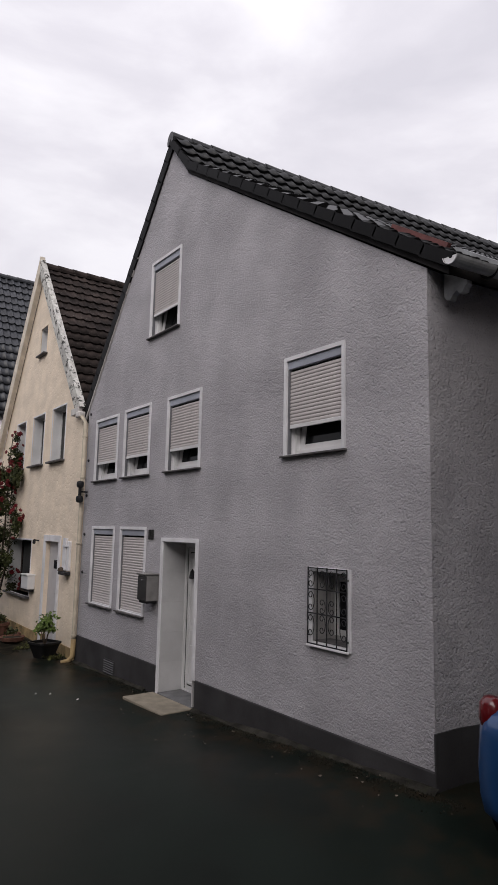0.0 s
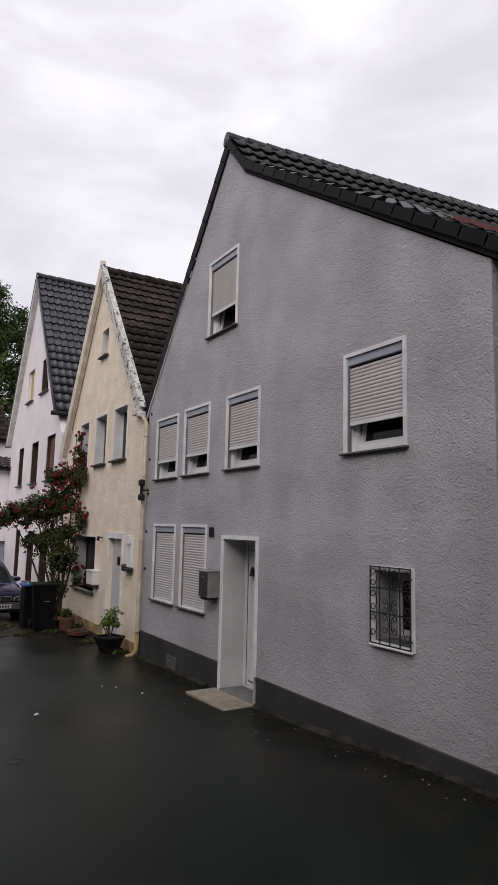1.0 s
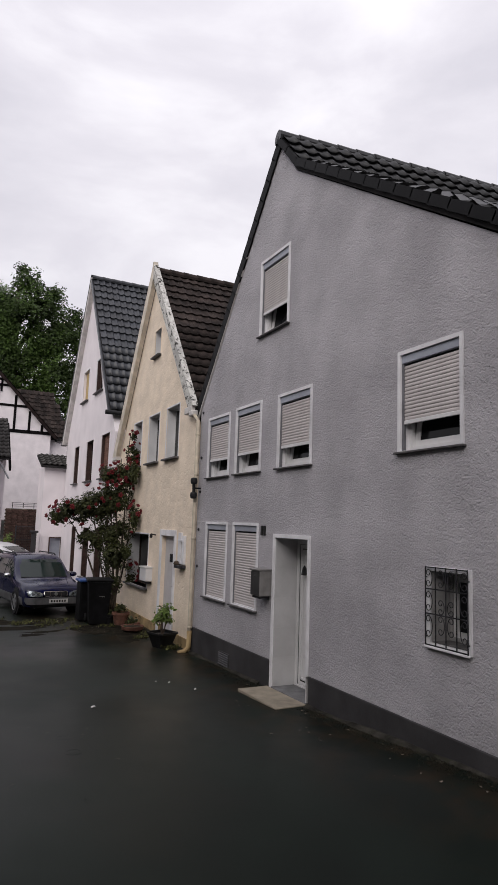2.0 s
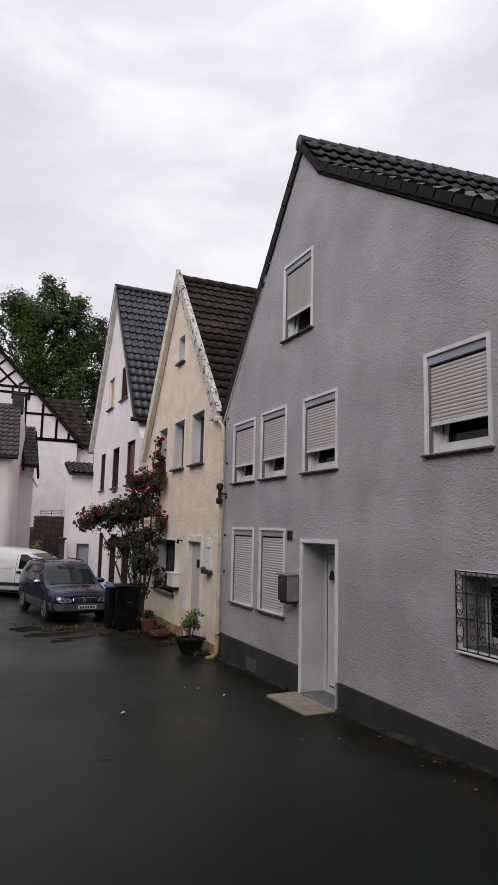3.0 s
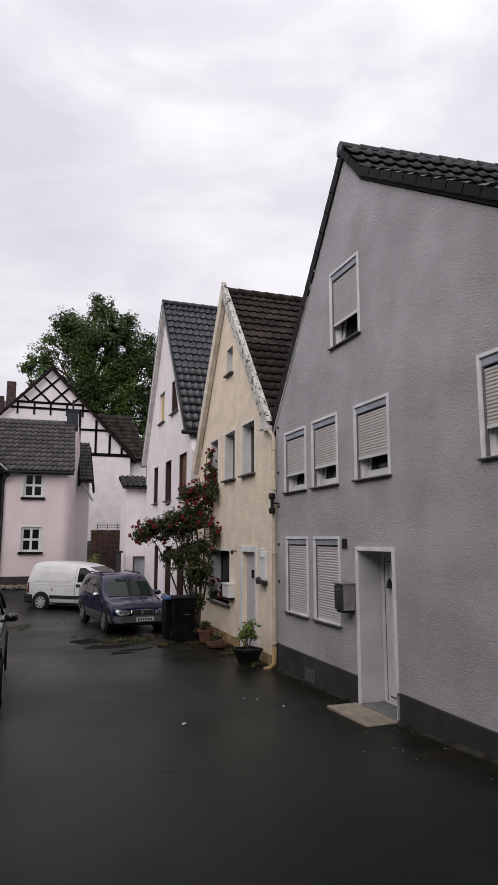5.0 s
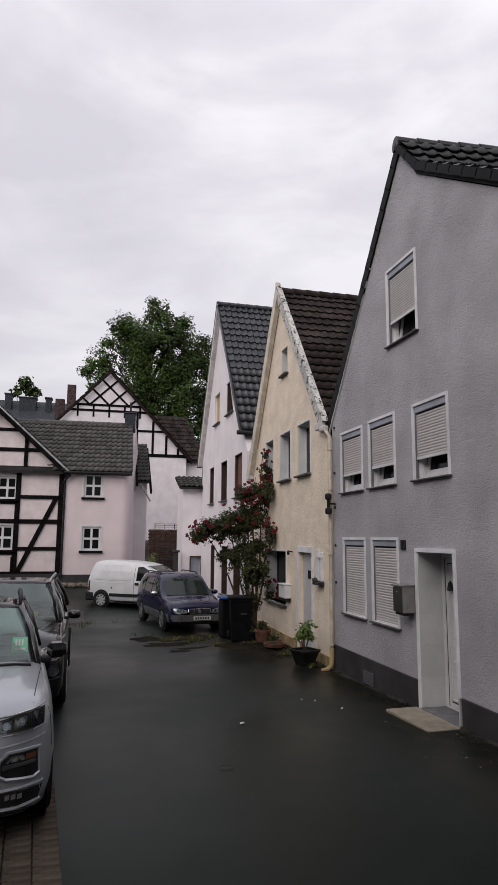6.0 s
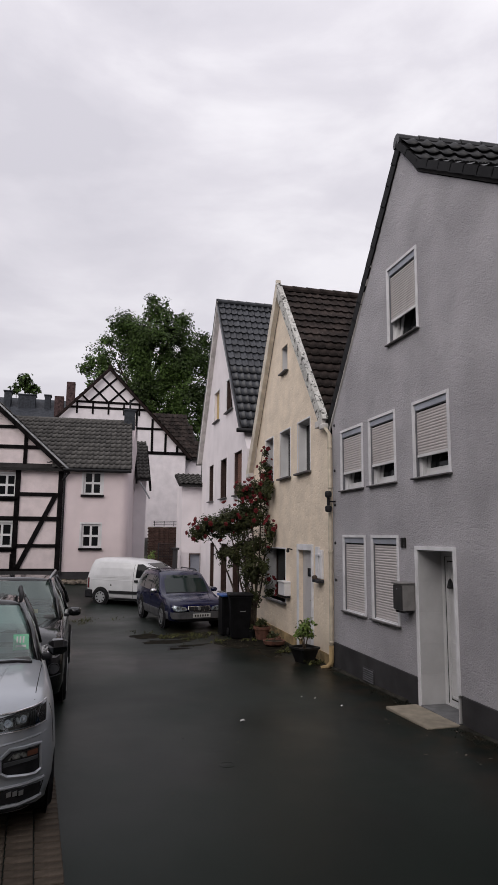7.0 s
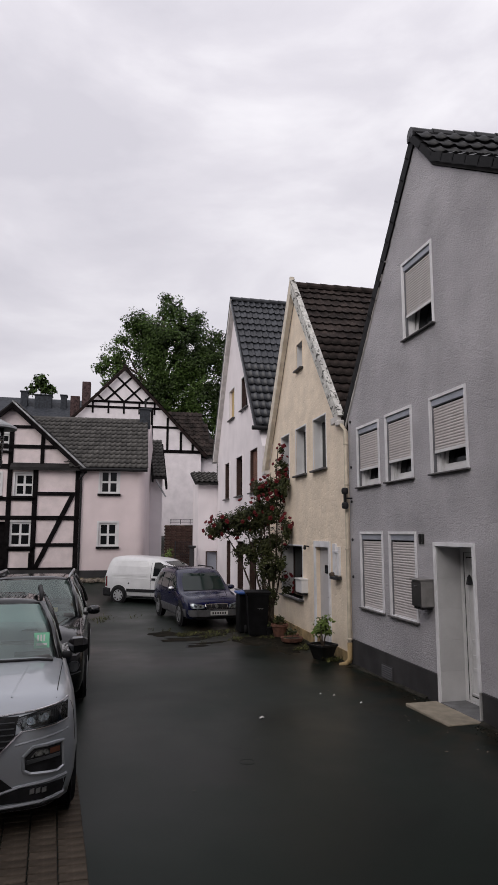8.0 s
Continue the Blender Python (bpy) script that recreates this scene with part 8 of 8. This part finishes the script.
def white_van():
    st = [(0.00, 0.58, 0.36, 0.58, 0.66, 0.50), (-0.06, 0.74, 0.26, 0.68, 0.80, 0.62), (-0.20, 0.82, 0.22, 0.78, 0.92, 0.70), (-0.72, 0.85, 0.20, 1.00, 1.06, 0.76), (-0.95, 0.86, 0.20, 1.04, 1.22, 0.72), (-1.3, 0.86, 0.20, 1.06, 1.45, 0.69),
          (-1.65, 0.86, 0.20, 1.08, 1.62, 0.68), (-2.0, 0.86, 0.20, 1.09, 1.70, 0.68), (-2.6, 0.86, 0.20, 1.10, 1.75, 0.69), (-3.3, 0.86, 0.20, 1.10, 1.77, 0.69), (-3.7, 0.86, 0.22, 1.10, 1.76, 0.68), (-3.90, 0.855, 0.24, 1.09, 1.71, 0.66),
          (-4.03, 0.84, 0.28, 1.06, 1.55, 0.62), (-4.09, 0.82, 0.32, 1.02, 1.32, 0.60), (-4.12, 0.78, 0.38, 0.95, 1.10, 0.58)]
    c = empty("car", facing(-0.65, 15.46, -36.3, -0.30), "white panel van parked across the lane behind the navy car", "car", "parked cars")
    shell = van_shell(st)
    tree = BVHTree.FromBMesh(shell)
    part("body", shell, M_VANW, c, smooth=True)
    for xw in (-0.80, -3.44):
        for s in (1, -1):
            part("wheel_arch", lathe([(0.37, 0.0), (0.37, s * 0.004), (0.36, s * 0.008), (0.05, s * 0.008)], 28, (xw, s * 0.855, 0.33), axis="y"), M_BLACKPL, c)
            wheel(c, xw, s * 0.90, 0.315, 0.2, M_RIM, 8)
    bay = [(-2.22, 1.06), (-2.16, 1.14), (-2.16, 1.50), (-2.24, 1.60), (-3.55, 1.60), (-3.66, 1.52), (-3.78, 1.16), (-3.72, 1.06)]
    for mir in (False, True):
        s = -1 if mir else 1
        part("side_panel", on_skin(tree, bay, "side", -0.002, thick=0.008, mirror=mir), M_VANW, c, "pressed side panel")
        part("panel_bead", skin_strip(tree, bay, "side", 0.011, -0.002, mir, True), M_VANW, c)
        part("waist_bead", skin_strip(tree, [(-0.9, 0.93), (-2.0, 0.95), (-4.0, 0.97)], "side", 0.010, -0.003, mir), M_VANW, c)
        part("side_strip", on_skin(tree, [(-1.15, 0.46), (-3.08, 0.46), (-3.08, 0.57), (-1.15, 0.57)], "side", 0.006, thick=0.02, mirror=mir), M_BLACKPL, c, "black rubbing strip")
        part("sill_strip", on_skin(tree, [(-1.2, 0.235), (-3.05, 0.235), (-3.05, 0.31), (-1.2, 0.31)], "side", 0.004, thick=0.01, mirror=mir), M_BLACKPL, c)
        part("door_gap", on_skin(tree, [(-2.03, 0.32), (-2.042, 0.32), (-2.042, 1.55), (-2.03, 1.55)], "side", 0.0, thick=0.003, mirror=mir), M_INK, c)
        part("door_handle", on_skin(tree, [(-1.82, 0.90), (-1.98, 0.90), (-1.98, 0.985), (-1.82, 0.985)], "side", 0.0, thick=0.03, mirror=mir), M_BLACKPL, c)
        part("side_window", on_skin(tree, [(-1.12, 1.06), (-1.93, 1.06), (-1.93, 1.56), (-1.72, 1.57), (-1.50, 1.46)], "side", 0.003, thick=0.004, mirror=mir), M_GLASS, c)
        part("tail_light", on_skin(tree, [(-3.97, 0.64), (-4.07, 0.64), (-4.05, 1.02), (-3.98, 1.02)], "side", 0.002, thick=0.008, mirror=mir), M_RED, c)
        part("fuel_cap", on_skin(tree, [(-3.0 + 0.035 * math.cos(k), 0.77 + 0.035 * math.sin(k)) for k in [j * 0.524 for j in range(12)]], "side", 0.0, 1, thick=0.004, mirror=mir), M_GREYPL, c)
        door_mirror(c, -1.20, 0.90 * s, 1.14, M_BLACKPL, s, 0.9)
    part("windscreen", on_skin(tree, [(-0.66, 1.10), (0.66, 1.10), (0.60, 1.60), (-0.60, 1.60)], "front", 0.004, thick=0.004), M_SCREEN, c)
    part("rear_bumper", boxed(-4.18, -3.80, -0.885, 0.885, 0.27, 0.60, 0.05), M_BLACKPL, c, "black rear bumper")
    return c


def blue_car():
    st = [(4.0, 0.60, 0.36, 0.62), (3.85, 0.80, 0.24, 0.85), (3.4, 0.86, 0.20, 0.95), (2.8, 0.87, 0.2, 1.0), (1.5, 0.87, 0.2, 1.02), (0.7, 0.87, 0.2, 1.02), (0.35, 0.86, 0.22, 1.02), (0.12, 0.81, 0.26, 1.0), (0.03, 0.74, 0.30, 0.92), (0.0, 0.62, 0.36, 0.82)]
    st = [(x - 4.0, w, b, t) for x, w, b, t in st]
    c, tree = car(facing(3.23, -6.62, 0, 0.24), "bright blue hatchback parked beside the grey house's side wall", M_BLUEP, st, (-0.95, -1.6, -3.1, -3.5, 1.0, 1.42, 0.72, 0.52), [(-0.78, 0.86, 0.30), (-3.35, 0.86, 0.30)])
    lamp = lathe([(0.02, 0.0), (0.06, 0.02), (0.085, 0.10), (0.08, 0.20), (0.05, 0.24), (0.02, 0.25)], 14, (-3.87, 0.70, 0.81))
    part("tail_light", lamp, M_RED, c, "red tail light high on the rear corner", smooth=True)
    part("tail_light", lathe([(0.02, 0.0), (0.06, 0.02), (0.085, 0.10), (0.08, 0.20), (0.05, 0.24), (0.02, 0.25)], 14, (-3.87, -0.70, 0.81)), M_RED, c, "red tail light high on the rear corner", smooth=True)
    return c


silver_suv()
dark_suv()
navy_wagon()
white_van()
blue_car()


# ---- the far corner: annex, brick wall, lean-to, distant roofs ----
def annex():
    h = empty("annex", Matrix.Translation((0, 18.62, 0)), "low white annex with a tiled lean-to roof", "annex")
    part("wall", plate([(-0.62, 0.0), (0.30, 0.0), (0.30, 4.55), (-0.62, 4.55)], 0.3, [(-0.22, 0.20, 0.3, 1.55)]), M_WHITE, h, "white rendered wall")
    part("wall", boxed(-0.62, -0.35, 0.3, 1.5, 0.0, 4.5), M_WHITE, h)
    part("door_leaf", boxed(-0.22, 0.20, 0.12, 0.18, 0.3, 1.55), M_BOX, h, "pale grey door")
    part("door_frame", plate([(-0.27, 0.2), (-0.22, 0.2), (-0.22, 1.55), (0.20, 1.55), (0.20, 0.2), (0.25, 0.2), (0.25, 1.60), (-0.27, 1.60)], 0.05, y=-0.02), M_BROWNWIN, h, "dark brown door frame")
    roof = part("roof", slope_slab([(-0.80, -0.28, 4.50), (0.34, -0.28, 4.50), (0.34, 1.2, 5.05), (-0.80, 1.2, 5.05)], 0.09), M_UNDER, h, "dark tiled lean-to roof")
    up = Vector((0, 1.48, 0.55))
    tile_field(roof, (-0.80, -0.30, 4.52), (1, 0, 0), up, 1.14, up.length, 0.22, 0.34, M_TILEG, M_TILEG_J, near=60)
    post = part("gate_post", boxed(-0.98, -0.80, -0.3, -0.1, 0.2, 1.75, 0.01), M_PLINTH, h)
    part("post_cap", boxed(-1.04, -0.74, -0.36, -0.04, 1.75, 1.84, 0.02), M_PLINTH, post)


annex()


def brick_wall():
    w = empty("brick_wall", Matrix.Translation((0.42, 21.2, 0)), "old red-brown brick wall with a wire fence on top", "wall")
    x0, x1, z0, z1 = -2.15, -0.30, 0.3, 2.74
    core = part("core", boxed(x0, x1, 0.03, 0.3, z0, z1 - 0.01), M_RUBBLE, w)
    me_bm = boxed(-0.115, 0.115, -0.02, 0.06, 0.0, 0.062, 0.004)
    me = bpy.data.meshes.new("brick")
    me_bm.to_mesh(me)
    me_bm.free()
    me.materials.append(M_BRICKW)
    rng = random.Random(5)
    row, z = 0, z0
    while z + 0.062 < z1:
        x = x0 + (0.06 if row % 2 else 0.12)
        while x < x1 - 0.05:
            ob = new("brick", me)
            ob.parent = w
            ob.location = (x, rng.uniform(-0.006, 0.006), z)
            x += 0.242
        z += 0.075
        row += 1
    fence = empty("fence", Matrix.Translation((0.42, 21.25, 0)), "low wire fence on the brick wall", "fence")
    for x in (-1.9, -1.45, -1.0, -0.55):
        part("post", tube([(x, 0, 2.76), (x, 0, 3.0)], 0.015, 6), M_IRON, fence)
    for z in (2.84, 2.92, 2.99):
        part("wire", tube([(-1.95, 0, z), (-0.52, 0, z)], 0.008, 5), M_IRON, fence)
    gate = empty("garden_gate", Matrix.Translation((0.42, 20.9, 0)), "dark mesh garden gate before the brick wall", "gate")
    for x in (-1.72, -0.92):
        part("post", tube([(x, 0, 0.25), (x, 0, 2.0)], 0.03, 8), M_IRON, gate)
    for z in (0.9, 1.4, 1.95):
        part("rail", tube([(-1.72, 0, z), (-0.92, 0, z)], 0.015, 6), M_IRON, gate)
    for i in range(9):
        part("bar", tube([(-1.62 + i * 0.08, 0, 0.8), (-1.62 + i * 0.08, 0, 1.95)], 0.008, 5), M_IRON, gate)
    b = empty("shrub", Matrix.Translation((-1.85, 19.4, ground_z(-1.85, 19.4))), "light green climbing shrub at the pink house's corner", "shrub")
    part("stem", tube([(0, 0, 0), (0.05, 0, 0.6), (0.1, 0, 1.3)], [0.03, 0.02, 0.01], 6), M_BARK, b)
    leaf_cloud("foliage", b, M_LEAFY, [(0.0, 0, 0.75, 0.36, 0.3, 0.45), (0.12, 0, 1.25, 0.22, 0.2, 0.35)], 620, 0.085, 9)


brick_wall()


def lean_to():
    h = empty("lean_to", Matrix.Translation((0, 24.0, 0)), "narrow tiled lean-to with dark boards beside the pink house", "lean-to")
    part("wall", boxed(-2.55, -1.62, 0.2, 3.0, 0.2, 5.4), M_WHITE, h, "white rendered wall")
    roof = part("roof", slope_slab([(-2.12, -0.3, 5.15), (-1.52, -0.3, 5.15), (-1.52, 2.2, 7.35), (-2.12, 2.2, 7.35)], 0.1), M_UNDER, h, "tiled lean-to roof")
    up = Vector((0, 2.5, 2.2))
    tile_field(roof, (-2.12, -0.32, 5.17), (1, 0, 0), up, 0.6, up.length, 0.2, 0.3, M_TILEG, M_TILEG_J, near=60)
    part("verge_board", slope_slab([(-1.52, -0.4, 4.75), (-1.42, -0.4, 4.75), (-1.42, 2.25, 7.2), (-1.52, 2.25, 7.2)], 0.22), M_TIMBER, h, "dark verge board")
    part("verge_board", slope_slab([(-2.22, -0.4, 5.1), (-2.12, -0.4, 5.1), (-2.12, 2.6, 8.0), (-2.22, 2.6, 8.0)], 0.22), M_TIMBER, h, "dark verge board")
    part("downpipe", tube([(-2.0, -0.35, 5.0), (-1.5, -0.45, 4.15)], 0.04, 8), M_ZINC, h)


lean_to()


def far_house():
    h = empty("house", Matrix.Translation((-9.2, 36.5, 0)), "distant house with a dark slate roof and chimneys", "house")
    part("wall", boxed(-6.0, 3.3, 0, 6, 0, 9.8), M_WHITE, h)
    part("roof", slope_slab([(-6.2, -0.3, 9.9), (3.9, -0.3, 9.9), (3.3, 3.0, 12.1), (-6.2, 3.0, 12.1)], 0.15), M_SLATEDARK, h, "dark slate roof")
    for x, w, z in ((-0.95, 0.45, 12.25), (1.75, 0.4, 12.1), (0.35, 1.15, 12.05)):
        ch = part("chimney", boxed(x - w / 2, x + w / 2, 1.5, 2.3, 10.2, z, 0.01), M_SLATEDARK, h, "slate-clad chimney")
        part("chimney_cap", boxed(x - w / 2 - 0.06, x + w / 2 + 0.06, 1.44, 2.36, z, z + 0.08, 0.01), M_SLATEDARK, ch)


far_house()


def rubble_strip():
    """Rough stones and dry grass along the foot of the far houses."""
    rng = random.Random(31)
    meshes = []
    for k in range(4):
        bm = bmesh.new()
        bmesh.ops.create_icosphere(bm, subdivisions=1, radius=0.15)
        for v in bm.verts:
            v.co = Vector((v.co.x * 1.4, v.co.y, v.co.z * 0.7)) * rng.uniform(0.75, 1.15)
        me = bpy.data.meshes.new("stone")
        bm.to_mesh(me)
        bm.free()
        me.materials.append(M_RUBBLE)
        meshes.append(me)
    w = empty("stone_edging", Matrix.Identity(4), "rough stone edging with dry grass before the far houses", "stone edging")
    for i in range(70):
        x = -8.5 + i * 0.085 + rng.uniform(-0.04, 0.04)
        y = 19.6 + rng.uniform(-0.18, 0.18)
        ob = new("stone", meshes[i % 4])
        ob.parent = w
        ob.matrix_basis = Matrix.Translation((x, y, ground_z(x, y) + 0.05)) @ Matrix.Rotation(rng.uniform(0, 6), 4, "Z")
    verts, faces = [], []
    for _ in range(420):
        px, py = rng.uniform(-8.5, -2.6), rng.uniform(19.7, 20.3)
        z = ground_z(px, py)
        a, ln, wd = rng.uniform(0, 6.28), rng.uniform(0.05, 0.14), 0.02
        dx, dy = math.cos(a), math.sin(a)
        k = len(verts)
        verts += [(px - dy * wd, py + dx * wd, z), (px + dy * wd, py - dx * wd, z), (px + dx * ln, py + dy * ln, z + ln * 0.8)]
        faces.append((k, k + 1, k + 2))
    me = bpy.data.meshes.new("dry_grass")
    me.from_pydata(verts, [], faces)
    me.materials.append(mat("dry_grass", (0.26, 0.21, 0.10), 0.8, var=0.2, island=0.4))
    tagged(new("dry_grass", me), "dry yellow grass before the far houses", "grass", kind="stuff")


rubble_strip()


def tree(x, y, z0, blobs, count, leaf, seed, label, material, trunk_r=0.5):
    t = empty("tree", Matrix.Translation((x, y, z0)), label, "tree")
    rng = random.Random(seed)
    top = max(b[2] for b in blobs)
    part("trunk", tube([(0, 0, 0), (0.1, 0.1, top * 0.3), (-0.2, 0, top * 0.6), (0.1, 0, top * 0.9)], [trunk_r, trunk_r * 0.8, trunk_r * 0.5, trunk_r * 0.15], 8), M_BARK, t)
    for b in blobs:
        s = Vector((0, 0, top * rng.uniform(0.3, 0.55)))
        e = Vector(b[:3])
        part("limb", tube([s, s.lerp(e, 0.5) + Vector((0, 0, 0.4)), e], [trunk_r * 0.35, trunk_r * 0.2, trunk_r * 0.06], 6), M_BARK, t)
    leaf_cloud("crown", t, material, blobs, count, leaf, seed, shell=0.45)
    return t


crown = [(-0.3, 0, 14.6, 3.9, 3.5, 3.6), (0.9, 0, 18.0, 1.9, 1.8, 1.6), (-2.3, 0, 16.2, 2.0, 2.0, 1.9), (2.6, 0, 16.2, 2.3, 2.2, 2.2), (-4.3, 0, 12.6, 2.2, 2.0, 1.9), (4.6, 0, 13.8, 2.4, 2.4, 2.6),
         (0.5, 0, 11.0, 4.4, 3.2, 3.0), (3.4, -1, 9.3, 3.0, 2.4, 3.0), (6.2, -1, 9.0, 2.6, 2.2, 3.4), (5.5, -1, 6.5, 3.2, 2.2, 2.4), (1.5, -1, 6.5, 3.2, 2.2, 2.4), (6.5, -0.5, 12.4, 2.0, 1.8, 1.8),
         (3.0, -0.5, 12.6, 2.6, 2.2, 2.4), (-0.5, 0.5, 8.0, 4.0, 3, 2.4), (-5.6, 1, 12.0, 1.2, 1.2, 0.9), (0.3, 0, 19.2, 0.9, 0.9, 0.8), (7.4, 0, 13.4, 1.4, 1.4, 1.2), (8.3, 0, 10.6, 2.4, 2.2, 2.6),
         (8.8, 0, 7.4, 2.6, 2.2, 3.0), (3.4, 0, 17.4, 1.3, 1.3, 1.0), (5.6, 0, 15.4, 1.5, 1.5, 1.2), (-3.9, 0, 14.6, 1.1, 1.1, 0.9)]
tree(0.7, 51.5, 6.0, crown, 105000, 0.24, 5, "large broad-crowned green tree behind the houses", M_LEAFT)
tree(-9.8, 46.2, 5.4, [(0, 0, 9.5, 0.9, 0.8, 1.0), (0.6, 0, 8.9, 0.9, 0.8, 0.6), (-0.7, 0, 8.8, 0.7, 0.7, 0.6)], 1100, 0.30, 6, "small green tree behind the distant roof", M_LEAFT, 0.15)
tree(-4.3, 45.0, 4.0, [(0, 0, 10.8, 0.9, 0.8, 1.2), (0.9, 0, 11.6, 1.0, 0.9, 1.0), (1.9, 0, 10.6, 1.2, 1.0, 1.6)], 1500, 0.30, 12, "green tree rising behind the chimneys", M_LEAFT, 0.2)


def street_lamp():
    l = empty("street_lamp", Matrix.Translation((-7.23, 7.3, ground_z(-7.23, 7.3))), "old-fashioned street lamp with a flat round hood", "street lamp")
    part("pole", tube([(0, 0, 0), (0, 0, 3.9)], [0.075, 0.052], 12), M_IRON, l, smooth=True)
    part("hood", lathe([(0.06, 5.28), (0.16, 5.23), (0.48, 5.07), (0.49, 5.02), (0.40, 5.02), (0.13, 5.10)], 24), M_ZINC, l, "flat grey metal hood")
    part("globe", lathe([(0.10, 4.20), (0.18, 4.27), (0.21, 4.67), (0.20, 5.04)], 18), M_LAMPGLASS, l, "clear glass cylinder", smooth=True)
    part("collar", lathe([(0.06, 3.84), (0.14, 3.94), (0.16, 4.13), (0.20, 4.19), (0.20, 4.27), (0.13, 4.27)], 18), M_IRON, l)
    part("burner", lathe([(0.04, 4.24), (0.065, 4.4), (0.065, 4.8), (0.03, 4.94)], 12), M_PLATE, l)


street_lamp()

# ---- concrete pavers at the lane's left edge ----
pav = empty("pavement", Matrix.Identity(4), "brownish concrete block paving under the parked cars", "pavement", kind="structure")
bmp = boxed(-0.098, 0.098, -0.048, 0.048, -0.06, 0.012, 0.006)
mep = bpy.data.meshes.new("paver")
bmp.to_mesh(mep)
bmp.free()
mep.materials.append(M_PAVER)
rngp = random.Random(77)
made = 0
for i in range(44):
    for j in range(12):
        px, py = -4.93 - j * 0.205, -5.0 + i * 0.105 + 0.0
        edge = 0.075 * (py + 3.0)
        if j > 6 and i % 2:
            continue
        if made >= 300:
            break
        made += 1
        ob = new("paver", mep)
        ob.parent = pav
        ob.matrix_basis = Matrix.Translation((px - edge * 0.9, py, ground_z(px, py) + 0.002 + rngp.uniform(-0.002, 0.003))) @ Matrix.Rotation(rngp.uniform(-0.01, 0.01), 4, "Z")


# ---- plain unseen houses added behind and beside the camera: close the lane, block light ----
def unseen_house(x0, x1, y0, y1, eave, ridge, label, material):
    h = empty("house", Matrix.Identity(4), label, "house")
    zb = -0.6
    part("wall", boxed(x0, x1, y0, y1, zb, eave), material, h)
    roof = slope_slab([(x0 - 0.3, y0 - 0.2, eave), (x0 - 0.3, y1 + 0.2, eave), ((x0 + x1) / 2, y1 + 0.2, ridge), ((x0 + x1) / 2, y0 - 0.2, ridge)][::-1], 0.15)
    slope_slab([(x1 + 0.3, y0 - 0.2, eave), (x1 + 0.3, y1 + 0.2, eave), ((x0 + x1) / 2, y1 + 0.2, ridge), ((x0 + x1) / 2, y0 - 0.2, ridge)], 0.15, roof)
    part("roof", roof, M_TILEG, h)


# none is in view; heights are set by the shade they give
unseen_house(-17.0, -9.3, -7.0, 3.5, 7.6, 11.5, "plain unseen house added across the lane to block skylight", M_FARWALL)
unseen_house(-17.5, -9.9, 4.2, 12.0, 4.6, 7.2, "plain low unseen house added across the lane to block skylight", M_FARWALL)
unseen_house(-16.0, -7.8, -20.0, -8.4, 6.0, 8.8, "plain unseen house added behind the camera to dim the lower wall", M_FARWALL)
unseen_house(-10.0, -1.0, -32.0, -22.0, 5.5, 8.5, "plain unseen house added at the lane's other end for window reflections", M_WHITE)
unseen_house(-1.6, 8.5, -17.0, -7.9, 9.2, 12.5, "plain unseen house added beside the driveway to shade the side wall", M_FARWALL)
